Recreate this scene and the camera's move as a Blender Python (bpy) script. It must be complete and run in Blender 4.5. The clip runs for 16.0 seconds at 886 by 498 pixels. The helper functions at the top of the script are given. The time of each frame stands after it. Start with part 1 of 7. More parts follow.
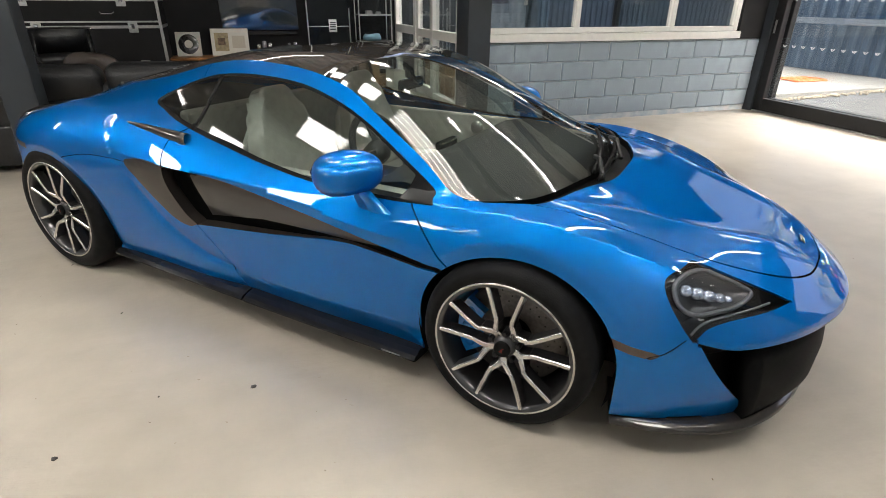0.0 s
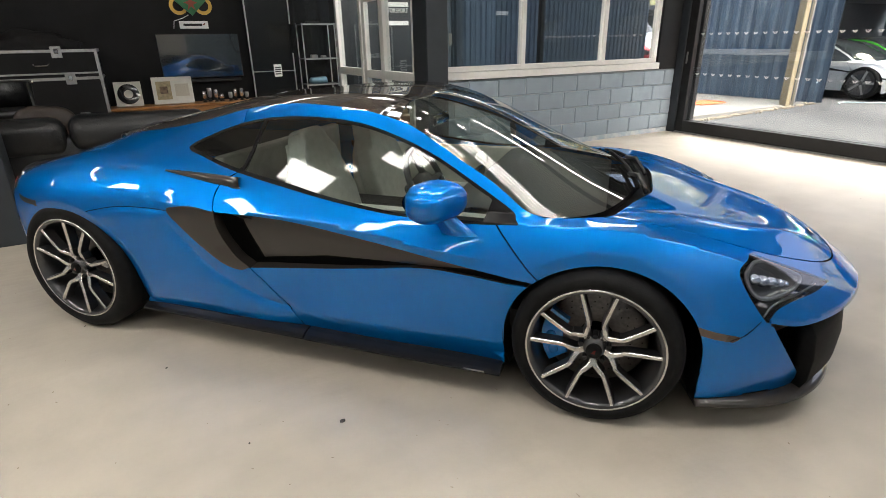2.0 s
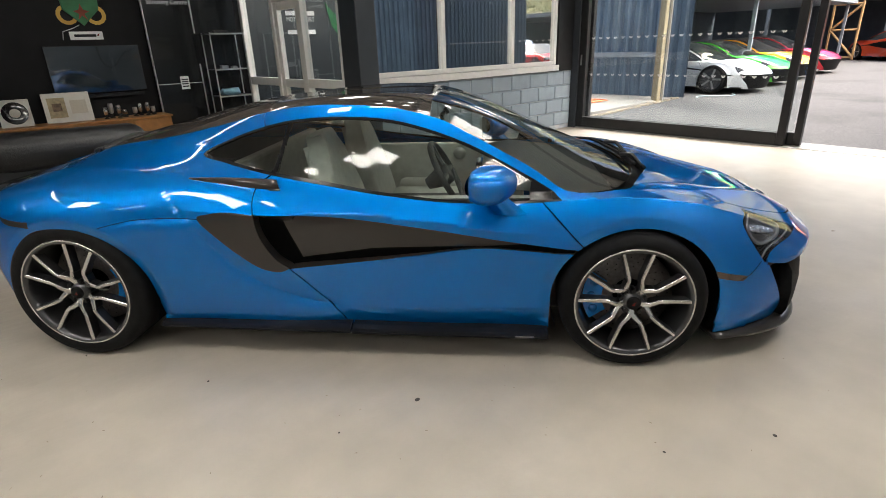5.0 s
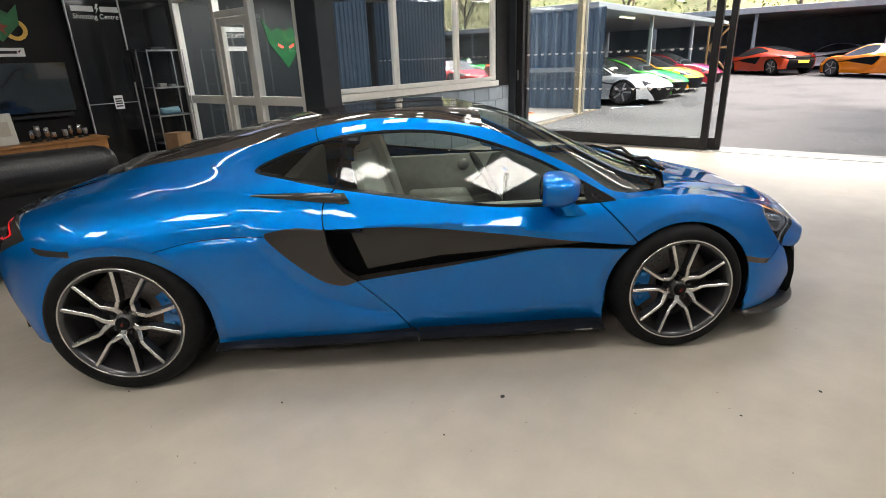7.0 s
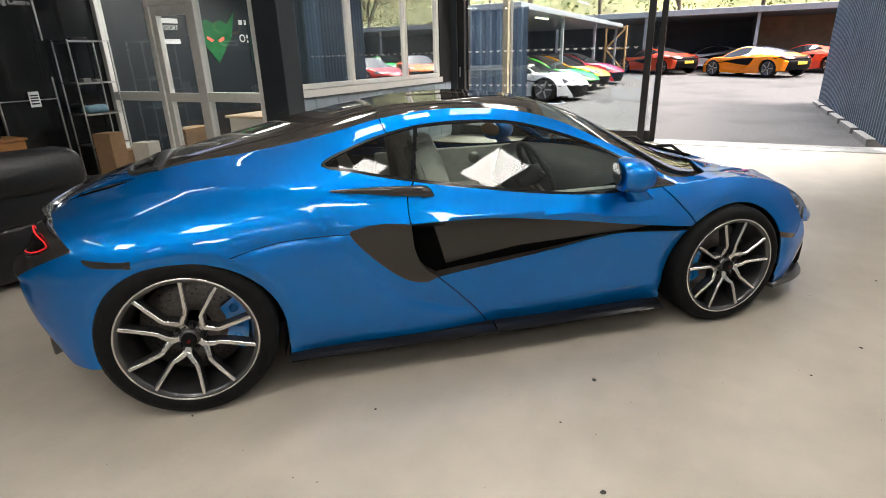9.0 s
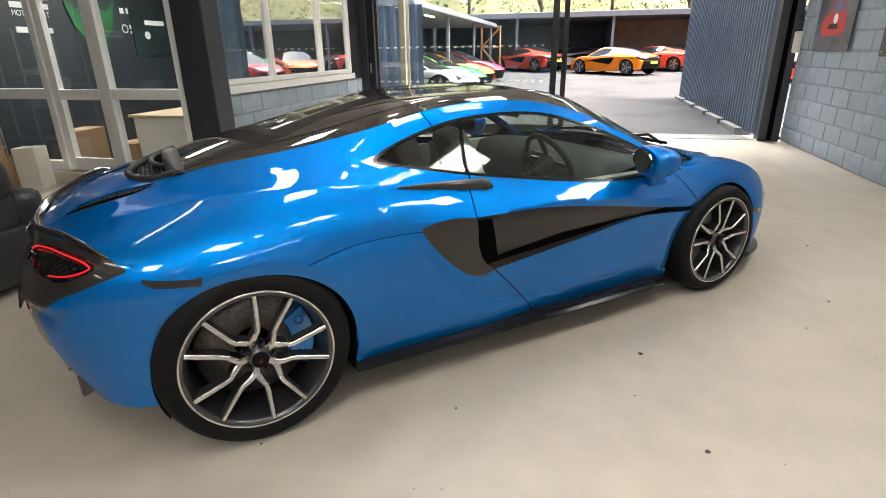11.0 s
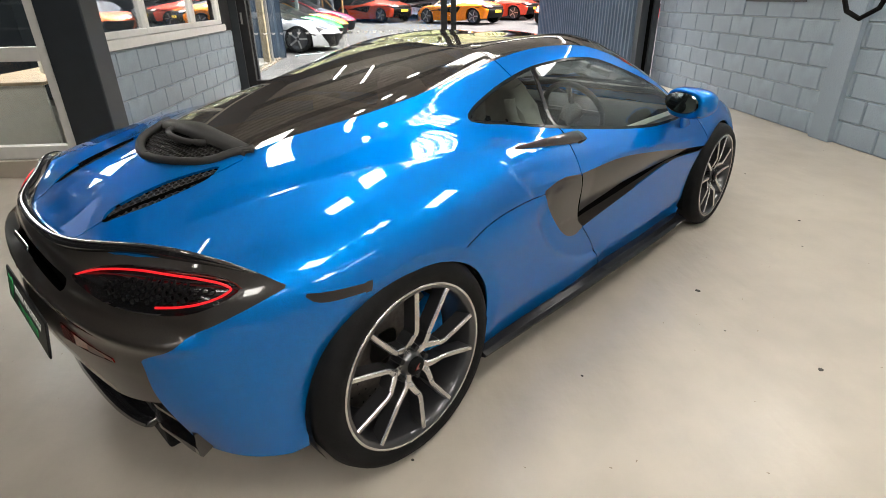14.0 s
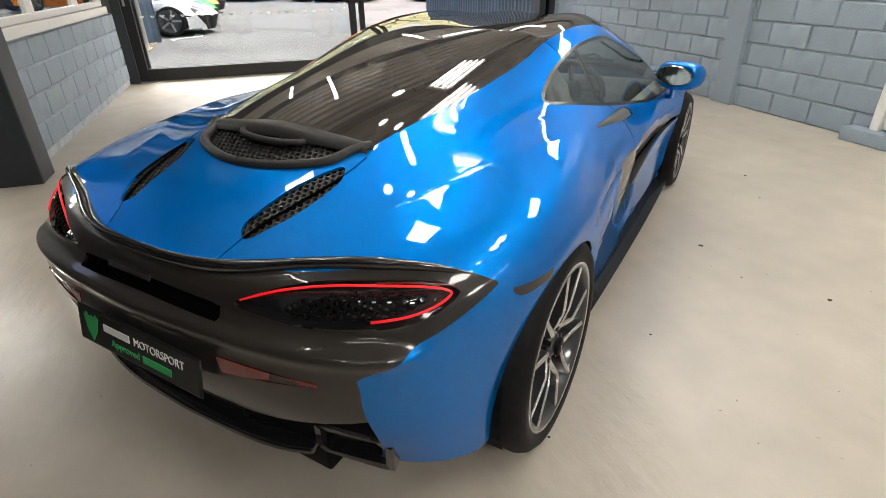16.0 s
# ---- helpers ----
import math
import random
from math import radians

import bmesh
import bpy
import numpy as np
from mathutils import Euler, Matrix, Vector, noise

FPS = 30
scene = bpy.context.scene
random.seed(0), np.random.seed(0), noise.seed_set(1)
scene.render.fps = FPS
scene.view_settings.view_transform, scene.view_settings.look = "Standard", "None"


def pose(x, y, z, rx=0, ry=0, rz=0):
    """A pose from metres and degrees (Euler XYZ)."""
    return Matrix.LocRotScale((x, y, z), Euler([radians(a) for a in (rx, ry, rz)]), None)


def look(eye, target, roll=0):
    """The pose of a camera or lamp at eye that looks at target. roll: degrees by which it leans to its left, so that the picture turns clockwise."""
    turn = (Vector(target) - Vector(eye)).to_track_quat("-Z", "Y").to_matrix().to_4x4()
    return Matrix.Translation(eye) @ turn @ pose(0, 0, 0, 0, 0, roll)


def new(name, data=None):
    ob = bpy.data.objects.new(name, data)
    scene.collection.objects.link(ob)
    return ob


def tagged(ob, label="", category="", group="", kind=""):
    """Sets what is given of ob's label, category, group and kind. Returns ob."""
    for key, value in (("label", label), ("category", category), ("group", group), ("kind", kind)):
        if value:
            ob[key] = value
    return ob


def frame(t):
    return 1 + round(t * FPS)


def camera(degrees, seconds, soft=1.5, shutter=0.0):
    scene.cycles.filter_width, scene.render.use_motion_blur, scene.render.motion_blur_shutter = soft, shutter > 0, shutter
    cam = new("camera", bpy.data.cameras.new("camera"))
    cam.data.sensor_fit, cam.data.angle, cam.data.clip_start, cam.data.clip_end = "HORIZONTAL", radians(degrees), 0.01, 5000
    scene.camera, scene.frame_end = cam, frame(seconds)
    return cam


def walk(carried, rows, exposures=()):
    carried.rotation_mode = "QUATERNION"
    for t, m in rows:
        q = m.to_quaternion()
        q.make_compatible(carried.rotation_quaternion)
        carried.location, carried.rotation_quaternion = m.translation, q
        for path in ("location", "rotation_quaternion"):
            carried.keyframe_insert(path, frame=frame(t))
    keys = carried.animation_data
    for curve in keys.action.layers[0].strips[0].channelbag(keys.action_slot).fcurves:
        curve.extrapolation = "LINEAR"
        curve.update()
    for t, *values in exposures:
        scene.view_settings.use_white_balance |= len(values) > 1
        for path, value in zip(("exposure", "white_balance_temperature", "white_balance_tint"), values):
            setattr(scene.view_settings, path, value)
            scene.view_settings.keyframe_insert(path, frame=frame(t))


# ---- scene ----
cam = camera(79.9, 16.0, soft=0.8)
PATH = [
    (0, (1.876, -2.372, 1.449), (1.022, -0.779, 0.592), 0.5),
    (0.5, (1.761, -2.42, 1.442), (0.965, -0.789, 0.602), 0.3),
    (1, (1.64, -2.474, 1.457), (0.905, -0.805, 0.636), -0.1),
    (1.5, (1.496, -2.605, 1.462), (0.826, -0.888, 0.685), -0.6),
    (2, (1.362, -2.755, 1.454), (0.755, -0.997, 0.718), -1.0),
    (2.5, (1.237, -2.798, 1.438), (0.692, -1.017, 0.71), -0.9),
    (3, (1.105, -2.831, 1.44), (0.634, -1.026, 0.717), -1.0),
    (3.5, (0.955, -2.928, 1.441), (0.558, -1.102, 0.728), -1.5),
    (4, (0.854, -3.032, 1.44), (0.524, -1.19, 0.734), -2.0),
    (4.5, (0.797, -3.075, 1.431), (0.528, -1.223, 0.724), -2.2),
    (4.7, (0.773, -3.088, 1.431), (0.53, -1.237, 0.715), -2.1),
    (6.8, (0.094, -3.233, 1.454), (0.186, -1.354, 0.775), -2.1),
    (7, (0.0, -3.232, 1.448), (0.128, -1.353, 0.774), -2.1),
    (7.5, (-0.192, -3.173, 1.419), (0.028, -1.304, 0.742), -2.0),
    (8, (-0.363, -3.129, 1.43), (-0.052, -1.276, 0.744), -1.8),
    (8.5, (-0.585, -3.107, 1.427), (-0.196, -1.271, 0.737), -1.6),
    (10.8, (-1.47, -2.781, 1.42), (-0.622, -1.106, 0.73), -1.1),
    (11, (-1.542, -2.747, 1.415), (-0.65, -1.101, 0.712), -0.8),
    (11.5, (-1.656, -2.621, 1.389), (-0.679, -1.044, 0.64), 0.0),
    (12, (-1.745, -2.489, 1.396), (-0.69, -0.982, 0.61), 0.2),
    (12.5, (-1.899, -2.369, 1.398), (-0.77, -0.924, 0.601), -0.1),
    (13, (-2.08, -2.266, 1.399), (-0.881, -0.875, 0.606), -0.7),
    (13.5, (-2.169, -2.1, 1.378), (-0.915, -0.773, 0.561), -0.9),
    (14, (-2.226, -1.929, 1.385), (-0.93, -0.671, 0.527), -0.9),
    (14.5, (-2.361, -1.775, 1.393), (-1.004, -0.588, 0.526), -0.5),
    (15, (-2.55, -1.646, 1.412), (-1.107, -0.558, 0.556), -0.8),
    (15.5, (-2.636, -1.486, 1.41), (-1.14, -0.495, 0.526), -1.5),
    (16, (-2.68, -1.311, 1.418), (-1.155, -0.412, 0.488), -1.0),
]
walk(cam, [(t, look(eye, target, roll)) for t, eye, target, roll in PATH],
     exposures=[(0.0, 2.56), (3.0, 2.42), (4.7, 2.30), (6.8, 2.30), (8.7, 2.36), (10.8, 2.54), (12.5, 2.58), (16.0, 2.54)])

# ---- frame of the building: X out of the shutter door, Y towards the window wall ----
BUILD = pose(2.12, 6.70, 0, 0, 0, 48.0)

# ---- daylight ----
world = bpy.data.worlds.new("sky")
scene.world = world
world.use_nodes = True
_n, _l = world.node_tree.nodes, world.node_tree.links
_sky = _n.new("ShaderNodeTexSky")
_sky.sky_type = "NISHITA"
_sky.sun_disc = False
_sky.sun_elevation = radians(54)
_sky.sun_rotation = radians(122)
_sky.air_density, _sky.dust_density, _sky.ozone_density = 0.4, 9.0, 0.2
_n["Background"].inputs["Strength"].default_value = 0.15
_l.new(_sky.outputs["Color"], _n["Background"].inputs["Color"])
sun = new("sun", bpy.data.lights.new("sun", "SUN"))
sun.data.energy, sun.data.angle, sun.data.color = 2.0, radians(40), (1.0, 0.97, 0.92)
sun.matrix_world = BUILD @ look((12, 2, 17), (0, 0, 0))


# ---- materials ----
def material(name, base=(0.5, 0.5, 0.5), rough=0.5, metal=0.0, coat=0.0, emit=0.0, grain=0.0, scale=8.0, bump=0.0, bump_scale=60.0,
             second=None, stain=0.0, stain_scale=1.2, rough_var=0.0, ior=1.5, coat_rough=0.03, transmission=0.0, alpha=1.0, per_piece=0.0, spec=0.5, coat_ior=1.5):
    m = bpy.data.materials.new(name)
    m.use_nodes = True
    nodes, links = m.node_tree.nodes, m.node_tree.links
    b = nodes["Principled BSDF"]
    b.inputs["Base Color"].default_value = (*base, 1)
    b.inputs["Roughness"].default_value = rough
    b.inputs["Metallic"].default_value = metal
    b.inputs["IOR"].default_value = ior
    b.inputs["Specular IOR Level"].default_value = spec
    b.inputs["Coat Weight"].default_value = coat
    b.inputs["Coat IOR"].default_value = coat_ior
    b.inputs["Coat Roughness"].default_value = coat_rough
    b.inputs["Transmission Weight"].default_value = transmission
    b.inputs["Alpha"].default_value = alpha
    if emit:
        b.inputs["Emission Color"].default_value = (*base, 1)
        b.inputs["Emission Strength"].default_value = emit
    coords = nodes.new("ShaderNodeTexCoord")
    colour = None

    def tex(size, detail=6.0):
        t = nodes.new("ShaderNodeTexNoise")
        t.inputs["Scale"].default_value, t.inputs["Detail"].default_value = size, detail
        links.new(coords.outputs["Object"], t.inputs["Vector"])
        return t

    def mix(a, c, fac):
        x = nodes.new("ShaderNodeMix")
        x.data_type = "RGBA"
        for sock, val in ((6, a), (7, c)):
            if isinstance(val, tuple):
                x.inputs[sock].default_value = (*val, 1)
            else:
                links.new(val, x.inputs[sock])
        links.new(fac, x.inputs[0])
        return x.outputs[2]

    def ramp(sock, lo, hi, to=1.0):
        r = nodes.new("ShaderNodeMapRange")
        r.inputs[1].default_value, r.inputs[2].default_value, r.inputs[4].default_value = lo, hi, to
        links.new(sock, r.inputs[0])
        return r.outputs[0]

    if grain:
        other = second or tuple(c * (1 - grain) for c in base)
        colour = mix(base, other, ramp(tex(scale).outputs["Fac"], 0.35, 0.65))
    if stain:
        dark = tuple(c * (1 - stain) for c in base)
        colour = mix(colour if colour else base, dark, ramp(tex(stain_scale, 8.0).outputs["Fac"], 0.5, 0.75))
    if per_piece:
        info = nodes.new("ShaderNodeObjectInfo")
        dark = tuple(c * (1 - per_piece) for c in base)
        colour = mix(colour if colour else base, dark, info.outputs["Random"])
    if colour:
        links.new(colour, b.inputs["Base Color"])
    if rough_var:
        links.new(ramp(tex(stain_scale * 2.5).outputs["Fac"], 0.3, 0.7, 1.0), (mm := nodes.new("ShaderNodeMath")).inputs[0])
        mm.operation = "MULTIPLY_ADD"
        mm.inputs[1].default_value, mm.inputs[2].default_value = rough_var, rough
        links.new(mm.outputs[0], b.inputs["Roughness"])
    if bump:
        bp = nodes.new("ShaderNodeBump")
        bp.inputs["Strength"].default_value, bp.inputs["Distance"].default_value = bump, 0.01
        links.new(tex(bump_scale).outputs["Fac"], bp.inputs["Height"])
        links.new(bp.outputs["Normal"], b.inputs["Normal"])
    return m


def glass_sheet(name, tint=(0.9, 0.95, 0.95), gloss=0.03, ior=1.5, haze=None):
    """Thin pane: light passes straight through, the surface mirrors by Fresnel."""
    m = bpy.data.materials.new(name)
    m.use_nodes = True
    nodes, links = m.node_tree.nodes, m.node_tree.links
    nodes.remove(nodes["Principled BSDF"])
    clear, mirror = nodes.new("ShaderNodeBsdfTransparent"), nodes.new("ShaderNodeBsdfGlossy")
    mixer, weight = nodes.new("ShaderNodeMixShader"), nodes.new("ShaderNodeLayerWeight")
    power, scaled = nodes.new("ShaderNodeMath"), nodes.new("ShaderNodeMath")
    clear.inputs["Color"].default_value = (*tint, 1)
    mirror.inputs["Roughness"].default_value = gloss
    weight.inputs["Blend"].default_value = 0.5
    power.operation, scaled.operation = "POWER", "MULTIPLY_ADD"
    power.inputs[1].default_value = 4.0
    f0 = ((ior - 1) / (ior + 1)) ** 2
    scaled.inputs[1].default_value, scaled.inputs[2].default_value = 1 - f0, f0
    links.new(weight.outputs["Facing"], power.inputs[0])
    links.new(power.outputs[0], scaled.inputs[0])
    links.new(scaled.outputs[0], mixer.inputs[0])
    # haze: an even diffuse tone added to the clear part
    if haze:
        matte, both = nodes.new("ShaderNodeBsdfDiffuse"), nodes.new("ShaderNodeAddShader")
        matte.inputs["Color"].default_value = (*haze, 1)
        links.new(clear.outputs[0], both.inputs[0])
        links.new(matte.outputs[0], both.inputs[1])
        links.new(both.outputs[0], mixer.inputs[1])
    else:
        links.new(clear.outputs[0], mixer.inputs[1])
    links.new(mirror.outputs[0], mixer.inputs[2])
    links.new(mixer.outputs[0], nodes["Material Output"].inputs["Surface"])
    return m


def car_paint(name, base, flake=0.35, dark=None):
    """Metallic base under a clear coat, with a fine flake in the base's roughness and colour."""
    m = material(name, base, 0.47, 0.9, 0.95, coat_rough=0.006, spec=0.0, coat_ior=1.46)
    nodes, links = m.node_tree.nodes, m.node_tree.links
    b = nodes["Principled BSDF"]
    co = nodes.new("ShaderNodeTexCoord")
    v = nodes.new("ShaderNodeTexVoronoi")
    v.inputs["Scale"].default_value = 900
    links.new(co.outputs["Object"], v.inputs["Vector"])
    b.inputs["Specular Tint"].default_value = (0.05, 0.5, 1.0, 1)
    hs = nodes.new("ShaderNodeHueSaturation")
    hs.inputs["Color"].default_value = (*base, 1)
    mr = nodes.new("ShaderNodeMapRange")
    mr.inputs[3].default_value, mr.inputs[4].default_value = 1 - flake, 1 + flake
    sep = nodes.new("ShaderNodeSeparateColor")
    links.new(v.outputs["Color"], sep.inputs[0])
    links.new(sep.outputs[0], mr.inputs[0])
    links.new(mr.outputs[0], hs.inputs["Value"])
    links.new(hs.outputs[0], b.inputs["Base Color"])
    return m


BLUE = car_paint("metallic blue paint", (0.0, 0.172, 0.555))
GLOSS_BLACK = material("gloss black", (0.012, 0.012, 0.013), 0.12, coat=1.0)
SKIRT = material("black skirt lacquer", (0.010, 0.010, 0.011), 0.2, spec=0.12)
VENT = material("satin charcoal plastic", (0.028, 0.027, 0.026), 0.42, spec=0.3, grain=0.2, scale=80, bump=0.06, bump_scale=500)
CARBON = material("satin dark graphite", (0.031, 0.027, 0.0245), 0.30, 0.2, coat=1.0, grain=0.2, scale=300, coat_rough=0.02, spec=0.2, coat_ior=1.38)
PLASTIC = material("black plastic", (0.007, 0.007, 0.0075), 0.5, spec=0.06, grain=0.3, scale=60, bump=0.08, bump_scale=500)
RUBBER = material("black rubber", (0.006, 0.006, 0.006), 0.6, spec=0.05, grain=0.3, scale=30, bump=0.15, bump_scale=250)
TYRE = material("tyre rubber", (0.009, 0.009, 0.0095), 0.6, spec=0.12, grain=0.35, scale=25, bump=0.15, bump_scale=180)
SILVER = material("turned silver alloy", (0.62, 0.60, 0.58), 0.26, 0.9, grain=0.1, scale=120)
GREY_ALLOY = material("dark grey alloy", (0.06, 0.06, 0.063), 0.3, 0.7, coat=0.6)
STEEL = material("brushed steel", (0.42, 0.41, 0.40), 0.34, 0.9, grain=0.2, scale=90)
DISC = material("worn brake steel", (0.17, 0.155, 0.145), 0.42, 0.85, grain=0.3, scale=60)
CALIPER = material("blue caliper paint", (0.01, 0.20, 0.58), 0.25, coat=1.0)
# near black that stands for the shade inside gaps and openings
DEEP = material("black of shaded openings", (0.004, 0.004, 0.004), 0.8, spec=0.0)
CAR_GLASS = glass_sheet("tinted car glass", (0.70, 0.76, 0.73), 0.0, 1.52, haze=(0.008, 0.008, 0.0075))
DARK_TINT = glass_sheet("dark tinted car glass", (0.42, 0.45, 0.43), 0.0, 1.52, haze=(0.006, 0.006, 0.0055))
ROOF_GLASS = glass_sheet("dark roof glass", (0.10, 0.09, 0.08), 0.0, 1.75, haze=(0.042, 0.036, 0.032))
CLEAR = glass_sheet("clear lamp lens", (0.85, 0.87, 0.9), 0.0)
FILM_PANE = glass_sheet("coated window pane", (0.92, 0.94, 0.94), 0.0, 4.4)
PANE = glass_sheet("window pane", (0.96, 0.98, 0.98), 0.0, 1.5)
SEAT_GREY = material("pale grey leather", (0.52, 0.51, 0.47), 0.5, grain=0.12, scale=20, bump=0.1, bump_scale=220)
DASH = material("dark dashboard leather", (0.03, 0.03, 0.032), 0.6, bump=0.1, bump_scale=300)
RED_LED = material("red light strip", (0.9, 0.012, 0.02), 0.3, emit=0.08)
RED_LENS = material("dark red lens", (0.12, 0.006, 0.004), 0.15, coat=1.0)
AMBER = material("dull amber reflector", (0.045, 0.03, 0.022), 0.2, coat=1.0)
WHITE_PAINT = material("white gloss frame paint", (0.72, 0.71, 0.68), 0.35, grain=0.06, scale=14)
WALL_GREY = material("slate grey masonry paint", (0.315, 0.38, 0.44), 0.5, grain=0.22, scale=5, stain=0.35, stain_scale=2.2, bump=0.5, bump_scale=70, per_piece=0.22)
MORTAR = material("painted mortar", (0.33, 0.39, 0.44), 0.7, grain=0.5, scale=9, second=(0.50, 0.51, 0.51), bump=0.6, bump_scale=90)
STEEL_GREY = material("dark grey painted steel", (0.027, 0.033, 0.040), 0.42, grain=0.15, scale=6, bump=0.1, bump_scale=120)
FRAME_BLACK = material("black powder coat", (0.014, 0.014, 0.015), 0.4, spec=0.3, grain=0.25, scale=10)
BLACK_WALL = material("matt black wall paint", (0.013, 0.013, 0.014), 0.6, spec=0.2, grain=0.3, scale=3, bump=0.15, bump_scale=60)
CORRUGATED = material("blue grey corrugated steel", (0.085, 0.13, 0.185), 0.42, 0.15, grain=0.25, scale=2.5, stain=0.25, stain_scale=1.0)
ROOF_SHEET = material("pale roof sheeting", (0.52, 0.50, 0.47), 0.5, grain=0.15, scale=2.0, stain=0.25)
ASPHALT = material("worn asphalt", (0.060, 0.060, 0.063), 0.95, spec=0.15, grain=0.35, scale=40, stain=0.3, stain_scale=0.4, bump=0.5, bump_scale=90, second=(0.10, 0.099, 0.10))
CONCRETE = material("pale concrete", (0.20, 0.195, 0.185), 0.75, grain=0.25, scale=10, stain=0.3, bump=0.3, bump_scale=60)
WOOD = material("honey oak veneer", (0.42, 0.19, 0.055), 0.4, grain=0.3, scale=9)
CARDBOARD = material("brown cardboard", (0.32, 0.20, 0.11), 0.8, grain=0.15, scale=12)
LEATHER = material("black leather", (0.014, 0.0145, 0.016), 0.36, grain=0.3, scale=16, bump=0.35, bump_scale=60)
MIRROR = material("mirror glass", (0.22, 0.26, 0.28), 0.02, 1.0)
CHROME = material("chrome", (0.7, 0.7, 0.7), 0.14, 1.0)
ALUMINIUM = material("aluminium edge", (0.55, 0.55, 0.54), 0.32, 0.85, grain=0.2, scale=30)
WHITE_CARD = material("white card", (0.68, 0.66, 0.60), 0.6, grain=0.08, scale=20)
GRAVEL = material("pale gravel", (0.36, 0.31, 0.24), 0.9, grain=0.4, scale=60)
LED = material("light panel", (1.0, 0.965, 0.90), 0.5, emit=5.2)
PLATE_GREEN = material("green plate print", (0.02, 0.34, 0.09), 0.5)
GREEN = material("green printed mask", (0.018, 0.17, 0.055), 0.5, grain=0.3, scale=6)
LETTER = material("white lettering", (0.75, 0.75, 0.75), 0.5)


def floor_paint():
    """Satin floor paint: cloudy at two sizes, faint drag marks, a slow change of gloss."""
    m = material("beige floor paint", (0.445, 0.398, 0.335), 0.36, bump=0.10, bump_scale=26)
    nodes, links = m.node_tree.nodes, m.node_tree.links
    b = nodes["Principled BSDF"]
    co = nodes.new("ShaderNodeTexCoord")

    def cloud(size, detail, stretch=None):
        t = nodes.new("ShaderNodeTexNoise")
        t.inputs["Scale"].default_value, t.inputs["Detail"].default_value, t.inputs["Roughness"].default_value = size, detail, 0.45
        if stretch:
            mp = nodes.new("ShaderNodeMapping")
            mp.inputs["Scale"].default_value = stretch
            mp.inputs["Rotation"].default_value = (0, 0, radians(25))
            links.new(co.outputs["Object"], mp.inputs["Vector"])
            links.new(mp.outputs["Vector"], t.inputs["Vector"])
        else:
            links.new(co.outputs["Object"], t.inputs["Vector"])
        return t.outputs["Fac"]

    def scaled(sock, lo, hi):
        r = nodes.new("ShaderNodeMapRange")
        r.interpolation_type = "SMOOTHSTEP"
        r.inputs[1].default_value, r.inputs[2].default_value = 0.2, 0.8
        r.inputs[3].default_value, r.inputs[4].default_value = lo, hi
        links.new(sock, r.inputs[0])
        return r.outputs[0]

    def times(a, c):
        x = nodes.new("ShaderNodeMath")
        x.operation = "MULTIPLY"
        links.new(a, x.inputs[0])
        links.new(c, x.inputs[1])
        return x.outputs[0]

    value = times(times(scaled(cloud(0.9, 2.0), 0.90, 1.07), scaled(cloud(5.0, 4.0), 0.93, 1.05)), scaled(cloud(1.2, 4.0, (0.4, 4.0, 1.0)), 0.97, 1.03))
    ripple = nodes.new("ShaderNodeBump")
    ripple.inputs["Strength"].default_value, ripple.inputs["Distance"].default_value = 0.35, 0.012
    links.new(times(cloud(5.0, 5.0, (1.0, 3.2, 1.0)), scaled(cloud(0.55, 2.0), 0.15, 1.0)), ripple.inputs["Height"])
    links.new(nodes["Bump"].outputs["Normal"], ripple.inputs["Normal"])
    links.new(ripple.outputs["Normal"], b.inputs["Normal"])
    links.new(scaled(cloud(2.2, 5.0), 0.27, 0.42), b.inputs["Roughness"])
    hs = nodes.new("ShaderNodeHueSaturation")
    hs.inputs["Color"].default_value = (0.445, 0.398, 0.335, 1)
    links.new(value, hs.inputs["Value"])
    links.new(hs.outputs[0], b.inputs["Base Color"])
    return m


FLOOR = floor_paint()


# ---- mesh helpers ----
def mesh_ob(name, bm, mat, smooth=False):
    me = bpy.data.meshes.new(name)
    bm.normal_update()
    bm.to_mesh(me)
    bm.free()
    for mt in (mat if isinstance(mat, (list, tuple)) else [mat]):
        me.materials.append(mt)
    if smooth:
        me.shade_smooth()
    return new(name, me)


def part(name, bm, mat, parent, label="", smooth=False):
    ob = mesh_ob(name, bm, mat, smooth)
    ob.parent = parent
    return tagged(ob, label)


def thing(name, label, category, m=None, group="", kind=""):
    ob = new(name)
    ob.empty_display_size = 0.1
    ob.matrix_world = m or Matrix()
    return tagged(ob, label, category, group, kind)


def add_box(bm, x0, x1, y0, y1, z0, z1, bevel=0.0, m=None):
    r = bmesh.ops.create_cube(bm, size=1)
    vs = r["verts"]
    for v in vs:
        v.co = Vector(((x0 + x1) / 2 + v.co.x * (x1 - x0), (y0 + y1) / 2 + v.co.y * (y1 - y0), (z0 + z1) / 2 + v.co.z * (z1 - z0)))
        if m:
            v.co = m @ v.co
    if bevel:
        es = list({e for v in vs for e in v.link_edges})
        bmesh.ops.bevel(bm, geom=es, offset=bevel, segments=2, affect="EDGES", profile=0.5)
    return bm


def box(x0, x1, y0, y1, z0, z1, bevel=0.0, m=None):
    return add_box(bmesh.new(), x0, x1, y0, y1, z0, z1, bevel, m)


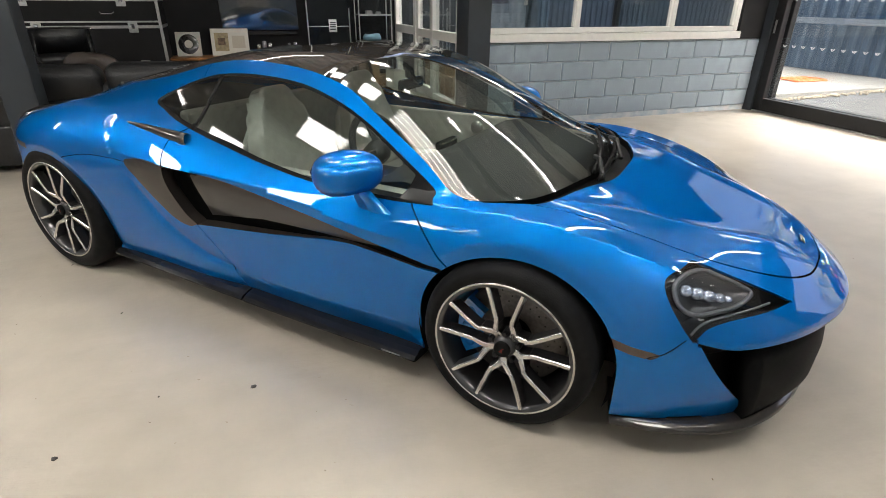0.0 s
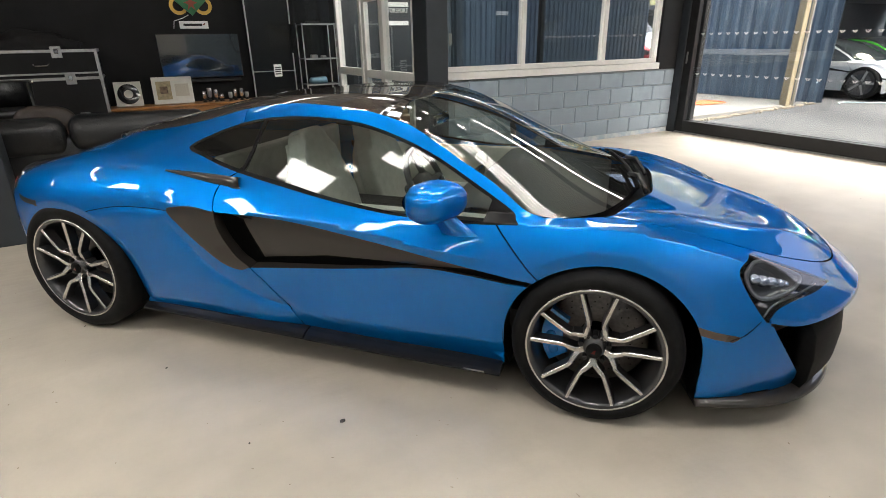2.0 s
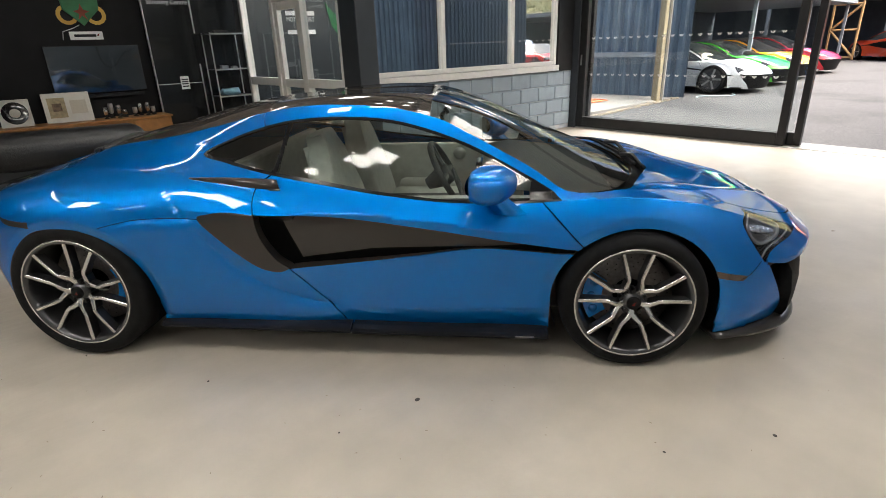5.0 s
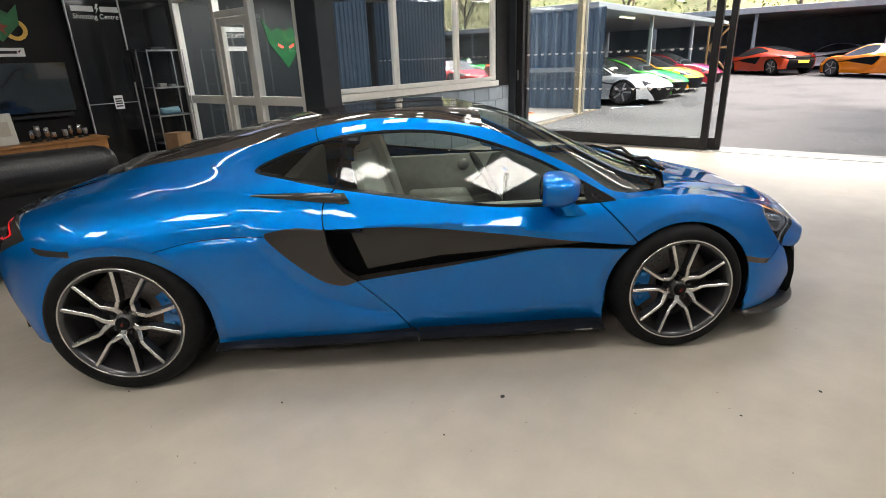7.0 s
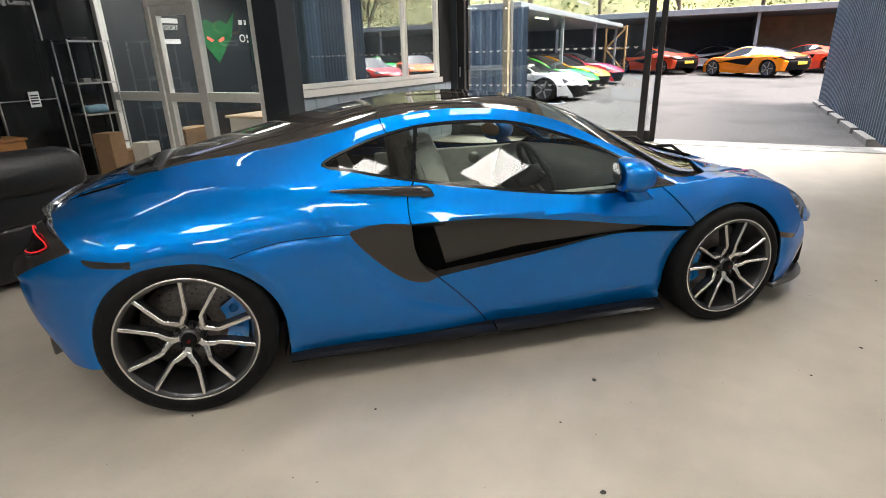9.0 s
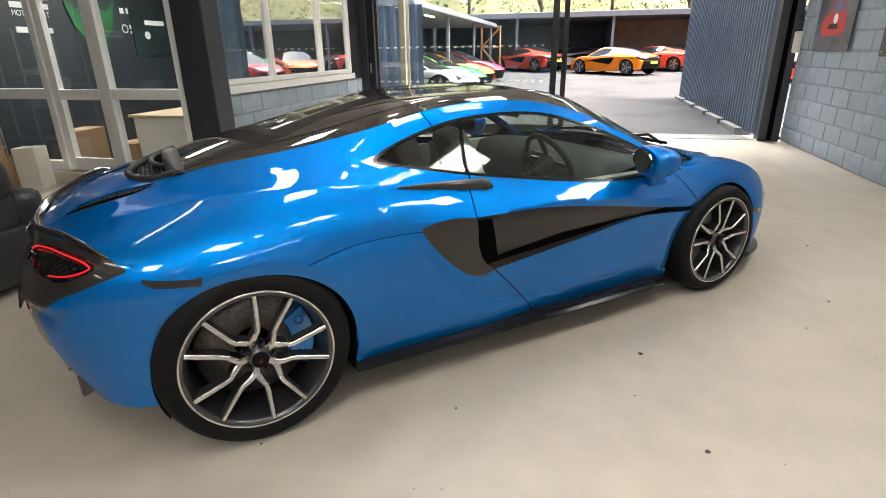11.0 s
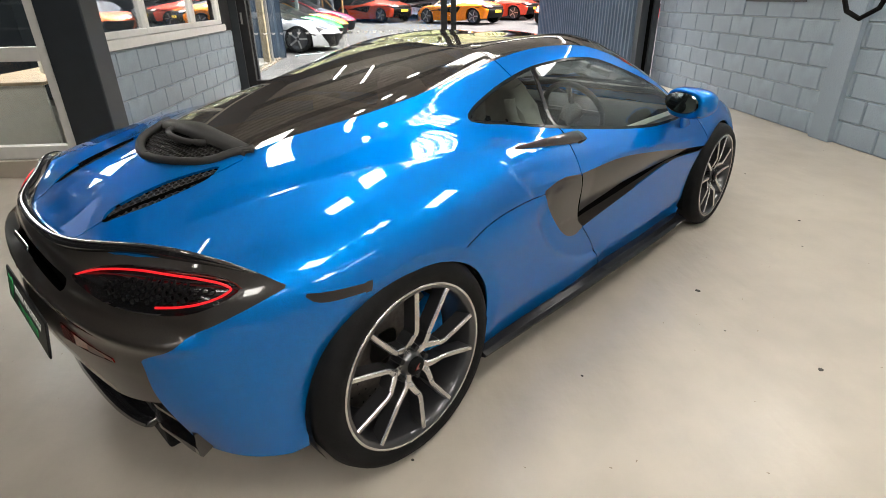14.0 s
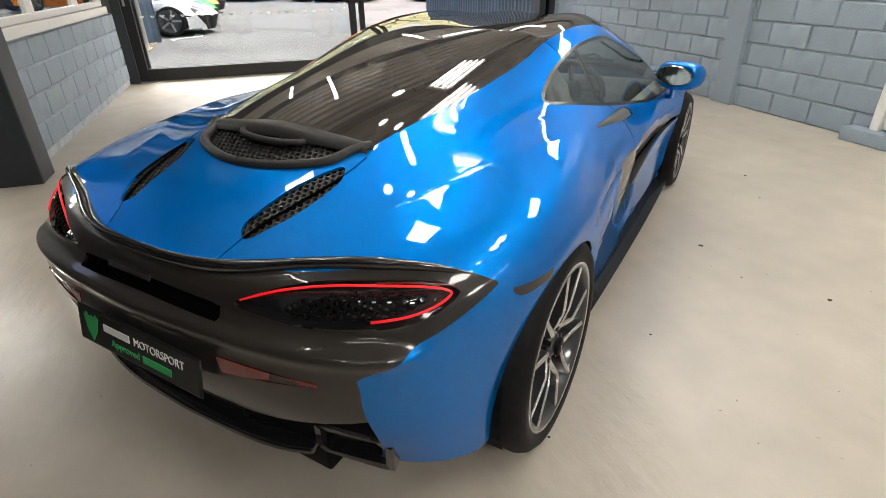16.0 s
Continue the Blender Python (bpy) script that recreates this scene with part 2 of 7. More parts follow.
def add_tube(bm, pts, radius, sides=8, closed=False, caps=True):
    """A round bar swept along points."""
    pts = [Vector(p) for p in pts]
    n = len(pts)
    rings = []
    up = Vector((0, 0, 1))
    for i, p in enumerate(pts):
        a = pts[(i - 1) % n] if closed or i else p
        b = pts[(i + 1) % n] if closed or i < n - 1 else p
        d = (b - a).normalized()
        side = d.cross(up)
        if side.length < 1e-3:
            side = d.cross(Vector((0, 1, 0)))
        side.normalize()
        nor = side.cross(d)
        r = radius(i / max(1, n - 1)) if callable(radius) else radius
        rings.append([bm.verts.new(p + r * (math.cos(k * math.tau / sides) * side + math.sin(k * math.tau / sides) * nor)) for k in range(sides)])
    for i in range(n if closed else n - 1):
        a, b = rings[i], rings[(i + 1) % n]
        for k in range(sides):
            bm.faces.new((a[k], a[(k + 1) % sides], b[(k + 1) % sides], b[k]))
    if caps and not closed:
        bm.faces.new(rings[0][::-1])
        bm.faces.new(rings[-1])
    return bm


def tube(pts, radius, sides=8, closed=False):
    return add_tube(bmesh.new(), pts, radius, sides, closed)


def add_lathe(bm, profile, steps=32, axis="z", m=None):
    """Turns a profile of (radius, height) about an axis."""
    rings = []
    for r, h in profile:
        ring = []
        for k in range(steps):
            a = k * math.tau / steps
            c, s = r * math.cos(a), r * math.sin(a)
            p = Vector((c, s, h)) if axis == "z" else Vector((c, h, s)) if axis == "y" else Vector((h, c, s))
            ring.append(bm.verts.new(m @ p if m else p))
        rings.append(ring)
    for a, b in zip(rings, rings[1:]):
        for k in range(steps):
            bm.faces.new((a[k], a[(k + 1) % steps], b[(k + 1) % steps], b[k]))
    return bm


def lathe(profile, steps=32, axis="z", m=None):
    return add_lathe(bmesh.new(), profile, steps, axis, m)


def add_prism(bm, outline, depth, m=None):
    """Extrudes a flat outline (x, y) by depth in z."""
    a = [bm.verts.new((m or Matrix()) @ Vector((x, y, 0))) for x, y in outline]
    b = [bm.verts.new((m or Matrix()) @ Vector((x, y, depth))) for x, y in outline]
    n = len(a)
    bm.faces.new(a[::-1])
    bm.faces.new(b)
    for k in range(n):
        bm.faces.new((a[k], a[(k + 1) % n], b[(k + 1) % n], b[k]))
    return bm


def prism(outline, depth, m=None):
    return add_prism(bmesh.new(), outline, depth, m)


def words(name, text, size, m, mat, parent=None, label="", width=None):
    """Raised lettering as a mesh, in the plane of m."""
    cu = bpy.data.curves.new(name, "FONT")
    cu.body, cu.size, cu.extrude, cu.align_x, cu.align_y = text, size, 0.0008, "CENTER", "CENTER"
    tmp = new(name + "_src", cu)
    dg = bpy.context.evaluated_depsgraph_get()
    me = bpy.data.meshes.new_from_object(tmp.evaluated_get(dg))
    bpy.data.objects.remove(tmp)
    me.name = name
    me.materials.clear()
    me.materials.append(mat)
    if width:
        xs = [v.co.x for v in me.vertices]
        k = width / max(1e-6, max(xs) - min(xs))
        for v in me.vertices:
            v.co.x *= k
    ob = new(name, me)
    ob.matrix_world = m
    if parent:
        ob.parent = parent
        ob.matrix_parent_inverse = parent.matrix_world.inverted()
    return tagged(ob, label)


def setting(name, bm, mat, label, category, m=BUILD, smooth=False):
    ob = mesh_ob(name, bm, mat, smooth)
    ob.matrix_world = m
    return tagged(ob, label, category, kind="structure")


# ---- the room ----
ROOM_X0, ROOM_Y0, WIN_Y, BACK_Y, TOP = -15.0, -6.88, 0.15, 3.2, 3.5
setting("floor", box(ROOM_X0 - 0.3, 0.12, ROOM_Y0 - 0.3, BACK_Y + 0.3, -0.2, 0.0), FLOOR, "beige painted concrete floor with scuffs and faint stains", "floor")


def corrugated(bm, x0, x1, z0, z1, pitch, depth, y=0.0, flat=0.35, m=None):
    """A trapezoidal profiled sheet in the plane y, ribs upright."""
    n = max(1, int(round((x1 - x0) / pitch)))
    prof = []
    for i in range(n):
        a = x0 + (x1 - x0) * i / n
        p = (x1 - x0) / n
        prof += [(a, 0), (a + p * flat, 0), (a + p * 0.5, depth), (a + p * (0.5 + flat), depth)]
    prof.append((x1, 0))
    lo = [bm.verts.new((m or Matrix()) @ Vector((a, y + d, z0))) for a, d in prof]
    hi = [bm.verts.new((m or Matrix()) @ Vector((a, y + d, z1))) for a, d in prof]
    for k in range(len(prof) - 1):
        bm.faces.new((lo[k], lo[k + 1], hi[k + 1], hi[k]))
    return bm


# roof sheeting over the room, ribs along Y
_bm = corrugated(bmesh.new(), ROOM_X0, 0.3, ROOM_Y0 - 0.2, BACK_Y + 0.2, 0.25, 0.05, 0.0, m=pose(0, 0, TOP) @ Matrix(((1, 0, 0, 0), (0, 0, 1, 0), (0, 1, 0, 0), (0, 0, 0, 1))))
setting("ceiling", _bm, ROOF_SHEET, "pale profiled steel roof sheeting over the showroom", "ceiling")
for _x in (-12.5, -10.0, -7.5, -5.0, -2.5):
    setting("roof_beam", box(_x - 0.06, _x + 0.06, ROOM_Y0, BACK_Y, TOP - 0.24, TOP - 0.02, 0.01), STEEL_GREY, "dark grey steel roof beam", "beam")

# rear and far walls, behind the camera
setting("wall_rear", box(ROOM_X0 - 0.2, ROOM_X0, ROOM_Y0 - 0.2, BACK_Y + 0.2, 0, TOP + 0.1), WALL_GREY, "plain grey painted end wall", "wall")
setting("wall_black", box(ROOM_X0, -4.5, BACK_Y, BACK_Y + 0.2, 0, 2.42), BLACK_WALL, "matt black painted display wall", "wall")
# unseen, coloured black so that little light bounces onto the display wall
setting("bulkhead", box(ROOM_X0, -4.5, BACK_Y - 0.01, BACK_Y + 0.2, 2.42, TOP + 0.1), BLACK_WALL, "unseen bulkhead above the black wall, matt black to cut bounced light", "wall")

BLOCK_L, BLOCK_H = 0.45, 0.225


def block_mesh(name, length, height):
    me = bpy.data.meshes.new(name)
    b, g = 0.012, 0.007
    l, h, d = length - g, height - g, 0.05
    vs = [(0, 0, 0), (l, 0, 0), (l, 0, h), (0, 0, h), (b, -d, b), (l - b, -d, b), (l - b, -d, h - b), (b, -d, h - b)]
    ring = [(0, -d + b, 0), (l, -d + b, 0), (l, -d + b, h), (0, -d + b, h)]
    vs = vs[:4] + ring + vs[4:]
    fs = [(8, 9, 10, 11)]
    for k in range(4):
        j = (k + 1) % 4
        fs += [(k, j, 4 + j, 4 + k), (4 + k, 4 + j, 8 + j, 8 + k)]
    me.from_pydata(vs, [], fs)
    me.materials.append(WALL_GREY)
    return me


def courses(x0, x1, z1, offset):
    """Block starts and ends in half bond, course by course."""
    row = 0
    while row * BLOCK_H < z1 - 0.03:
        a = x0 - ((row + offset) % 2) * BLOCK_L / 2
        while a < x1 - 0.02:
            s, e = max(a, x0), min(a + BLOCK_L, x1)
            if e - s > 0.04:
                yield s, e, row * BLOCK_H, min(BLOCK_H, z1 - row * BLOCK_H)
            a += BLOCK_L
        row += 1


BLOCK_JOBS = []   # (wall, face pose, x0, x1, z1, offset), laid last


wall_right = setting("wall_right", box(ROOM_X0, 0.1, ROOM_Y0 - 0.2, ROOM_Y0, 0, TOP + 0.1), MORTAR, "slate grey painted concrete block wall with chipped joints", "wall")
wall_window = setting("wall_window", box(-4.3, 0.0, WIN_Y, WIN_Y + 0.2, 0, 0.97), MORTAR, "slate grey painted block wall under the office windows", "wall")
setting("wall_header", box(-4.5, 0.12, WIN_Y - 0.03, WIN_Y + 0.2, 2.5, TOP + 0.1), STEEL_GREY, "dark grey header above the office windows", "wall")
setting("door_header", box(-0.1, 0.2, ROOM_Y0, WIN_Y, 2.75, TOP + 0.1), STEEL_GREY, "dark grey steel header over the sliding door", "wall")
BLOCK_JOBS += [(wall_right, pose(0, ROOM_Y0 + 0.045, 0), -6.6, 0.05, 2.5, 0, True), (wall_window, pose(0, WIN_Y + 0.005, 0), -4.3, -0.02, 0.90, 1, False)]
# pier and lintel on the right wall
setting("wall_pier", box(-4.30, -4.02, ROOM_Y0 + 0.012, ROOM_Y0 + 0.075, 0, TOP, 0.008), WALL_GREY, "slate grey painted pier on the block wall", "pier")


def office_window():
    w = thing("window_1", "white framed office window of three panes above the block wall", "window", BUILD, kind="structure")
    x0, x1, z0, z1 = -4.25, -0.5, 1.08, 2.5
    y0, y1 = WIN_Y - 0.02, WIN_Y + 0.06
    part("window_sill", box(x0 - 0.02, x1 + 0.05, WIN_Y - 0.06, WIN_Y + 0.14, 0.985, 1.075, 0.006), WHITE_PAINT, w, "white painted sill")
    bm = bmesh.new()
    add_box(bm, x0, x1, y0, y1, z0, z0 + 0.06, 0.006)
    add_box(bm, x0, x1, y0, y1, z1 - 0.06, z1, 0.006)
    for xm in (x0 + 0.03, -3.03, -1.60, x1 - 0.03):
        add_box(bm, xm - 0.035, xm + 0.035, y0 - 0.004, y1 + 0.004, z0 + 0.002, z1 - 0.002, 0.006)
    part("window_frame", bm, WHITE_PAINT, w)
    for a, b in ((x0 + 0.065, -3.065), (-2.995, -1.635), (-1.565, x1 - 0.065)):
        p = part("pane", box(a, b, WIN_Y + 0.015, WIN_Y + 0.021, z0 + 0.06, z1 - 0.06), FILM_PANE, w)
        p.visible_shadow = False
    part("post", box(-0.45, -0.02, WIN_Y - 0.02, WIN_Y + 0.16, 0.975, 2.498, 0.004), FRAME_BLACK, w, "dark cladding beside the window")
    return w


office_window()
setting("column", box(-4.52, -4.24, -0.02, 0.34, 0, TOP, 0.012), STEEL_GREY, "dark grey steel column at the corner of the office", "column")


def partition():
    """Glazed office screen, at right angles to the window wall."""
    g = thing("glazed_partition", "white framed glazed office screen with a part glazed door", "partition", BUILD, kind="structure")
    X, t = -4.45, 0.05
    y0, y1, z1 = 0.34, BACK_Y, 2.42
    posts = (0.38, 1.32, 2.12, y1 - 0.04)
    bm = bmesh.new()
    for y in posts:
        add_box(bm, X - t, X + t, y - 0.04, y + 0.04, 0.15, z1, 0.005)
    for a, b in ((posts[0], posts[1]), (posts[2], posts[3])):
        add_box(bm, X - t + 0.003, X + t - 0.003, a + 0.04, b - 0.04, 0.15, 0.26, 0.005)
        add_box(bm, X - t + 0.003, X + t - 0.003, a + 0.04, b - 0.04, 0.96, 1.07, 0.005)
        add_box(bm, X - t + 0.003, X + t - 0.003, a + 0.04, b - 0.04, z1 - 0.07, z1, 0.005)
    add_box(bm, X - t + 0.003, X + t - 0.003, posts[1] + 0.04, posts[2] - 0.04, 2.08, 2.16, 0.005)
    add_box(bm, X - t + 0.003, X + t - 0.003, posts[1] + 0.04, posts[2] - 0.04, z1 - 0.05, z1, 0.005)
    part("frame", bm, WHITE_PAINT, g)
    panes = []
    for a, b in ((posts[0], posts[1]), (posts[2], posts[3])):
        panes += [(a + 0.04, b - 0.04, 0.26, 0.96), (a + 0.04, b - 0.04, 1.07, z1 - 0.07)]
    panes.append((posts[1] + 0.04, posts[2] - 0.04, 2.16, z1 - 0.05))
    d0, d1 = posts[1] + 0.045, posts[2] - 0.045
    bm = bmesh.new()
    for a, b in ((d0, d0 + 0.09), (d1 - 0.09, d1)):
        add_box(bm, X - 0.03, X + 0.045, a, b, 0.16, 2.07, 0.005)
    for a, b in ((0.16, 0.30), (0.95, 1.06), (1.97, 2.07)):
        add_box(bm, X - 0.028, X + 0.043, d0 + 0.09, d1 - 0.09, a, b, 0.005)
    door = part("door", bm, WHITE_PAINT, g, "white part glazed door, closed")
    bm = bmesh.new()
    add_box(bm, X + 0.045, X + 0.055, d1 - 0.065, d1 - 0.025, 0.93, 1.13, 0.003)
    add_tube(bm, [(X + 0.05, d1 - 0.045, 1.06), (X + 0.10, d1 - 0.045, 1.06), (X + 0.10, d1 - 0.16, 1.06)], 0.010)
    part("door_handle", bm, FRAME_BLACK, door, "black lever handle")
    panes += [(d0 + 0.09, d1 - 0.09, 0.30, 0.95), (d0 + 0.09, d1 - 0.09, 1.06, 1.97)]
    for a, b, c, d in panes:
        p = part("pane", box(X - 0.003, X + 0.003, a, b, c, d), PANE, g)
        p.visible_shadow = False
    return g


partition()
setting("plinth", box(-4.56, -4.36, 0.34, BACK_Y, 0, 0.148, 0.006), FLOOR, "low painted plinth under the glazed screen", "plinth")


def sliding_door():
    """Glazed sliding leaf, closed over the first half of the opening, a second leaf stacked behind its end."""
    made = []
    for name, x, y0, y1, label in (("door_1", 0.05, 0.05, -3.30, "tall glazed sliding door leaf in a black frame"), ("door_2", 0.17, 0.02, -3.46, "second glazed sliding leaf parked behind the first")):
        d = thing(name, label, "sliding door", BUILD, kind="structure")
        z0, z1 = 0.02, 2.75
        bm = bmesh.new()
        w = 0.045
        end = 0.10 if name == "door_1" else 0.085
        add_box(bm, x - w, x + w, y0 - 0.17, y0, z0, z1, 0.006)
        add_box(bm, x - w, x + w, y1, y1 + end, z0, z1, 0.006)
        add_box(bm, x - w + 0.002, x + w - 0.002, y1 + end, y0 - 0.17, z0, z0 + 0.17, 0.006)
        add_box(bm, x - w + 0.002, x + w - 0.002, y1 + end, y0 - 0.17, z1 - 0.12, z1, 0.006)
        part("frame", bm, FRAME_BLACK, d)
        p = part("pane", box(x - 0.004, x + 0.004, y1 + end, y0 - 0.17, z0 + 0.17, z1 - 0.12), PANE, d)
        p.visible_shadow = False
        if name == "door_1":
            bm = bmesh.new()
            k = int((y0 - 0.2 - y1 - end) / 0.135)
            for row in (0.90, 1.47):
                for i in range(k):
                    yc = y0 - 0.27 - i * 0.135
                    for pts in ([(-0.034, 0.014), (-0.008, -0.02), (0.0, -0.008), (-0.016, 0.014)], [(0.034, 0.014), (0.016, 0.014), (0.0, -0.008), (0.008, -0.02)], [(-0.008, 0.014), (0.0, 0.0), (0.008, 0.014)]):
                        bm.faces.new([bm.verts.new((x - 0.0055, yc + a, row + b)) for a, b in pts])
            part("safety_marking", bm, LETTER, d, "two rows of small white frosted chevrons")
            part("lock", box(x - w - 0.006, x - w, y0 - 0.10, y0 - 0.07, 1.05, 1.22, 0.003), STEEL, d, "steel lock plate")
        made.append(d)
    return made


sliding_door()
setting("door_track", box(-0.01, 0.26, ROOM_Y0 + 0.3, 0.1, -0.01, 0.016, 0.004), ALUMINIUM, "worn metal threshold track in the floor", "track")
setting("threshold", box(0.26, 0.52, ROOM_Y0 + 0.3, 0.1, -0.15, 0.005), CONCRETE, "pale concrete threshold strip outside the door", "threshold")
setting("door_jamb", box(-0.03, 0.10, WIN_Y - 0.14, WIN_Y + 0.1, 0, 2.75, 0.005), STEEL_GREY, "dark grey steel jamb of the shutter opening", "jamb")
_bm = bmesh.new()
for _a, _b, _c in ((-6.62, -6.50, 0.16), (-6.80, -6.70, 0.10)):
    add_box(_bm, -0.06, _c, _a, _b, 0, 2.75, 0.006)
setting("door_post", _bm, STEEL_GREY, "dark grey steel channel post of the shutter opening", "jamb")
# solid box added between the posts, its black standing for a shaded slot
setting("door_recess", box(-0.02, 0.12, -6.70, -6.62, 0, 2.75), DEEP, "black filler box for the shaded slot between the channel posts", "recess")

# ---- office behind the glass ----
setting("office_floor", box(-4.5, 0.0, WIN_Y + 0.2, 4.6, -0.2, 0.0), CONCRETE, "grey office floor", "floor")
setting("office_wall_far", box(-4.5, 0.1, 3.36, 3.5, 0, 2.7), STEEL_GREY, "dark grey office wall", "wall")
setting("office_wall_end", box(0.0, 0.12, WIN_Y + 0.2, 4.6, 0, 2.7), STEEL_GREY, "dark grey office end wall", "wall")
setting("office_ceiling", box(-4.5, 0.1, WIN_Y, 4.7, 2.6, 2.7), WHITE_PAINT, "white office ceiling", "ceiling")
setting("office_wall_back", box(-4.62, -4.5, BACK_Y + 0.2, 4.6, 0, 2.7), STEEL_GREY, "dark grey office side wall", "wall")


# ---- lights that hang in the roof, from reflections and as added fill ----
def light_panel(x, y, length, width, turn=0.0):
    p = thing("ceiling_light", "rectangular lit panel under the roof, for reflections and added fill light", "ceiling light", BUILD @ pose(x, y, TOP - 0.28, 0, 0, turn), group="ceiling lights")
    bm = bmesh.new()
    add_box(bm, -length / 2 - 0.02, length / 2 + 0.02, -width / 2 - 0.02, width / 2 + 0.02, 0.0, 0.05, 0.006)
    part("housing", bm, WHITE_PAINT, p)
    part("diffuser", box(-length / 2, length / 2, -width / 2, width / 2, -0.006, -0.001), LED, p, "glowing diffuser")
    hang(p, length)
    return p


def hang(p, length):
    for s in (-0.4, 0.4):
        part("hanger", tube([(s * length, 0, 0.05), (s * length, 0, 0.30)], 0.004, 6), STEEL, p)


def batten(x, y, length, turn):
    p = thing("ceiling_light", "slim unseen batten under the roof, bare lit tube added as fill", "ceiling light", BUILD @ pose(x, y, TOP - 0.34, 0, 0, turn), group="ceiling lights")
    part("housing", box(-length / 2, length / 2, -.025, .025, .05, .09, .006), WHITE_PAINT, p)
    part("light_tube", tube([(-length / 2, 0, 0), (length / 2, 0, 0)], .022, 8), LED, p, "glowing tube")
    hang(p, length)


def tube_fitting(x, y, turn):
    p = thing("ceiling_light", "open fitting with four lit tubes under the roof sheeting", "ceiling light", BUILD @ pose(x, y, TOP - 0.28, 0, 0, turn), group="ceiling lights")
    part("housing", box(-.34, .34, -.26, .26, .03, .08, .006), WHITE_PAINT, p)
    for k in range(4):
        part("light_tube", tube([(-.31, -.195 + .13 * k, .0), (.31, -.195 + .13 * k, .0)], .019, 8), LED, p, "glowing tube")
    hang(p, .6)


def round_lamp(x, y, r):
    p = thing("downlight", "small round lit lamp under the roof sheeting", "ceiling light", BUILD @ pose(x, y, TOP - 0.28), group="round ceiling lamps")
    part("housing", lathe([(r + .012, .0), (r + .012, .09), (.02, .11), (.008, .30), (.001, .30)], 28, "z"), WHITE_PAINT, p, "", True)
    part("diffuser", lathe([(.001, -.006), (r, -.002), (r, .004)], 28, "z"), LED, p, "glowing round diffuser")


# panels at x -5.3, -11.5 and -12.0 are unseen fill, added to brighten
for _x, _y, _l, _w, _t in ((-9.5, -3.2, .6, .6, 0), (-8.08, -3.98, .23, .30, 0), (-8.31, -3.84, .20, .28, 0), (-5.78, -1.34, .36, .36, 0), (-5.3, -6.1, .6, .6, 0), (-7.3, -5.2, .6, .6, 0), (-6.42, -2.8, .34, .34, 40), (-6.95, -2.46, .34, .34, 40), (-11.5, -2.0, 1.2, .6, 0),
                           (-12.0, -5.2, 1.2, .6, 0)):
    light_panel(_x, _y, _l, _w, _t)
for _x, _y in ((-5.12, -3.46), (-5.95, -3.45)):
    tube_fitting(_x, _y, -54)
# battens added as unseen fill light for floor, walls and roof
for _x, _y, _t in ((-2.4, -4.6, 90), (-4.6, -5.7, 0), (-7.2, -.5, 0), (-3.0, -5.3, 0), (-2.0, -1.3, 0), (-3.4, -1.9, 0), (-1.3, -3.6, 0), (-10.2, -.6, 42), (-10.5, -5.6, 0), (-13.2, -3.6, 0), (-12.6, .8, 0)):
    batten(_x, _y, 1.5, _t)
for _x, _y, _d in ((-8.85, -3.54, .075), (-5.86, -2.30, .05), (-5.60, -2.50, .05), (-5.90, -2.75, .05), (-6.20, -2.45, .05), (-4.93, -2.66, .07)):
    round_lamp(_x, _y, _d)
# two unseen panels added to lift the brightness of the office
for _x, _y in ((-1.9, 1.9), (-3.6, 1.9)):
    _p = thing("ceiling_light", "unseen light panel in the office ceiling, added to brighten it", "ceiling light", BUILD @ pose(_x, _y, 2.56), group="ceiling lights")
    part("housing", box(-.62, .62, -.32, .32, 0, .04, .004), WHITE_PAINT, _p)
    part("diffuser", box(-.6, .6, -.3, .3, -.006, -.001), LED, _p, "glowing diffuser")


# ---- things along the black wall ----
def at(x, y, z=0, turn=0):
    return BUILD @ pose(x, y, z, 0, 0, turn)


def rounded(x0, x1, y0, y1, z0, z1, r, seg=3):
    bm = box(x0, x1, y0, y1, z0, z1)
    bmesh.ops.bevel(bm, geom=list(bm.edges), offset=r, segments=seg, affect="EDGES", profile=.5)
    return bm


def sofa():
    s = thing("sofa", "black leather two seat sofa, its cushions slumped over the back", "sofa", at(-9.25, -.28))
    part("base", rounded(0, 2.3, 0, .85, .06, .42, .03), LEATHER, s, smooth=True)
    part("back", rounded(.02, 2.28, 0, .20, .40, .74, .05), LEATHER, s, smooth=True)
    for a in (.03, 1.16):
        bm = rounded(a, a + 1.11, -.06, .26, .60, .90, .10, 4)
        for v in bm.verts:
            v.co.z += .012 * math.sin(9 * v.co.x + 3 * a) - .02 * abs(v.co.x - a - .555) ** 2
            v.co.y += .012 * math.sin(7 * v.co.x + 20 * v.co.z)
        part("back_cushion", bm, LEATHER, s, "slumped black leather cushion", True)
        part("seat_cushion", rounded(a, a + 1.11, .22, .86, .40, .54, .05), LEATHER, s, smooth=True)
    for a in (-.16, 2.26):
        part("arm", rounded(a, a + .20, .0, .84, .06, .62, .06), LEATHER, s, smooth=True)
    return s


sofa()


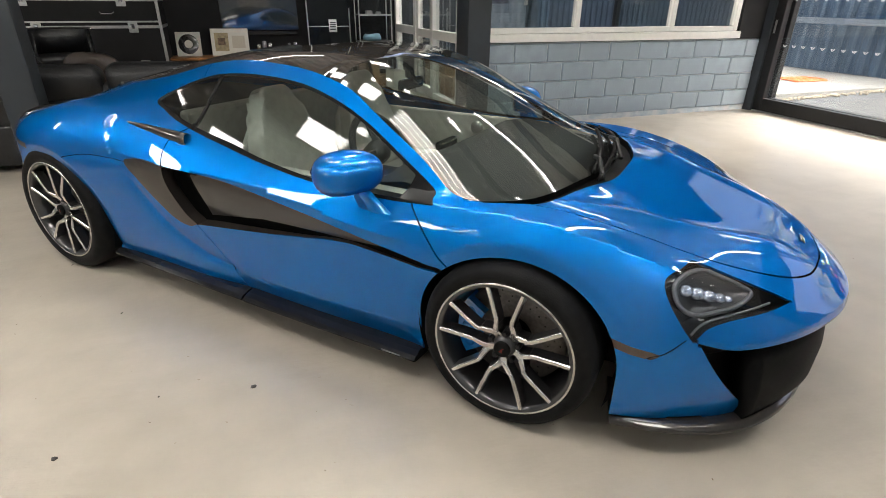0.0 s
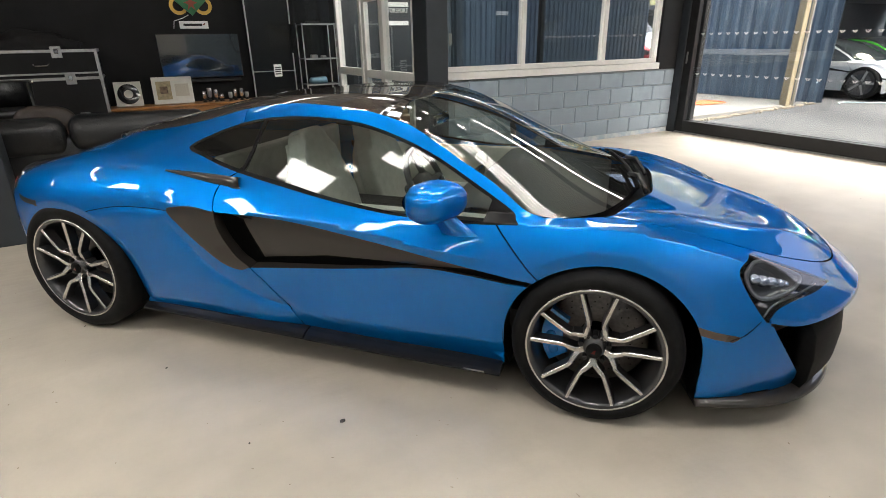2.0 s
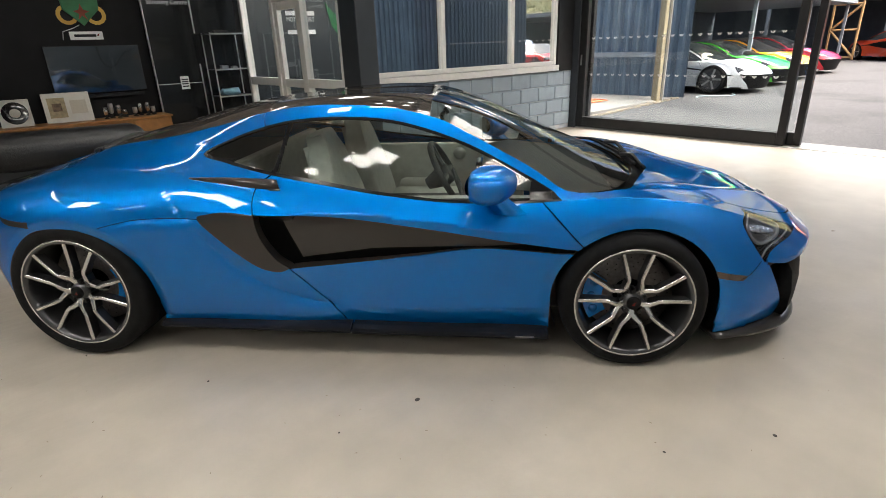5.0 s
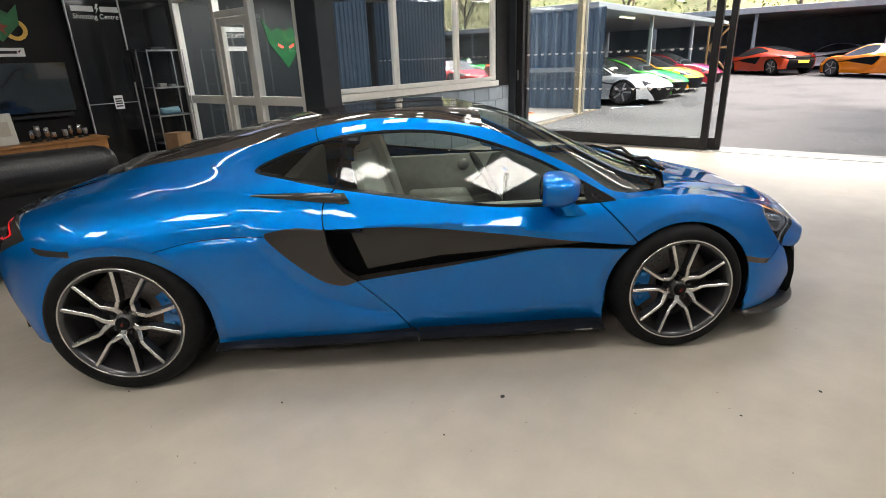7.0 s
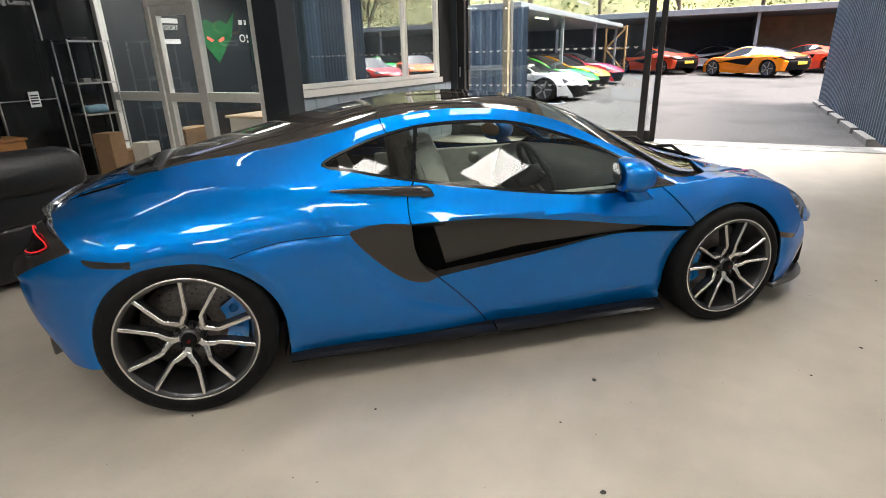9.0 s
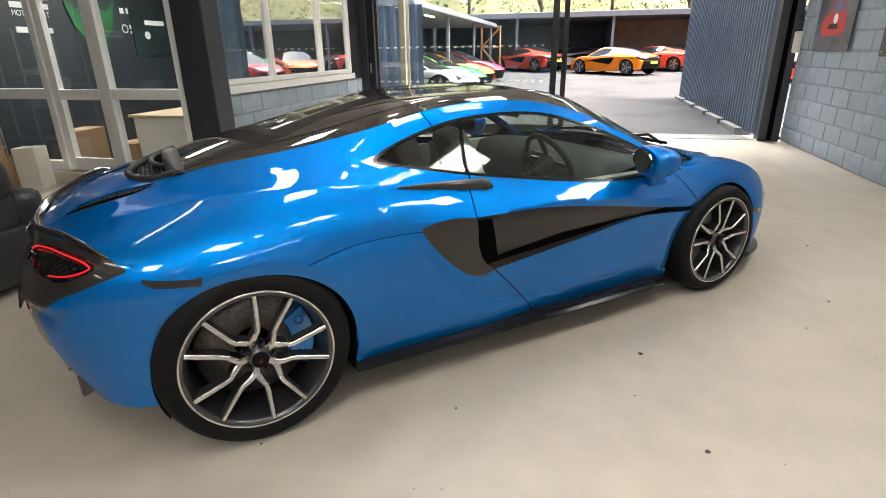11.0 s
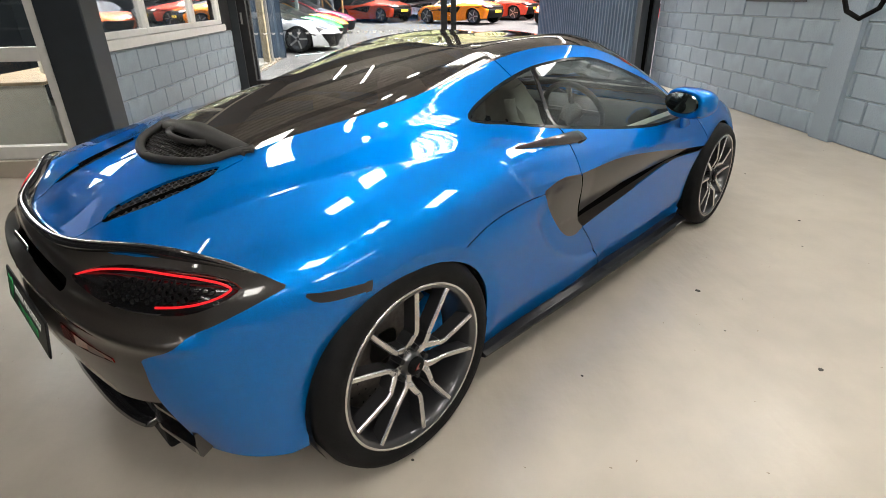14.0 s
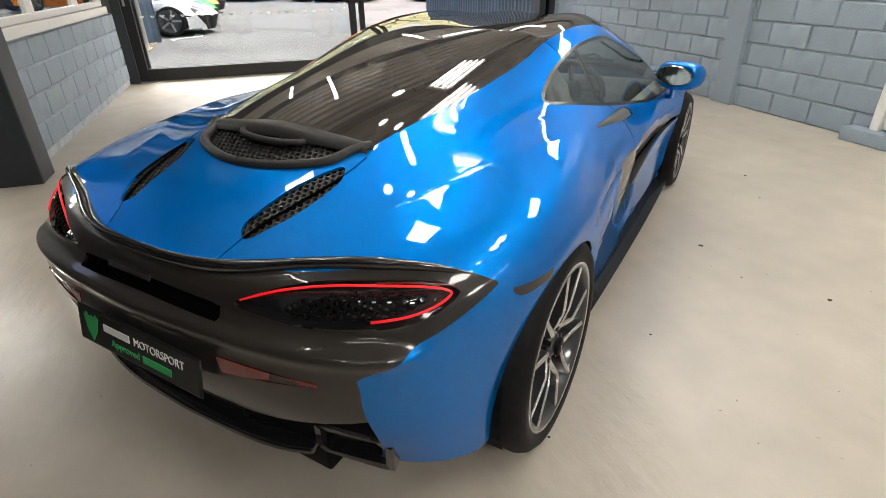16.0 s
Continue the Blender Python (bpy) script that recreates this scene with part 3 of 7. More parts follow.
def flight_case():
    c = thing("flight_case", "tall black flight case with aluminium edges and recessed butterfly latches", "flight case", at(-9.75, 2.42))
    L, D, Hh = 1.90, .62, 1.42
    part("shell", box(.012, L - .012, .012, D - .012, .06, Hh - .012), BLACK_WALL, c)
    for z in (.06, 1.10, Hh):
        bm = bmesh.new()
        add_box(bm, 0, L, -.004, .03, z - .035, z, .004)
        add_box(bm, L - .03, L + .004, .03, D, z - .035, z, .004)
        part("edge", bm, ALUMINIUM, c, "aluminium edge extrusion")
    part("edge", box(0, L, -.003, .03, 1.135, 1.155, .003), ALUMINIUM, c)
    for x in (0, L - .035):
        part("edge", box(x, x + .035, -.004, .031, .06, Hh, .004), ALUMINIUM, c)
    for x, z in ((1.56, 1.09), (.5, 1.09), (1.48, 1.40), (.42, 1.40), (1.62, .62), (1.40, .30)):
        latch = part("latch", box(x - .055, x + .055, -.012, .0, z - .075, z + .055, .006), ALUMINIUM, c, "butterfly latch")
        part("butterfly", box(x - .022, x + .022, -.022, -.012, z - .03, z + .03, .006), CHROME, latch)
    part("handle", tube([(1.22, -.006, 1.26), (1.24, -.035, 1.24), (1.36, -.035, 1.24), (1.38, -.006, 1.26)], .008), CHROME, c)
    for x in (.12, L - .12):
        for y in (.1, D - .1):
            part("castor", lathe([(.01, -.02), (.05, -.02), (.05, .02), (.01, .02)], 16, "y", pose(x, y, .05)), RUBBER, c)
    return c


flight_case()
_bm = bmesh.new()
bmesh.ops.create_icosphere(_bm, subdivisions=4, radius=1)
for _v in _bm.verts:
    _k = 1 + .22 * noise.noise(_v.co * 2.2) + .08 * noise.noise(_v.co * 7)
    _v.co = Vector((_v.co.x * .50 * _k, _v.co.y * .24 * _k, max(-.02, _v.co.z * .20 * _k)))
_o = mesh_ob("jacket", _bm, material("dark folded cloth", (.012, .011, .012), .9, grain=.3, scale=10, bump=.3, bump_scale=40), True)
_o.matrix_world = at(-8.55, 2.72, 1.44)
tagged(_o, "dark crumpled jacket heaped on the flight case", "jacket")


def sideboard():
    s = thing("sideboard", "honey oak sideboard with flat doors against the black wall", "sideboard", at(-7.85, 2.72))
    part("top", box(-.02, 1.96, -.02, .44, .635, .66, .005), WOOD, s)
    part("body", box(0, 1.94, .012, .43, .05, .634), WOOD, s)
    for i in range(4):
        part("door", box(.01 + i * .485, .475 + i * .485, -.006, .011, .08, .62, .003), WOOD, s)
    part("plinth", box(.03, 1.91, .03, .40, 0, .05), FRAME_BLACK, s)
    return s


sideboard()
_r = thing("record_frame", "white square frame with a black record, leaning on the wall", "picture", at(-7.62, 2.95, .662) @ pose(0, 0, 0, -14, 0, -4))
part("mount", box(-.165, .165, -.01, .012, 0, .33, .003), WHITE_CARD, _r)
part("record", lathe([(.055, -.0115), (.13, -.0125), (.135, -.0105), (.135, -.009)], 40, "y", pose(0, 0, .165)), GLOSS_BLACK, _r, "black vinyl record", True)
_r = thing("picture_frame", "pale wooden frame with two prints, leaning on the wall", "picture", at(-7.06, 2.96, .662) @ pose(0, 0, 0, -13, 0, -6))
part("frame", box(-.26, .26, -.012, .012, 0, .37, .005), WHITE_CARD, _r)
part("print", box(-.21, -.02, -.0145, -.0125, .06, .31), material("sepia print", (.42, .34, .20), .6, grain=.35, scale=24), _r, "sepia print")
part("print_image", box(-.165, -.065, -.0165, -.0147, .14, .24), material("print ink", (.20, .13, .08), .6, grain=.6, scale=30), _r)
part("certificate", box(.03, .21, -.0145, -.0125, .10, .27), material("buff paper", (.55, .50, .42), .7, grain=.12, scale=60), _r)
for _i, (_x, _y, _h, _d) in enumerate(((-6.66, 2.93, .15, .028), (-6.58, 2.98, .19, .032), (-6.50, 2.92, .17, .030), (-6.42, 2.98, .10, .035), (-6.30, 2.94, .12, .030), (-6.22, 2.99, .16, .028), (-6.14, 2.93, .17, .030), (-6.06, 2.97, .11, .028))):
    _t = thing("trophy", "polished metal cup on the sideboard", "trophy", at(_x, _y, .66), group="trophies")
    part("stem", lathe([(.001, 0), (_d * 1.1, 0), (_d * 1.1, .012), (_d * .4, .02), (_d * .4, _h * .3)], 20), FRAME_BLACK, _t, "", True)
    part("bowl", lathe([(_d * .4, _h * .3), (_d * .9, _h * .4), (_d, _h * .75), (_d * .95, _h), (_d * .85, _h)], 20), CHROME if _i % 3 != 1 else STEEL, _t, "", True)
_t = thing("television", "black wall mounted television, switched off", "television", at(-6.59, 3.14, 1.29))
part("bezel", box(-.55, .55, -.03, .05, -.30, .30, .008), GLOSS_BLACK, _t)
part("screen", box(-.52, .52, -.034, -.031, -.265, .275), material("dark screen glass", (.01, .014, .018), .08, coat=1.0), _t, "dark glossy screen")
part("foot_bar", box(-.50, .50, -.05, .0, -.36, -.315, .006), FRAME_BLACK, _t, "slim sound bar")
_t = thing("wall_emblem", "green horned shield emblem over two golden gears", "emblem", at(-6.61, 3.185, 2.02) @ pose(0, 0, 0, 90, 0, 0))
for _x in (-.16, .16):
    part("gear", lathe([(.075, 0), (.12, 0), (.12, .012), (.075, .012)], 14, "z", pose(_x, -.06, .0)), material("gold plate", (.45, .28, .06), .35, .6), _t, "golden gear ring")
part("shield", prism([(-.22, .22), (-.12, .12), (0, .19), (.12, .12), (.22, .22), (.20, .0), (.0, -.19), (-.20, .0)], .03, pose(0, 0, .014)), GREEN, _t, "green shield")
part("star", prism([(0, .09), (.025, .02), (.09, 0), (.03, -.03), (.05, -.10), (0, -.05), (-.05, -.10), (-.03, -.03), (-.09, 0), (-.025, .02)], .006, pose(0, -.02, .045)), material("rust red", (.22, .05, .02), .6), _t, "rust red star")
_t = thing("name_sign", "white name board below the emblem", "sign", at(-6.61, 3.188, 1.71) @ pose(0, 0, 0, 90, 0, 0))
part("board", box(-.19, .19, -.05, .05, 0, .012, .003), LETTER, _t)
part("script_bar", box(-.14, .11, -.016, .016, .012, .014), FRAME_BLACK, _t, "dark script bar")
part("swoosh", prism([(.11, .0), (.155, .03), (.14, -.005)], .002, pose(0, 0, .012)), RED_LENS, _t)
_bm = tube([(-6.66, 3.19, 1.84), (-6.74, 3.185, 1.80), (-6.86, 3.19, 1.76), (-6.88, 3.19, 1.66)], .005)
_o = mesh_ob("cable", _bm, LETTER, True)
_o.matrix_world = BUILD
tagged(_o, "thin white cable running down from the emblem", "cable")


def boards():
    b = thing("display_boards", "tall glossy black display boards with thin aluminium edges", "display board", at(0, 0))
    gloss = material("glossy black board", (.008, .009, .010), .16, coat=.2, spec=.25)
    part("panel", box(-5.90, -5.27, 3.08, 3.12, .08, 2.34), gloss, b)
    part("panel", box(-5.26, -4.62, 3.10, 3.14, .08, 2.34), gloss, b)
    for x, z0, z1 in ((-5.905, .08, 2.35), (-5.265, 1.72, 2.35), (-5.265, .3, 1.3)):
        part("edge", box(x - .008, x + .008, 3.06, 3.10, z0, z1, .002), ALUMINIUM, b)
    part("edge", box(-5.90, -5.27, 3.065, 3.085, 1.035, 1.047, .002), ALUMINIUM, b)
    words("wording", "Shooting Centre", .085, at(-5.56, 3.078, 2.13) @ pose(0, 0, 0, 90, 0, 0), LETTER, b, width=.54)
    part("name_bar", box(-5.84, -5.58, 3.074, 3.079, 2.19, 2.255), LETTER, b, "white lettered bar")
    part("name_bar", box(-5.50, -5.28, 3.074, 3.079, 2.19, 2.255), LETTER, b, "white lettered bar")
    part("bolt_mark", prism([(.0, .06), (.03, .06), (.012, .01), (.03, .01), (-.02, -.06), (.0, -.005), (-.02, -.005)], .004, pose(-5.54, 3.078, 2.225, 90, 0, 0)), LETTER, b)
    return b


boards()
_t = thing("notice", "small white notice with dark lines on the display board", "notice", at(-5.53, 3.06, 1.05) @ pose(0, 0, 0, 90, 0, 3))
part("sheet", box(-.06, .06, -.09, .09, 0, .004), LETTER, _t)
for _z in (.045, .015, -.015, -.05):
    part("line_bar", box(-.045, .045, _z - .009, _z + .009, .004, .005), FRAME_BLACK, _t)


def shelf_unit():
    s = thing("shelf_unit", "slim aluminium shelf rack with dark shelves, half empty", "shelf", at(-5.18, 2.72))
    for x in (0, .50):
        for y in (0, .32):
            part("upright", box(x - .008, x + .008, y - .008, y + .008, .0, 1.72, .002), ALUMINIUM, s)
    for z in (.45, .84, 1.22, 1.71):
        part("shelf", box(-.01, .51, -.01, .33, z - .012, z, .002), FRAME_BLACK, s)
        part("shelf_edge", box(-.01, .51, -.014, -.010, z - .018, z + .002), ALUMINIUM, s)
    return s


shelf_unit()
_bm = rounded(-.14, .14, -.10, .10, 0, .10, .045)
for _v in _bm.verts:
    _v.co.z *= 1 + .5 * noise.noise(_v.co * 14)
    _v.co.x *= 1 + .3 * noise.noise(_v.co * 9)
_o = mesh_ob("cloth", _bm, material("pale blue cloth", (.16, .30, .38), .9, grain=.2, scale=14), True)
_o.matrix_world = at(-4.95, 2.86, .84)
tagged(_o, "crumpled pale blue cloth on the shelf", "cloth")
for _x, _z, _w, _h in ((-5.0, 1.22, .10, .05), (-4.85, 1.22, .07, .035), (-4.98, 1.71, .20, .04)):
    _o = mesh_ob("parts_tray", rounded(-_w / 2, _w / 2, -.05, .05, 0, _h, .01), STEEL if _z < 1.5 else FRAME_BLACK)
    _o.matrix_world = at(_x, 2.85, _z)
    tagged(_o, "small metal parts on the shelf", "tray")
for _x, _y, _w, _h, _m in ((-5.12, 2.45, .22, .62, CARDBOARD), (-4.75, 2.30, .20, .46, WHITE_CARD), (-4.90, 2.62, .24, .36, CARDBOARD)):
    _bx = thing("cardboard_box", "closed box standing on the floor by the rack", "box", at(_x, _y, 0, 12))
    part("carton", box(-_w / 2, _w / 2, -.13, .13, 0, _h, .004), _m, _bx)
    part("flap", box(-_w / 2, _w / 2, -.132, -.002, _h, _h + .004), _m, _bx)

# steel column that stands free by the sofa
setting("column_free", box(-8.74, -8.50, -.72, -.48, 0, TOP, .01), STEEL_GREY, "dark grey painted steel column standing in the room", "column")


def tub_chair():
    c = thing("chair", "tall black bar chair with curved back and chrome legs", "chair", at(-8.76, 1.35, 0, 20))
    part("seat", rounded(-.25, .25, -.25, .25, .78, .86, .035), LEATHER, c, smooth=True)
    bm = bmesh.new()
    rings = []
    for i in range(17):
        a = math.radians(-20 + 220 * i / 16)
        rings.append([bm.verts.new((r * math.cos(a), r * math.sin(a), z)) for r, z in ((.26, .84), (.29, .86), (.30, 1.10), (.285, 1.12), (.255, 1.10))])
    for a, b in zip(rings, rings[1:]):
        for k in range(5):
            bm.faces.new((a[k], a[(k + 1) % 5], b[(k + 1) % 5], b[k]))
    bm.faces.new(rings[0])
    bm.faces.new(rings[-1][::-1])
    part("backrest", bm, LEATHER, c, smooth=True)
    part("rail", tube([(.31 * math.cos(a), .31 * math.sin(a), 1.115) for a in np.linspace(math.radians(-20), math.radians(200), 18)], .010), CHROME, c, smooth=True)
    for x in (-.2, .2):
        for y in (-.2, .2):
            part("leg", tube([(x, y, .78), (x * 1.15, y * 1.15, 0)], .011), CHROME, c)
    part("foot_ring", tube([(.235 * math.cos(a) * 1.25, .235 * math.sin(a) * 1.25, .30) for a in np.linspace(0, math.tau, 24, endpoint=False)], .010, 8, True), CHROME, c, smooth=True)
    return c


tub_chair()

_bm = bmesh.new()
bmesh.ops.create_uvsphere(_bm, u_segments=28, v_segments=16, radius=1)
for _v in _bm.verts:
    _q = [math.copysign(abs(k) ** .72, k) for k in _v.co]
    _v.co = Vector((.25 * _q[0], .085 * _q[1] + .012 * math.sin(6 * _q[0] + 4 * _q[2]), .21 * _q[2]))
_o = mesh_ob("cushion", _bm, material("brown leather", (.045, .034, .028), .42, grain=.3, scale=12, bump=.3, bump_scale=50), True)
_o.matrix_world = at(-8.30, .34, .748) @ pose(0, 0, 0, 10, 4, 0)
tagged(_o, "dark brown leather cushion propped on the sofa", "cushion")

# ---- the office ----
_d = thing("desk", "pale wooden office desk behind the glass", "desk", at(-2.6, 1.1))
part("desktop", box(-1.5, 1.3, -.4, .4, .72, .75, .004), material("pale beech", (.50, .38, .25), .5, grain=.2, scale=8), _d)
for _x in (-1.45, 1.25):
    part("panel_leg", box(_x - .015, _x + .015, -.36, .36, 0, .72), WHITE_CARD, _d)
for _x, _y, _z, _w, _h, _m, _n in ((-3.6, .75, .75, .30, .16, CARDBOARD, "cardboard_box"), (-3.15, .72, .75, .24, .10, CARDBOARD, "cardboard_box"), (-3.95, 2.4, .0, .5, .55, CARDBOARD, "cardboard_box"), (-3.7, .9, 0, .45, .5, WHITE_CARD, "cardboard_box"), (-3.95, 1.6, 0, .4, .42, CARDBOARD, "cardboard_box")):
    _bx = thing(_n, "closed box in the office behind the glass", "box", at(_x, _y, _z, 7))
    part("carton", box(-_w / 2, _w / 2, -.14, .14, 0, _h, .004), _m, _bx)
    part("tape", box(-.02, .02, -.1405, .1405, _h, _h + .001), WHITE_CARD, _bx)
_mon = thing("monitor", "black computer monitor on the desk", "monitor", at(-3.0, 1.2, .75, 200))
part("screen", box(-.28, .28, -.015, .015, .10, .44, .006), GLOSS_BLACK, _mon)
part("stand", box(-.03, .03, -.02, .03, .0, .12), FRAME_BLACK, _mon)
part("foot", box(-.12, .12, -.08, .08, 0, .012, .003), FRAME_BLACK, _mon)
for _x, _y in ((-3.45, 1.05), (-3.36, 1.12), (-3.28, 1.02)):
    _b = thing("bottle", "small clear pump bottle on the desk", "bottle", at(_x, _y, .75), group="pump bottles")
    part("flask", lathe([(.001, 0), (.03, 0), (.032, .01), (.032, .12), (.012, .15)], 16), WHITE_CARD, _b, "", True)
    part("pump", tube([(0, 0, .15), (0, 0, .19), (.03, 0, .195)], .005), LETTER, _b)
_e = thing("window_emblem", "green horned shield with red eyes on the office wall", "emblem", BUILD @ pose(-2.42, 3.345, 1.86, 90, 0, 0))
part("shield", prism([(-.46, .36), (-.27, .16), (-.14, .22), (0, .16), (.14, .22), (.27, .16), (.46, .36), (.35, -.03), (0, -.46), (-.35, -.03)], .006), GREEN, _e)
for _s in (-1, 1):
    part("eye", prism([(_s * .045, -.10), (_s * .165, -.04), (_s * .175, -.08), (_s * .085, -.125)], .004, pose(0, 0, .006)), material("red eye", (.75, .06, .04), .4, emit=.6), _e, "red eye")
_p = thing("poster_panel", "dark poster panel with pale emblems on the office wall", "poster", BUILD @ pose(-1.2, 3.345, 1.75, 90, 0, 0))
part("board", box(-.5, .5, -.35, .35, 0, .02), material("dark print", (.02, .04, .04), .4, grain=.5, scale=3), _p)
part("name_bar", box(-.22, .22, .12, .19, .02, .024), LETTER, _p, "white lettered bar")
part("round_mark", lathe([(.001, .024), (.06, .024), (.06, .02)], 24, "z", pose(-.2, -.04, 0)), LETTER, _p)
_t = thing("wall_lettering", "white lettering on the dark office wall", "lettering", BUILD @ pose(-3.37, 3.352, 1.9, 90, 0, 0))
part("name_bar", box(-.27, .27, .095, .165, 0, .006), LETTER, _t, "white lettered bar")
words("wording", "MOTORSPORT", .10, _t.matrix_world @ pose(0, .03, .003), LETTER, _t, width=.52)
part("name_bar", box(-.26, .26, -.20, -.13, 0, .006), LETTER, _t, "white lettered bar")
_t = thing("wall_lettering", "white maker marks on the dark office wall", "lettering", BUILD @ pose(-1.58, 3.352, 1.9, 90, 0, 0))
for _k in range(5):
    part("letter_bar", box(-.29 + .125 * _k, -.21 + .125 * _k, .12, .20, 0, .006), LETTER, _t)
part("round_mark", lathe([(.045, .006), (.065, .006), (.065, 0)], 24, "z", pose(-.25, -.10, 0)), LETTER, _t)
part("name_bar", box(-.15, .28, -.10, -.04, 0, .006), LETTER, _t, "white lettered bar")
part("name_bar", box(-.15, .28, -.17, -.13, 0, .006), LETTER, _t, "white lettered bar")
# pleated blind beside the first pane
_bm = corrugated(bmesh.new(), -4.15, -3.25, 1.10, 2.40, .11, .04, WIN_Y + .30)
_o = mesh_ob("curtain", _bm, material("blue grey pleated cloth", (.12, .19, .25), .9, grain=.2, scale=6), True)
_o.matrix_world = BUILD
tagged(_o, "blue grey pleated curtain inside the office window", "curtain")

# ---- things on the block wall ----
WALL_FACE = ROOM_Y0 + .05


def wall_board(name, label, x0, x1, z0, z1, mat):
    t = thing(name, label, "poster", BUILD @ pose((x0 + x1) / 2, WALL_FACE, (z0 + z1) / 2, 90, 0, 180))
    w, h = (x1 - x0) / 2, (z1 - z0) / 2
    part("board", box(-w, w, -h, h, 0, .008, .002), mat, t)
    for sx in (-1, 1):
        part("screw", lathe([(.001, .012), (.010, .011), (.012, .008)], 10, "z", pose(sx * (w - .05), -h + .05, 0)), STEEL, t)
    return t, w, h


_t, _w, _h = wall_board("car_poster", "dark poster board with a small red car on it", -1.62, -.54, 1.34, 2.08, material("dusk print", (.13, .13, .17), .35, grain=.4, scale=2.5, second=(.05, .05, .07)))
_red = material("red print", (.52, .03, .03), .4, grain=.2, scale=7)
part("car_shape", prism([(-.34, -.18), (-.37, -.02), (-.28, .06), (-.18, .10), (-.10, .24), (.14, .26), (.24, .10), (.31, .06), (.33, -.08), (.27, -.18)], .002, pose(0, 0, .008)), _red, _t, "red car shape")
part("screen_shape", prism([(-.12, .11), (-.07, .22), (.12, .24), (.18, .11)], .002, pose(0, 0, .0105)), material("print blue", (.08, .13, .30), .4), _t)
part("grille_shape", prism([(-.16, -.10), (-.13, -.04), (.10, -.04), (.13, -.10)], .002, pose(0, 0, .0105)), FRAME_BLACK, _t)
part("roundel", lathe([(.001, .012), (.06, .012), (.062, .0105)], 24, "z", pose(.03, .02, 0)), LETTER, _t)
_t, _w, _h = wall_board("print_board", "board with white, gold and dark diagonal fields", -3.46, -2.37, 1.29, 2.05, material("charcoal print", (.03, .032, .035), .35))
part("white_field", prism([(_w - .02, -_h + .02), (-_w + .22, -_h + .02), (-_w + .22, -.14), (_w - .02, .24)], .002, pose(0, 0, .008)), LETTER, _t)
part("gold_field", prism([(-_w + .22, -.14), (-_w + .22, -.02), (_w - .02, .36), (_w - .02, .24)], .002, pose(0, 0, .008)), material("gold print", (.50, .36, .14), .4), _t)
part("letter_bar", box(-.30, .10, .18, .28, .008, .010), LETTER, _t, "white lettered bar")


def switch_box(x, z, w, h, label, mat):
    t = thing("switch_box", label, "switch box", BUILD @ pose(x, WALL_FACE, z, 90, 0, 180))
    part("case", box(-w, w, -h, h, 0, .09, .010), mat, t)
    part("lid", box(-w + .008, w - .008, -h + .008, h - .008, .09, .102, .006), mat, t)
    return t


_t = switch_box(.10 - .12, 1.46, .085, .15, "pale grey electrical box with a hanging lead", WHITE_CARD)
part("conduit", tube([(0, .15, .03), (0, 1.2, .03)], .011), WHITE_CARD, _t)
part("lead", tube([(.02, -.15, .04), (.03, -.22, .05), (-.02, -.26, .05), (-.04, -.2, .04), (-.02, -.15, .04)], .006), WHITE_CARD, _t)
_t = switch_box(-3.68, 1.43, .09, .075, "grey electrical box with a yellow label", STEEL)
part("label_plate", box(-.04, .01, -.03, .03, .102, .104), material("warning yellow", (.75, .50, .02), .5), _t, "yellow label")
switch_box(-3.92, 1.44, .07, .06, "small grey junction box", STEEL)
_bm = tube([(-3.75, WALL_FACE + .12, 1.62), (-3.95, WALL_FACE + .14, 1.56), (-4.12, WALL_FACE + .16, 1.40), (-4.25, WALL_FACE + .17, 1.22), (-4.40, WALL_FACE + .15, 1.16), (-4.55, WALL_FACE + .12, 1.25), (-4.62, WALL_FACE + .09, 1.50), (-4.64, WALL_FACE + .08, 2.0)], .022, 10)
_o = mesh_ob("hose", _bm, RUBBER, True)
_o.matrix_world = BUILD
tagged(_o, "black rubber hose hanging in a loop on the wall", "hose")
_t = thing("side_door", "white framed side door beyond the block wall pier", "door", at(-6.85, WALL_FACE - .02), kind="structure")
for _x in (0, .86):
    part("frame", box(_x, _x + .08, 0, .07, .12, 2.1, .005), WHITE_PAINT, _t)
part("leaf", box(.085, .855, .0, .04, .14, 2.05), WHITE_CARD, _t)
part("step", box(-.1, 1.12, .0, .16, 0, .12, .01), WALL_GREY, _t, "dark painted step")


# ---- the yard ----
def ground_z(x):
    return 0.0 if x < 0.5 else min(0.45, 0.016 * (x - 0.5))


def yard():
    bm = bmesh.new()
    xs = [0.5, 1.5, 3, 6, 10, 15, 20, 28, 60, 120, 400]
    ys = [-400, -120, -60, -30, -15, -9, -6.5, -3, 0, 3, 6, 12, 25, 60, 120, 400]
    grid = [[bm.verts.new((x, y, ground_z(x) - 0.012)) for y in ys] for x in xs]
    for a, b in zip(grid, grid[1:]):
        for k in range(len(ys) - 1):
            bm.faces.new((a[k], b[k], b[k + 1], a[k + 1]))
    return setting("ground", bm, ASPHALT, "worn grey asphalt yard with a gentle rise", "ground")


yard()
setting("corrugated_wall", corrugated(bmesh.new(), 0.12, 6.9, 0.08, 3.4, 0.16, 0.035, -6.50), CORRUGATED, "blue grey corrugated steel wall running out into the yard", "wall")
_bm = bmesh.new()
for _i in range(5):
    add_box(_bm, .7 + _i * 1.28, 1.75 + _i * 1.28, -6.62, -6.36, -.1, .10 + .012 * _i, .01)
setting("wall_footing", _bm, CONCRETE, "pale concrete footing stones under the corrugated wall", "footing")

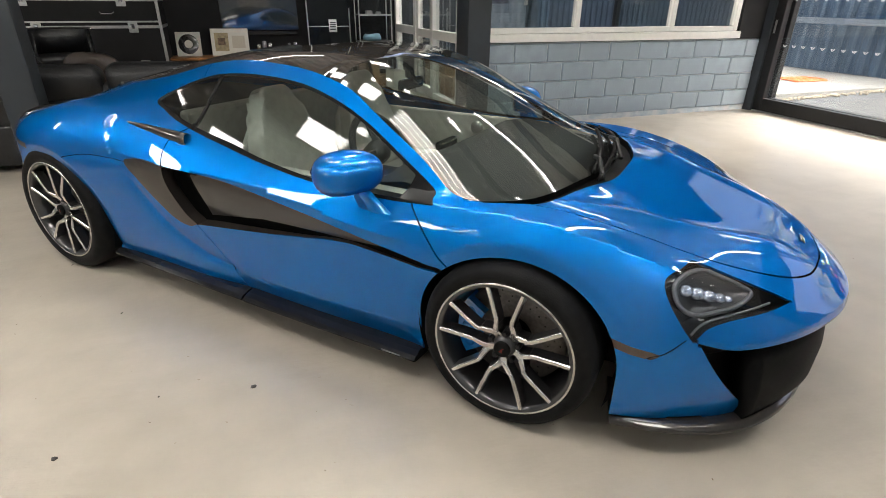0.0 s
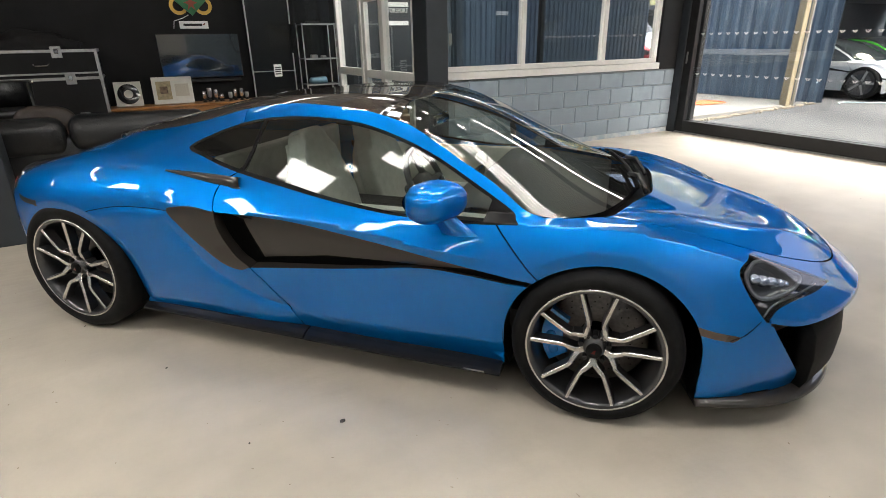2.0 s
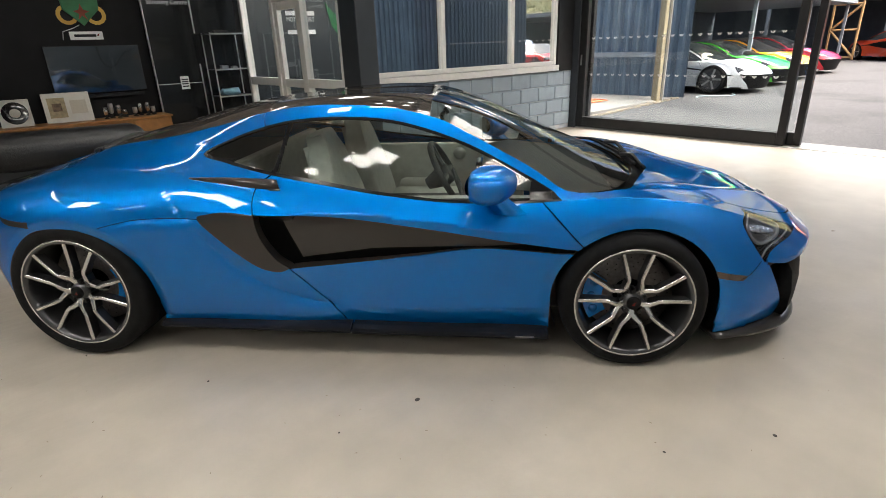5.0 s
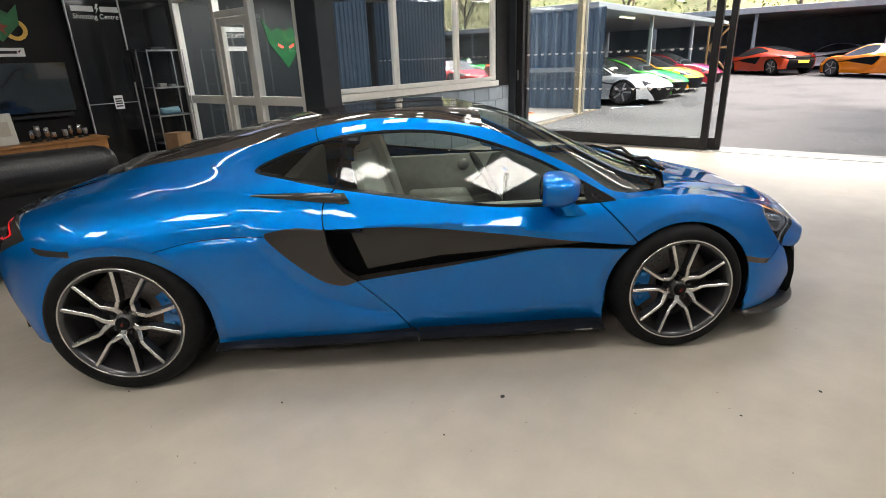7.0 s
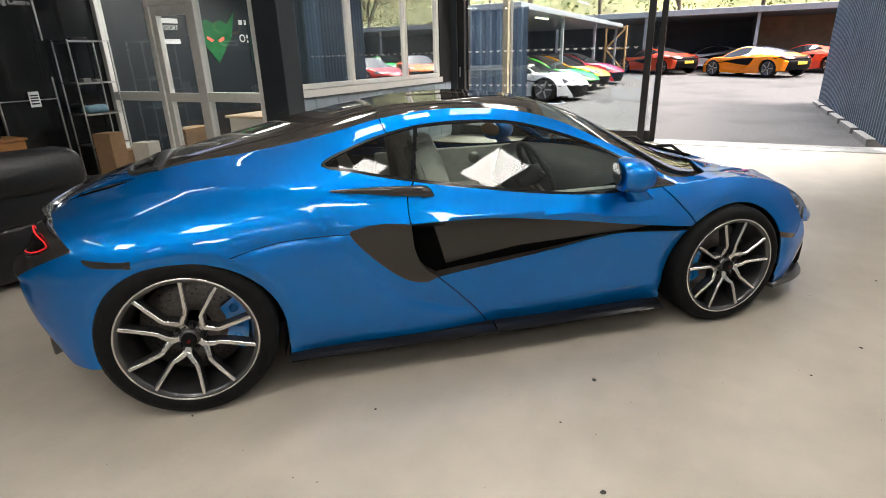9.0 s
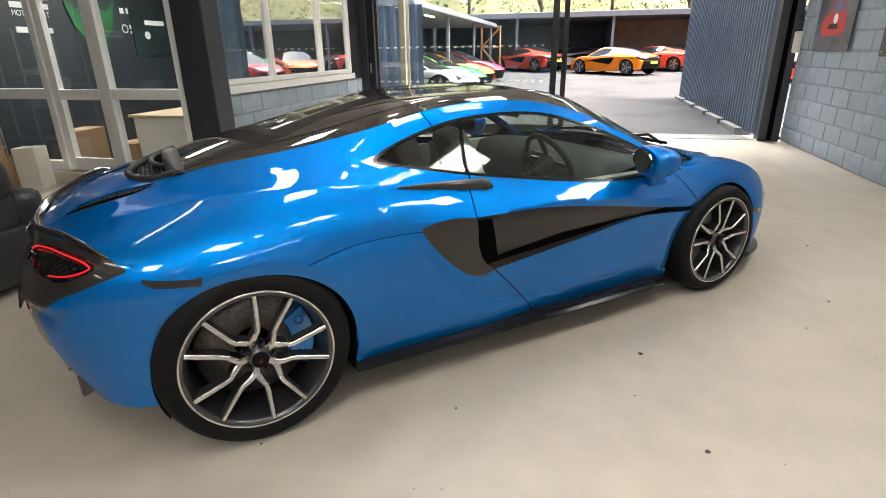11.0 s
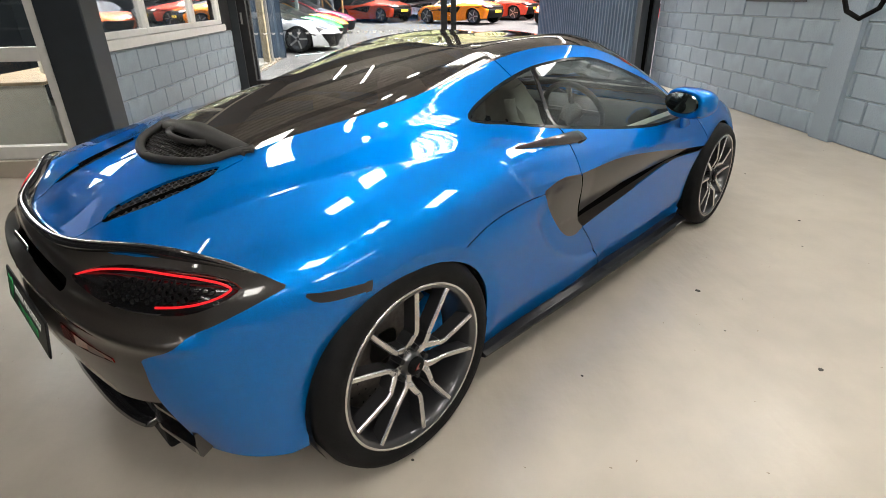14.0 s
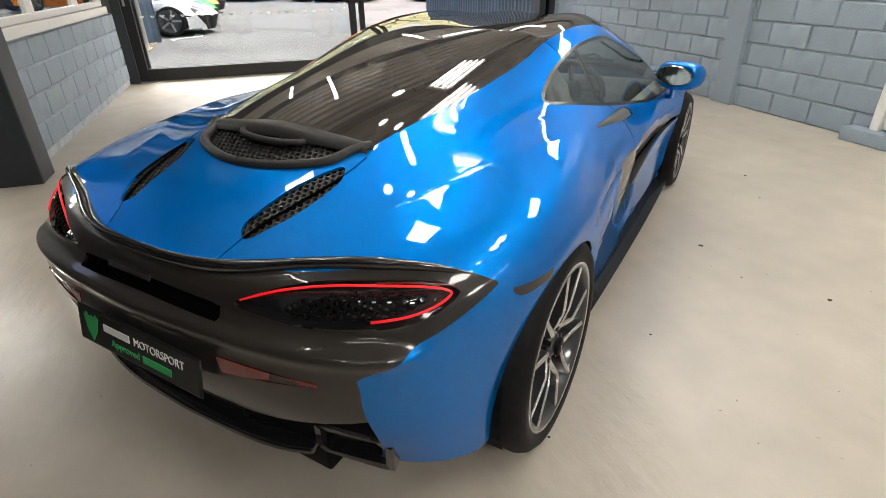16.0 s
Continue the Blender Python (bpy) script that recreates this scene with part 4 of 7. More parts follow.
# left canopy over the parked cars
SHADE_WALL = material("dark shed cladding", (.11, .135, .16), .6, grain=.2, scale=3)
SHED_ROOF = material("grey shed roof edge", (.22, .25, .28), .5, grain=.15, scale=4)
_fence = corrugated(bmesh.new(), -6.2, -.35, 0.08, 2.55, .30, .05, 0, m=pose(5.0, 0, 0, 0, 0, -90))
setting("shed_side_wall", _fence, CORRUGATED, "blue grey profiled steel side of the car shed", "wall")
setting("shed_back_wall", box(5.0, 20.5, 6.2, 6.3, 0, 2.6), SHADE_WALL, "dark cladding at the back of the car shed", "wall")
setting("shed_roof", box(5.0, 20.5, .55, 6.4, 2.52, 2.68, .02), SHED_ROOF, "flat grey roof of the car shed", "roof")
for _x in (10.2, 15.4, 20.4):
    setting("shed_post", box(_x - .05, _x + .05, .8, .9, 0, 2.52, .005), SHED_ROOF, "grey steel shed post", "post")
setting("timber_post", box(4.06, 4.22, .56, .70, 0, 2.75, .008), material("weathered timber", (.26, .22, .14), .8, grain=.3, scale=14), "weathered timber post in the yard", "post")
setting("pale_pole", box(4.22, 4.27, .50, .55, 0, 2.75, .006), ALUMINIUM, "pale metal pole beside the timber post", "post")
setting("rail", box(4.8, 4.86, .8, 6.0, 1.02, 1.14, .006), SHED_ROOF, "pale horizontal rail on the shed side", "rail")
setting("kerb_slab", box(.55, 4.9, .62, 6.0, -.05, .085, .01), CONCRETE, "low concrete slab beside the building", "slab")
_bm = bmesh.new()
random.seed(5)
for _i in range(260):
    _x, _y = random.uniform(.7, 5.0), .50 + random.gauss(0, .05)
    _r = random.uniform(.012, .03)
    bmesh.ops.create_icosphere(_bm, subdivisions=1, radius=_r, matrix=pose(_x, _y, ground_z(_x) + .004, random.uniform(0, 90), 0, random.uniform(0, 360)))
_o = mesh_ob("gravel", _bm, GRAVEL)
_o.matrix_world = BUILD
tagged(_o, "strip of pale gravel along the slab", "gravel", kind="stuff")
_bm = tube([(2.9 + .35 * math.sin(2.1 * t) + .02 * t, 1.75 + .28 * math.cos(2.9 * t), .10 + .004 * (t % 3)) for t in np.linspace(0, 18, 130)], .012, 6)
_o = mesh_ob("cable_coil", _bm, material("orange cable", (.62, .14, .03), .5), True)
_o.matrix_world = BUILD
tagged(_o, "tangled orange cable lying on the slab", "cable")
_bm = tube([(5.2 + .8 * t, .1 - .35 * t + .2 * math.sin(5 * t), ground_z(5.2 + .8 * t) + .006) for t in np.linspace(0, 1.6, 30)], .012, 6)
_o = mesh_ob("hose_line", _bm, material("pale blue hose", (.45, .55, .60), .5), True)
_o.matrix_world = BUILD
tagged(_o, "pale hose lying on the asphalt", "hose")
_sl = thing("shed_light", "lit strip light under the shed roof", "strip light", at(8.6, 1.1, 2.46, 0))
part("housing", box(-.6, .6, -.04, .04, 0, .05, .004), LETTER, _sl)
part("tube", box(-.58, .58, -.03, .03, -.012, -.001), material("warm tube", (1, .85, .6), .5, emit=5), _sl)

# far shed
setting("far_shed_roof", box(21.3, 30, -40, 14, 2.95, 3.22, .02), SHED_ROOF, "long flat roof of the open shed across the yard", "roof")
setting("far_shed_wall", box(29.6, 29.8, -40, 14, .3, 3.0), SHADE_WALL, "dark rear wall of the open shed", "wall")
for _y in (4.2, -.4, -5.4, -10.4, -15.4, -20.4):
    setting("far_shed_post", box(21.6, 21.74, _y - .07, _y + .07, .3, 2.95, .006), SHED_ROOF, "grey post of the open shed", "post")
setting("far_shed_divider", box(22.2, 29.6, -5.5, -5.4, .3, 2.95), SHADE_WALL, "dark cladding between two bays", "wall")
setting("timber_bay", box(26.5, 26.7, -10.3, -5.5, .3, 2.95), material("pale ply lining", (.34, .25, .17), .7, grain=.25, scale=2), "pale timber lining of one bay", "wall")
_t = thing("timber_gate", "braced timber frame leaning in the shed", "gate", BUILD @ pose(20.8, .9, .33, 0, 0, 90))
_tm = material("orange pine", (.45, .28, .12), .6, grain=.2, scale=10)
for _a, _b in (((-.5, 0, 0), (-.5, 0, 2.3)), ((.5, 0, 0), (.5, 0, 2.3)), ((-.5, 0, .1), (.5, 0, .1)), ((-.5, 0, 1.2), (.5, 0, 1.2)), ((-.5, 0, 2.2), (.5, 0, 2.2)), ((-.5, 0, .1), (.5, 0, 1.2)), ((-.5, 0, 2.2), (.5, 0, 1.2))):
    part("bar", tube([_a, _b], .05, 6), _tm, _t)


def bank():
    """Overgrown slope behind the sheds, with leaf litter and ivy standing off it."""
    bm = bmesh.new()
    n, m = 60, 90
    grid = []
    for i in range(n + 1):
        x = 31 + i * .75
        row = []
        for j in range(m + 1):
            y = -70 + j * 1.7
            z = .3 + (x - 31) * .42 + 1.2 * noise.noise(Vector((x * .15, y * .12, 0))) + .5 * noise.noise(Vector((x * .6, y * .5, 3)))
            row.append(bm.verts.new((x, y, z)))
        grid.append(row)
    for a, b in zip(grid, grid[1:]):
        for k in range(m):
            bm.faces.new((a[k], b[k], b[k + 1], a[k + 1]))
    leaf = material("dry ivy and grass", (.21, .185, .075), .85, grain=.6, scale=1.5, second=(.09, .12, .03), stain=.4, stain_scale=.3)
    setting("bank", bm, leaf, "overgrown slope of dry grass and ivy behind the sheds", "bank", smooth=True)
    rnd = np.random.RandomState(3)
    verts, faces = [], []
    for _ in range(14000):
        x, y = 31 + 24 * rnd.rand() ** 1.3, -45 + 75 * rnd.rand()
        z = .3 + (x - 31) * .42 + 1.2 * noise.noise(Vector((x * .15, y * .12, 0))) + .5 * noise.noise(Vector((x * .6, y * .5, 3))) + .6 * rnd.rand() ** 2
        r = .06 + .14 * rnd.rand()
        u = Vector(rnd.normal(size=3)).normalized() * r
        w = Vector(rnd.normal(size=3)).normalized() * r
        k = len(verts)
        p = Vector((x, y, z))
        verts += [p - u, p + w * .6, p + u, p - w * .6]
        faces.append((k, k + 1, k + 2, k + 3))
    me = bpy.data.meshes.new("foliage")
    me.from_pydata([tuple(v) for v in verts], [], faces)
    m2 = material("leaves", (.24, .22, .08), .8, grain=.7, scale=1.2, second=(.07, .12, .025))
    me.materials.append(m2)
    ob = new("foliage", me)
    ob.matrix_world = BUILD
    tagged(ob, "tangled dry ivy leaves and grass on the slope", "foliage", kind="stuff")


bank()


BARK = material("grey brown bark", (.11, .085, .06), .9, grain=.4, scale=12)


def bare_tree(x, y, z, height, seed):
    """A leafless tree: tapered trunk, limbs that fork, and fine twigs joined into one crown."""
    rnd = random.Random(seed)
    t = thing("tree", "bare leafless tree on the overgrown slope", "tree", BUILD @ pose(x, y, z), group="bare trees")
    part("trunk", tube([(0, 0, -.3), (.05, .03, height * .2), (-.04, .06, height * .45)], lambda u: .16 - .06 * u, 8), BARK, t, "", True)
    crown = bmesh.new()

    def fork(p, d, length, radius, depth):
        q = p + d * length
        add_tube(crown, [p, p + d * length * .5 + Vector((rnd.uniform(-.06, .06), rnd.uniform(-.06, .06), 0)) * length, q], radius, 4, caps=False)
        if depth:
            for _ in range(3 if depth > 1 else 4):
                turn = Vector((rnd.gauss(0, .55), rnd.gauss(0, .55), rnd.gauss(.12, .35)))
                fork(q - d * length * rnd.uniform(0, .4), (d + turn).normalized(), length * rnd.uniform(.55, .8), radius * .6, depth - 1)

    for k in range(5):
        a = k * math.tau / 5 + rnd.uniform(-.4, .4)
        fork(Vector((-.04, .06, height * (.30 + .035 * k))), Vector((.6 * math.cos(a), .6 * math.sin(a), 1)).normalized(), height * .22, .075, 3)
    part("crown", crown, BARK, t, "crown of bare branches and twigs")


for _k, (_x, _y, _h) in enumerate(((32.5, 9.5, 9), (34, 4.5, 10), (33, -1, 9), (35, -6, 11), (33, -11, 9), (34, -17, 10), (33, -24, 10), (36, 14, 11))):
    bare_tree(_x, _y, .2 + (_x - 31) * .42, _h, 40 + _k)

# ---- the blue coupe: one faired skin, cut into its panels ----
# Stations from the nose to the tail; each lists (x, half width, height) on ten lines from the sill up to the centre line.
STATIONS = [
    [(2.28, 0, .11), (2.33, 0, .20), (2.35, 0, .30), (2.40, 0, .40), (2.415, 0, .44), (2.39, 0, .475), (2.355, 0, .51), (2.325, 0, .535), (2.29, 0, .558), (2.26, 0, .578)],
    [(2.22, .36, .11), (2.26, .37, .20), (2.27, .38, .31), (2.31, .38, .41), (2.315, .38, .46), (2.27, .36, .525), (2.21, .32, .585), (2.15, .25, .625), (2.10, .13, .645), (2.08, 0, .65)],
    [(2.08, .625, .11), (2.10, .64, .20), (2.115, .66, .32), (2.12, .66, .44), (2.09, .65, .53), (2.02, .60, .605), (1.95, .51, .655), (1.89, .39, .69), (1.85, .21, .705), (1.83, 0, .71)],
    [(1.75, .84, .12), (1.77, .855, .22), (1.79, .86, .36), (1.80, .845, .50), (1.80, .80, .635), (1.74, .72, .72), (1.68, .58, .73), (1.63, .43, .755), (1.60, .22, .765), (1.58, 0, .768)],
    [(1.335, .905, .12), (1.335, .915, .25), (1.335, .92, .42), (1.335, .92, .58), (1.335, .885, .70), (1.335, .80, .795), (1.335, .64, .785), (1.335, .46, .81), (1.335, .24, .832), (1.335, 0, .838)],
    [(1.0, .865, .12), (1.0, .87, .22), (1.0, .885, .38), (1.0, .905, .56), (1.0, .90, .66), (1.0, .84, .78), (1.0, .755, .80), (1.0, .64, .875), (1.0, .34, .955), (1.0, 0, .975)],
    [(.45, .86, .12), (.45, .87, .22), (.45, .875, .36), (.45, .875, .55), (.45, .90, .70), (.45, .81, .80), (.45, .75, .835), (.45, .55, 1.115), (.45, .28, 1.185), (.45, 0, 1.20)],
    [(0, .86, .13), (0, .865, .22), (0, .87, .34), (0, .875, .50), (0, .905, .72), (0, .80, .845), (0, .745, .875), (0, .555, 1.165), (0, .28, 1.205), (0, 0, 1.215)],
    [(-.45, .86, .15), (-.45, .88, .25), (-.45, .895, .40), (-.45, .905, .60), (-.45, .92, .74), (-.45, .82, .88), (-.45, .70, .935), (-.45, .52, 1.13), (-.45, .28, 1.185), (-.45, 0, 1.20)],
    [(-.95, .87, .17), (-.95, .905, .30), (-.95, .935, .50), (-.95, .95, .69), (-.95, .93, .79), (-.95, .81, .905), (-.95, .62, .955), (-.95, .46, 1.03), (-.95, .25, 1.09), (-.95, 0, 1.105)],
    [(-1.335, .92, .20), (-1.335, .94, .40), (-1.335, .955, .58), (-1.335, .96, .70), (-1.335, .935, .79), (-1.335, .81, .89), (-1.335, .60, .925), (-1.335, .40, .975), (-1.335, .22, 1.005), (-1.335, 0, 1.015)],
    [(-1.72, .87, .24), (-1.72, .885, .40), (-1.72, .89, .58), (-1.70, .893, .70), (-1.66, .88, .78), (-1.62, .78, .85), (-1.60, .58, .875), (-1.60, .38, .905), (-1.60, .20, .925), (-1.60, 0, .932)],
    [(-1.90, .65, .25), (-1.965, .665, .40), (-1.99, .67, .58), (-1.96, .67, .69), (-1.91, .67, .775), (-1.87, .59, .81), (-1.855, .47, .822), (-1.85, .34, .838), (-1.85, .20, .85), (-1.85, 0, .855)],
    [(-1.96, .34, .26), (-2.04, .345, .40), (-2.07, .35, .54), (-2.05, .35, .66), (-2.01, .35, .75), (-1.98, .31, .78), (-1.965, .26, .788), (-1.955, .20, .793), (-1.95, .11, .798), (-1.945, 0, .80)],
    [(-1.98, 0, .27), (-2.06, 0, .40), (-2.10, 0, .53), (-2.07, 0, .66), (-2.035, 0, .75), (-2.02, 0, .768), (-2.01, 0, .775), (-2.0, 0, .78), (-1.99, 0, .784), (-1.985, 0, .787)],
]


def natural_spline(t, y, q):
    """Natural cubic spline of the rows y over t, at q."""
    t, y, q = np.asarray(t, float), np.asarray(y, float), np.asarray(q, float)
    n = len(t)
    h = np.diff(t)
    a = np.zeros((n, n))
    r = np.zeros((n,) + y.shape[1:])
    a[0, 0] = a[-1, -1] = 1
    for i in range(1, n - 1):
        a[i, i - 1], a[i, i], a[i, i + 1] = h[i - 1], 2 * (h[i - 1] + h[i]), h[i]
        r[i] = 6 * ((y[i + 1] - y[i]) / h[i] - (y[i] - y[i - 1]) / h[i - 1])
    m = np.linalg.solve(a, r.reshape(n, -1)).reshape(r.shape)
    k = np.clip(np.searchsorted(t, q) - 1, 0, n - 2)
    sh = (-1,) + (1,) * (y.ndim - 1)
    hk, d, e = h[k].reshape(sh), (q - t[k]).reshape(sh), (t[k + 1] - q).reshape(sh)
    return (m[k] * e ** 3 + m[k + 1] * d ** 3) / (6 * hk) + (y[k] / hk - m[k] * hk / 6) * e + (y[k + 1] / hk - m[k + 1] * hk / 6) * d


def mirrored(a, axis_flip=(1, -1, 1)):
    return a * np.array(axis_flip)


def body_grid(nu=300, nv=130):
    p = np.array(STATIONS, float)
    p = np.concatenate([mirrored(p[2:0:-1]), p, mirrored(p[-2:-4:-1])])              # closes over the nose and the tail
    p = np.concatenate([p, mirrored(p[:, -2:-4:-1])], axis=1)                        # closes over the centre line
    u = np.concatenate([[0], np.cumsum(np.linalg.norm(np.diff(p, axis=0), axis=2)[:, 2:10].mean(1))])
    v = np.concatenate([[0], np.cumsum(np.linalg.norm(np.diff(p, axis=1), axis=2)[4:-4].mean(0))])
    g = natural_spline(u, p, np.linspace(u[2], u[-3], nu + 1))
    g = np.swapaxes(natural_spline(v, np.swapaxes(g, 0, 1), np.linspace(0, v[9], nv + 1)), 0, 1)
    for _ in range(6):                                                               # fairing
        s = g.copy()
        s[1:-1] = 0.5 * g[1:-1] + 0.25 * (g[:-2] + g[2:])
        s[:, 1:-1] = 0.5 * s[:, 1:-1] + 0.25 * (s[:, :-2] + s[:, 2:])
        s[0, :, 1] = s[-1, :, 1] = s[:, -1, 1] = 0
        g = s
    du, dv = np.gradient(g, axis=0), np.gradient(g, axis=1)
    n = np.cross(du, dv)
    n /= np.maximum(1e-9, np.linalg.norm(n, axis=2))[..., None]
    n *= np.sign(n[g.shape[0] // 2, 40, 1])
    x, w, z = g[..., 0], g[..., 1], g[..., 2]
    fade = np.clip((-1.86 - x) / .08, 0, 1)
    lift = .020 * np.exp(-((z - .645) / .022) ** 2) - .014 * np.exp(-((z - .70) / .03) ** 2)
    g += n * (fade * lift)[..., None]                                               # ledge across the tail
    lip = np.clip((x - 1.95) / .1, 0, 1)
    g += n * (lip * .012 * np.exp(-((z - .475) / .03) ** 2))[..., None]             # rolled nose lip
    return g, sculpt(g, n)


def sculpt(g, n):
    """Presses the creases, the arch flanges and the tucked sill into the skin."""
    v = g.reshape(-1, 3)
    x, w, z = v.T
    lift = np.zeros(len(v))

    def crease(points, plane, height, left, right, gate, ends=.12):
        line = curve2(points, closed=False, per=6)
        d, _ = signed_line(v[:, plane], line)
        first, last = line[0], line[-1]
        run = v[:, plane] - first
        along = np.clip(np.linalg.norm(run, axis=1) / ends, 0, 1) * np.clip(np.linalg.norm(v[:, plane] - last, axis=1) / ends, 0, 1)
        shape = np.exp(-np.where(d > 0, d / left, -d / right))
        return height * shape * along * gate

    side, top = (w > .55) * 1.0, (z > .55) * 1.0
    # tucked sill below the doors
    foot = .262 + .01 * np.clip(x, -1, 1)
    lift -= .22 * np.clip(foot - z, 0, .12) * np.clip((x + .25) / .3, 0, 1) * np.clip((1.15 - x) / .2, 0, 1) * side
    # hollow that sweeps from the intake down to the sill
    lift += crease([(-.70, .70), (-.60, .56), (-.50, .45), (-.36, .36), (-.18, .29), (.02, .258)], (0, 2), -.020, .08, .026, side, .10)
    # haunch overhanging the flank behind the intake
    lift += crease([(-.62, .727), (-.80, .733), (-.95, .727), (-1.13, .692)], (0, 2), -.012, .025, .07, side, .10)
    # shoulder line over the haunch and ridge along the bonnet
    lift += crease([(-.62, .815), (-.90, .790), (-1.20, .725), (-1.50, .62), (-1.80, .50)], (0, 1), .008, .08, .10, top, .16)
    lift += crease([(1.30, .60), (1.50, .52), (1.80, .40), (2.05, .27), (2.20, .16)], (0, 1), .012, .05, .035, top * (x > 1.2), .18)
    # flanges round the wheel openings
    for which in ("front", "rear"):
        cx, cz, rx, rz = ARCH[which]
        away = (np.sqrt(((x - cx) / rx) ** 2 + (np.maximum(z - cz, 0) / rz) ** 2) - 1) * rz
        lift -= .30 * np.clip(.045 - away, 0, .05) * side * (z > .2)
    return g + n * lift.reshape(g.shape[:2])[..., None]


def curve2(points, closed=True, per=10):
    """A smooth flat curve through points (Catmull-Rom); a point given twice stays a corner."""
    p = np.array(points, float)
    n = len(p)
    out = []
    for i in range(n if closed else n - 1):
        a, b = p[i], p[(i + 1) % n]
        if np.allclose(a, b):
            continue
        z = p[(i - 1) % n] if closed or i else 2 * a - b
        c = p[(i + 2) % n] if closed or i + 2 < n else 2 * b - a
        z = 2 * a - b if np.allclose(z, a) else z
        c = 2 * b - a if np.allclose(c, b) else c
        for k in range(per):
            t = k / per
            out.append(0.5 * (2 * a + (b - z) * t + (2 * z - 5 * a + 4 * b - c) * t * t + (3 * a - z - 3 * b + c) * t ** 3))
    if not closed:
        out.append(p[-1])
    return np.array(out)


def distance_to(q, line, closed=True):
    """Distance of the points q to a polyline; negative inside a closed one."""
    a = line
    b = np.roll(line, -1, axis=0) if closed else line[1:]
    a = a if closed else line[:-1]
    best = np.full(len(q), 1e9)
    inside = np.zeros(len(q), bool)
    for s, e in zip(a, b):
        d = e - s
        w = q - s
        t = np.clip((w @ d) / max(1e-12, d @ d), 0, 1)
        best = np.minimum(best, np.linalg.norm(w - t[:, None] * d, axis=1))
        if closed:
            cross = (s[1] > q[:, 1]) != (e[1] > q[:, 1])
            with np.errstate(divide="ignore", invalid="ignore"):
                xs = d[0] * (q[:, 1] - s[1]) / (e[1] - s[1]) + s[0]
            inside ^= cross & (q[:, 0] < xs)
    return np.where(inside, -best, best) if closed else best


def grid_normals(g):
    n = np.cross(np.gradient(g, axis=0), np.gradient(g, axis=1))
    return n / np.maximum(1e-9, np.linalg.norm(n, axis=2))[..., None]


def fair_normals(g, rounds=170, keep=.006):
    """Normals of the grid, evened out along the skin but not across its creases."""
    n = grid_normals(g)
    first = n.copy()
    for _ in range(rounds):
        p = np.pad(n, ((1, 1), (1, 1), (0, 0)), mode="edge")
        total = n.copy()
        for q in (p[:-2, 1:-1], p[2:, 1:-1], p[1:-1, :-2], p[1:-1, 2:]):
            total += q * np.exp(((q * n).sum(2) - 1) / keep)[..., None]
        total[0, :, 1] = total[-1, :, 1] = total[:, -1, 1] = 0
        n = total / np.maximum(1e-9, np.linalg.norm(total, axis=2))[..., None]
    tail = (np.clip((-1.84 - g[..., 0]) / .04, 0, 1) * np.clip((.80 - g[..., 2]) / .03, 0, 1))[..., None]
    n = n * (1 - tail) + first * tail
    return n / np.maximum(1e-9, np.linalg.norm(n, axis=2))[..., None]


class Skin:
    """Vertices, normals and faces that can be split along a field's zero line."""

    def __init__(self, grids):
        plain, g = grids
        nu, nv = g.shape[0], g.shape[1]
        self.v = g.reshape(-1, 3).copy()
        n = fair_normals(plain) + grid_normals(g) - grid_normals(plain)                 # the pressed lines stay crisp
        n = (n / np.linalg.norm(n, axis=2)[..., None]).reshape(-1, 3)
        mid = g[nu // 2, nv // 3]
        if n.reshape(nu, nv, 3)[nu // 2, nv // 3][1] * mid[1] < 0:
            n = -n
        self.n = n
        self.faces = [(i * nv + j, (i + 1) * nv + j, (i + 1) * nv + j + 1, i * nv + j + 1) for i in range(nu - 1) for j in range(nv - 1)]

    def cut(self, field, eps=2e-4):
        f = field(self.v)
        f = np.where(np.abs(f) < eps, 0.0, f)
        verts, norms, made, out = [], [], {}, []
        base = len(self.v)
        fl = f.tolist()
        for face in self.faces:
            vals = [fl[k] for k in face]
            if min(vals) >= 0 or max(vals) <= 0:
                out.append(face)
                continue
            pos, neg = [], []
            n = len(face)
            for i in range(n):
                a, b, fa, fb = face[i], face[(i + 1) % n], vals[i], vals[(i + 1) % n]
                if fa >= 0:
                    pos.append(a)
                if fa <= 0:
                    neg.append(a)
                if fa * fb < 0:
                    key = (min(a, b), max(a, b))
                    if key not in made:
                        t = fl[key[0]] / (fl[key[0]] - fl[key[1]])
                        made[key] = base + len(verts)
                        verts.append(self.v[key[0]] * (1 - t) + self.v[key[1]] * t)
                        norms.append(self.n[key[0]] * (1 - t) + self.n[key[1]] * t)
                    pos.append(made[key])
                    neg.append(made[key])
            for poly in (pos, neg):
                if len(poly) > 2:
                    out.append(tuple(poly))
        self.faces = out
        if verts:
            self.v = np.vstack([self.v, verts])
            self.n = np.vstack([self.n, norms])
            self.n /= np.maximum(1e-9, np.linalg.norm(self.n, axis=1))[:, None]

    def centres(self):
        return np.array([self.v[list(f)].mean(0) for f in self.faces])


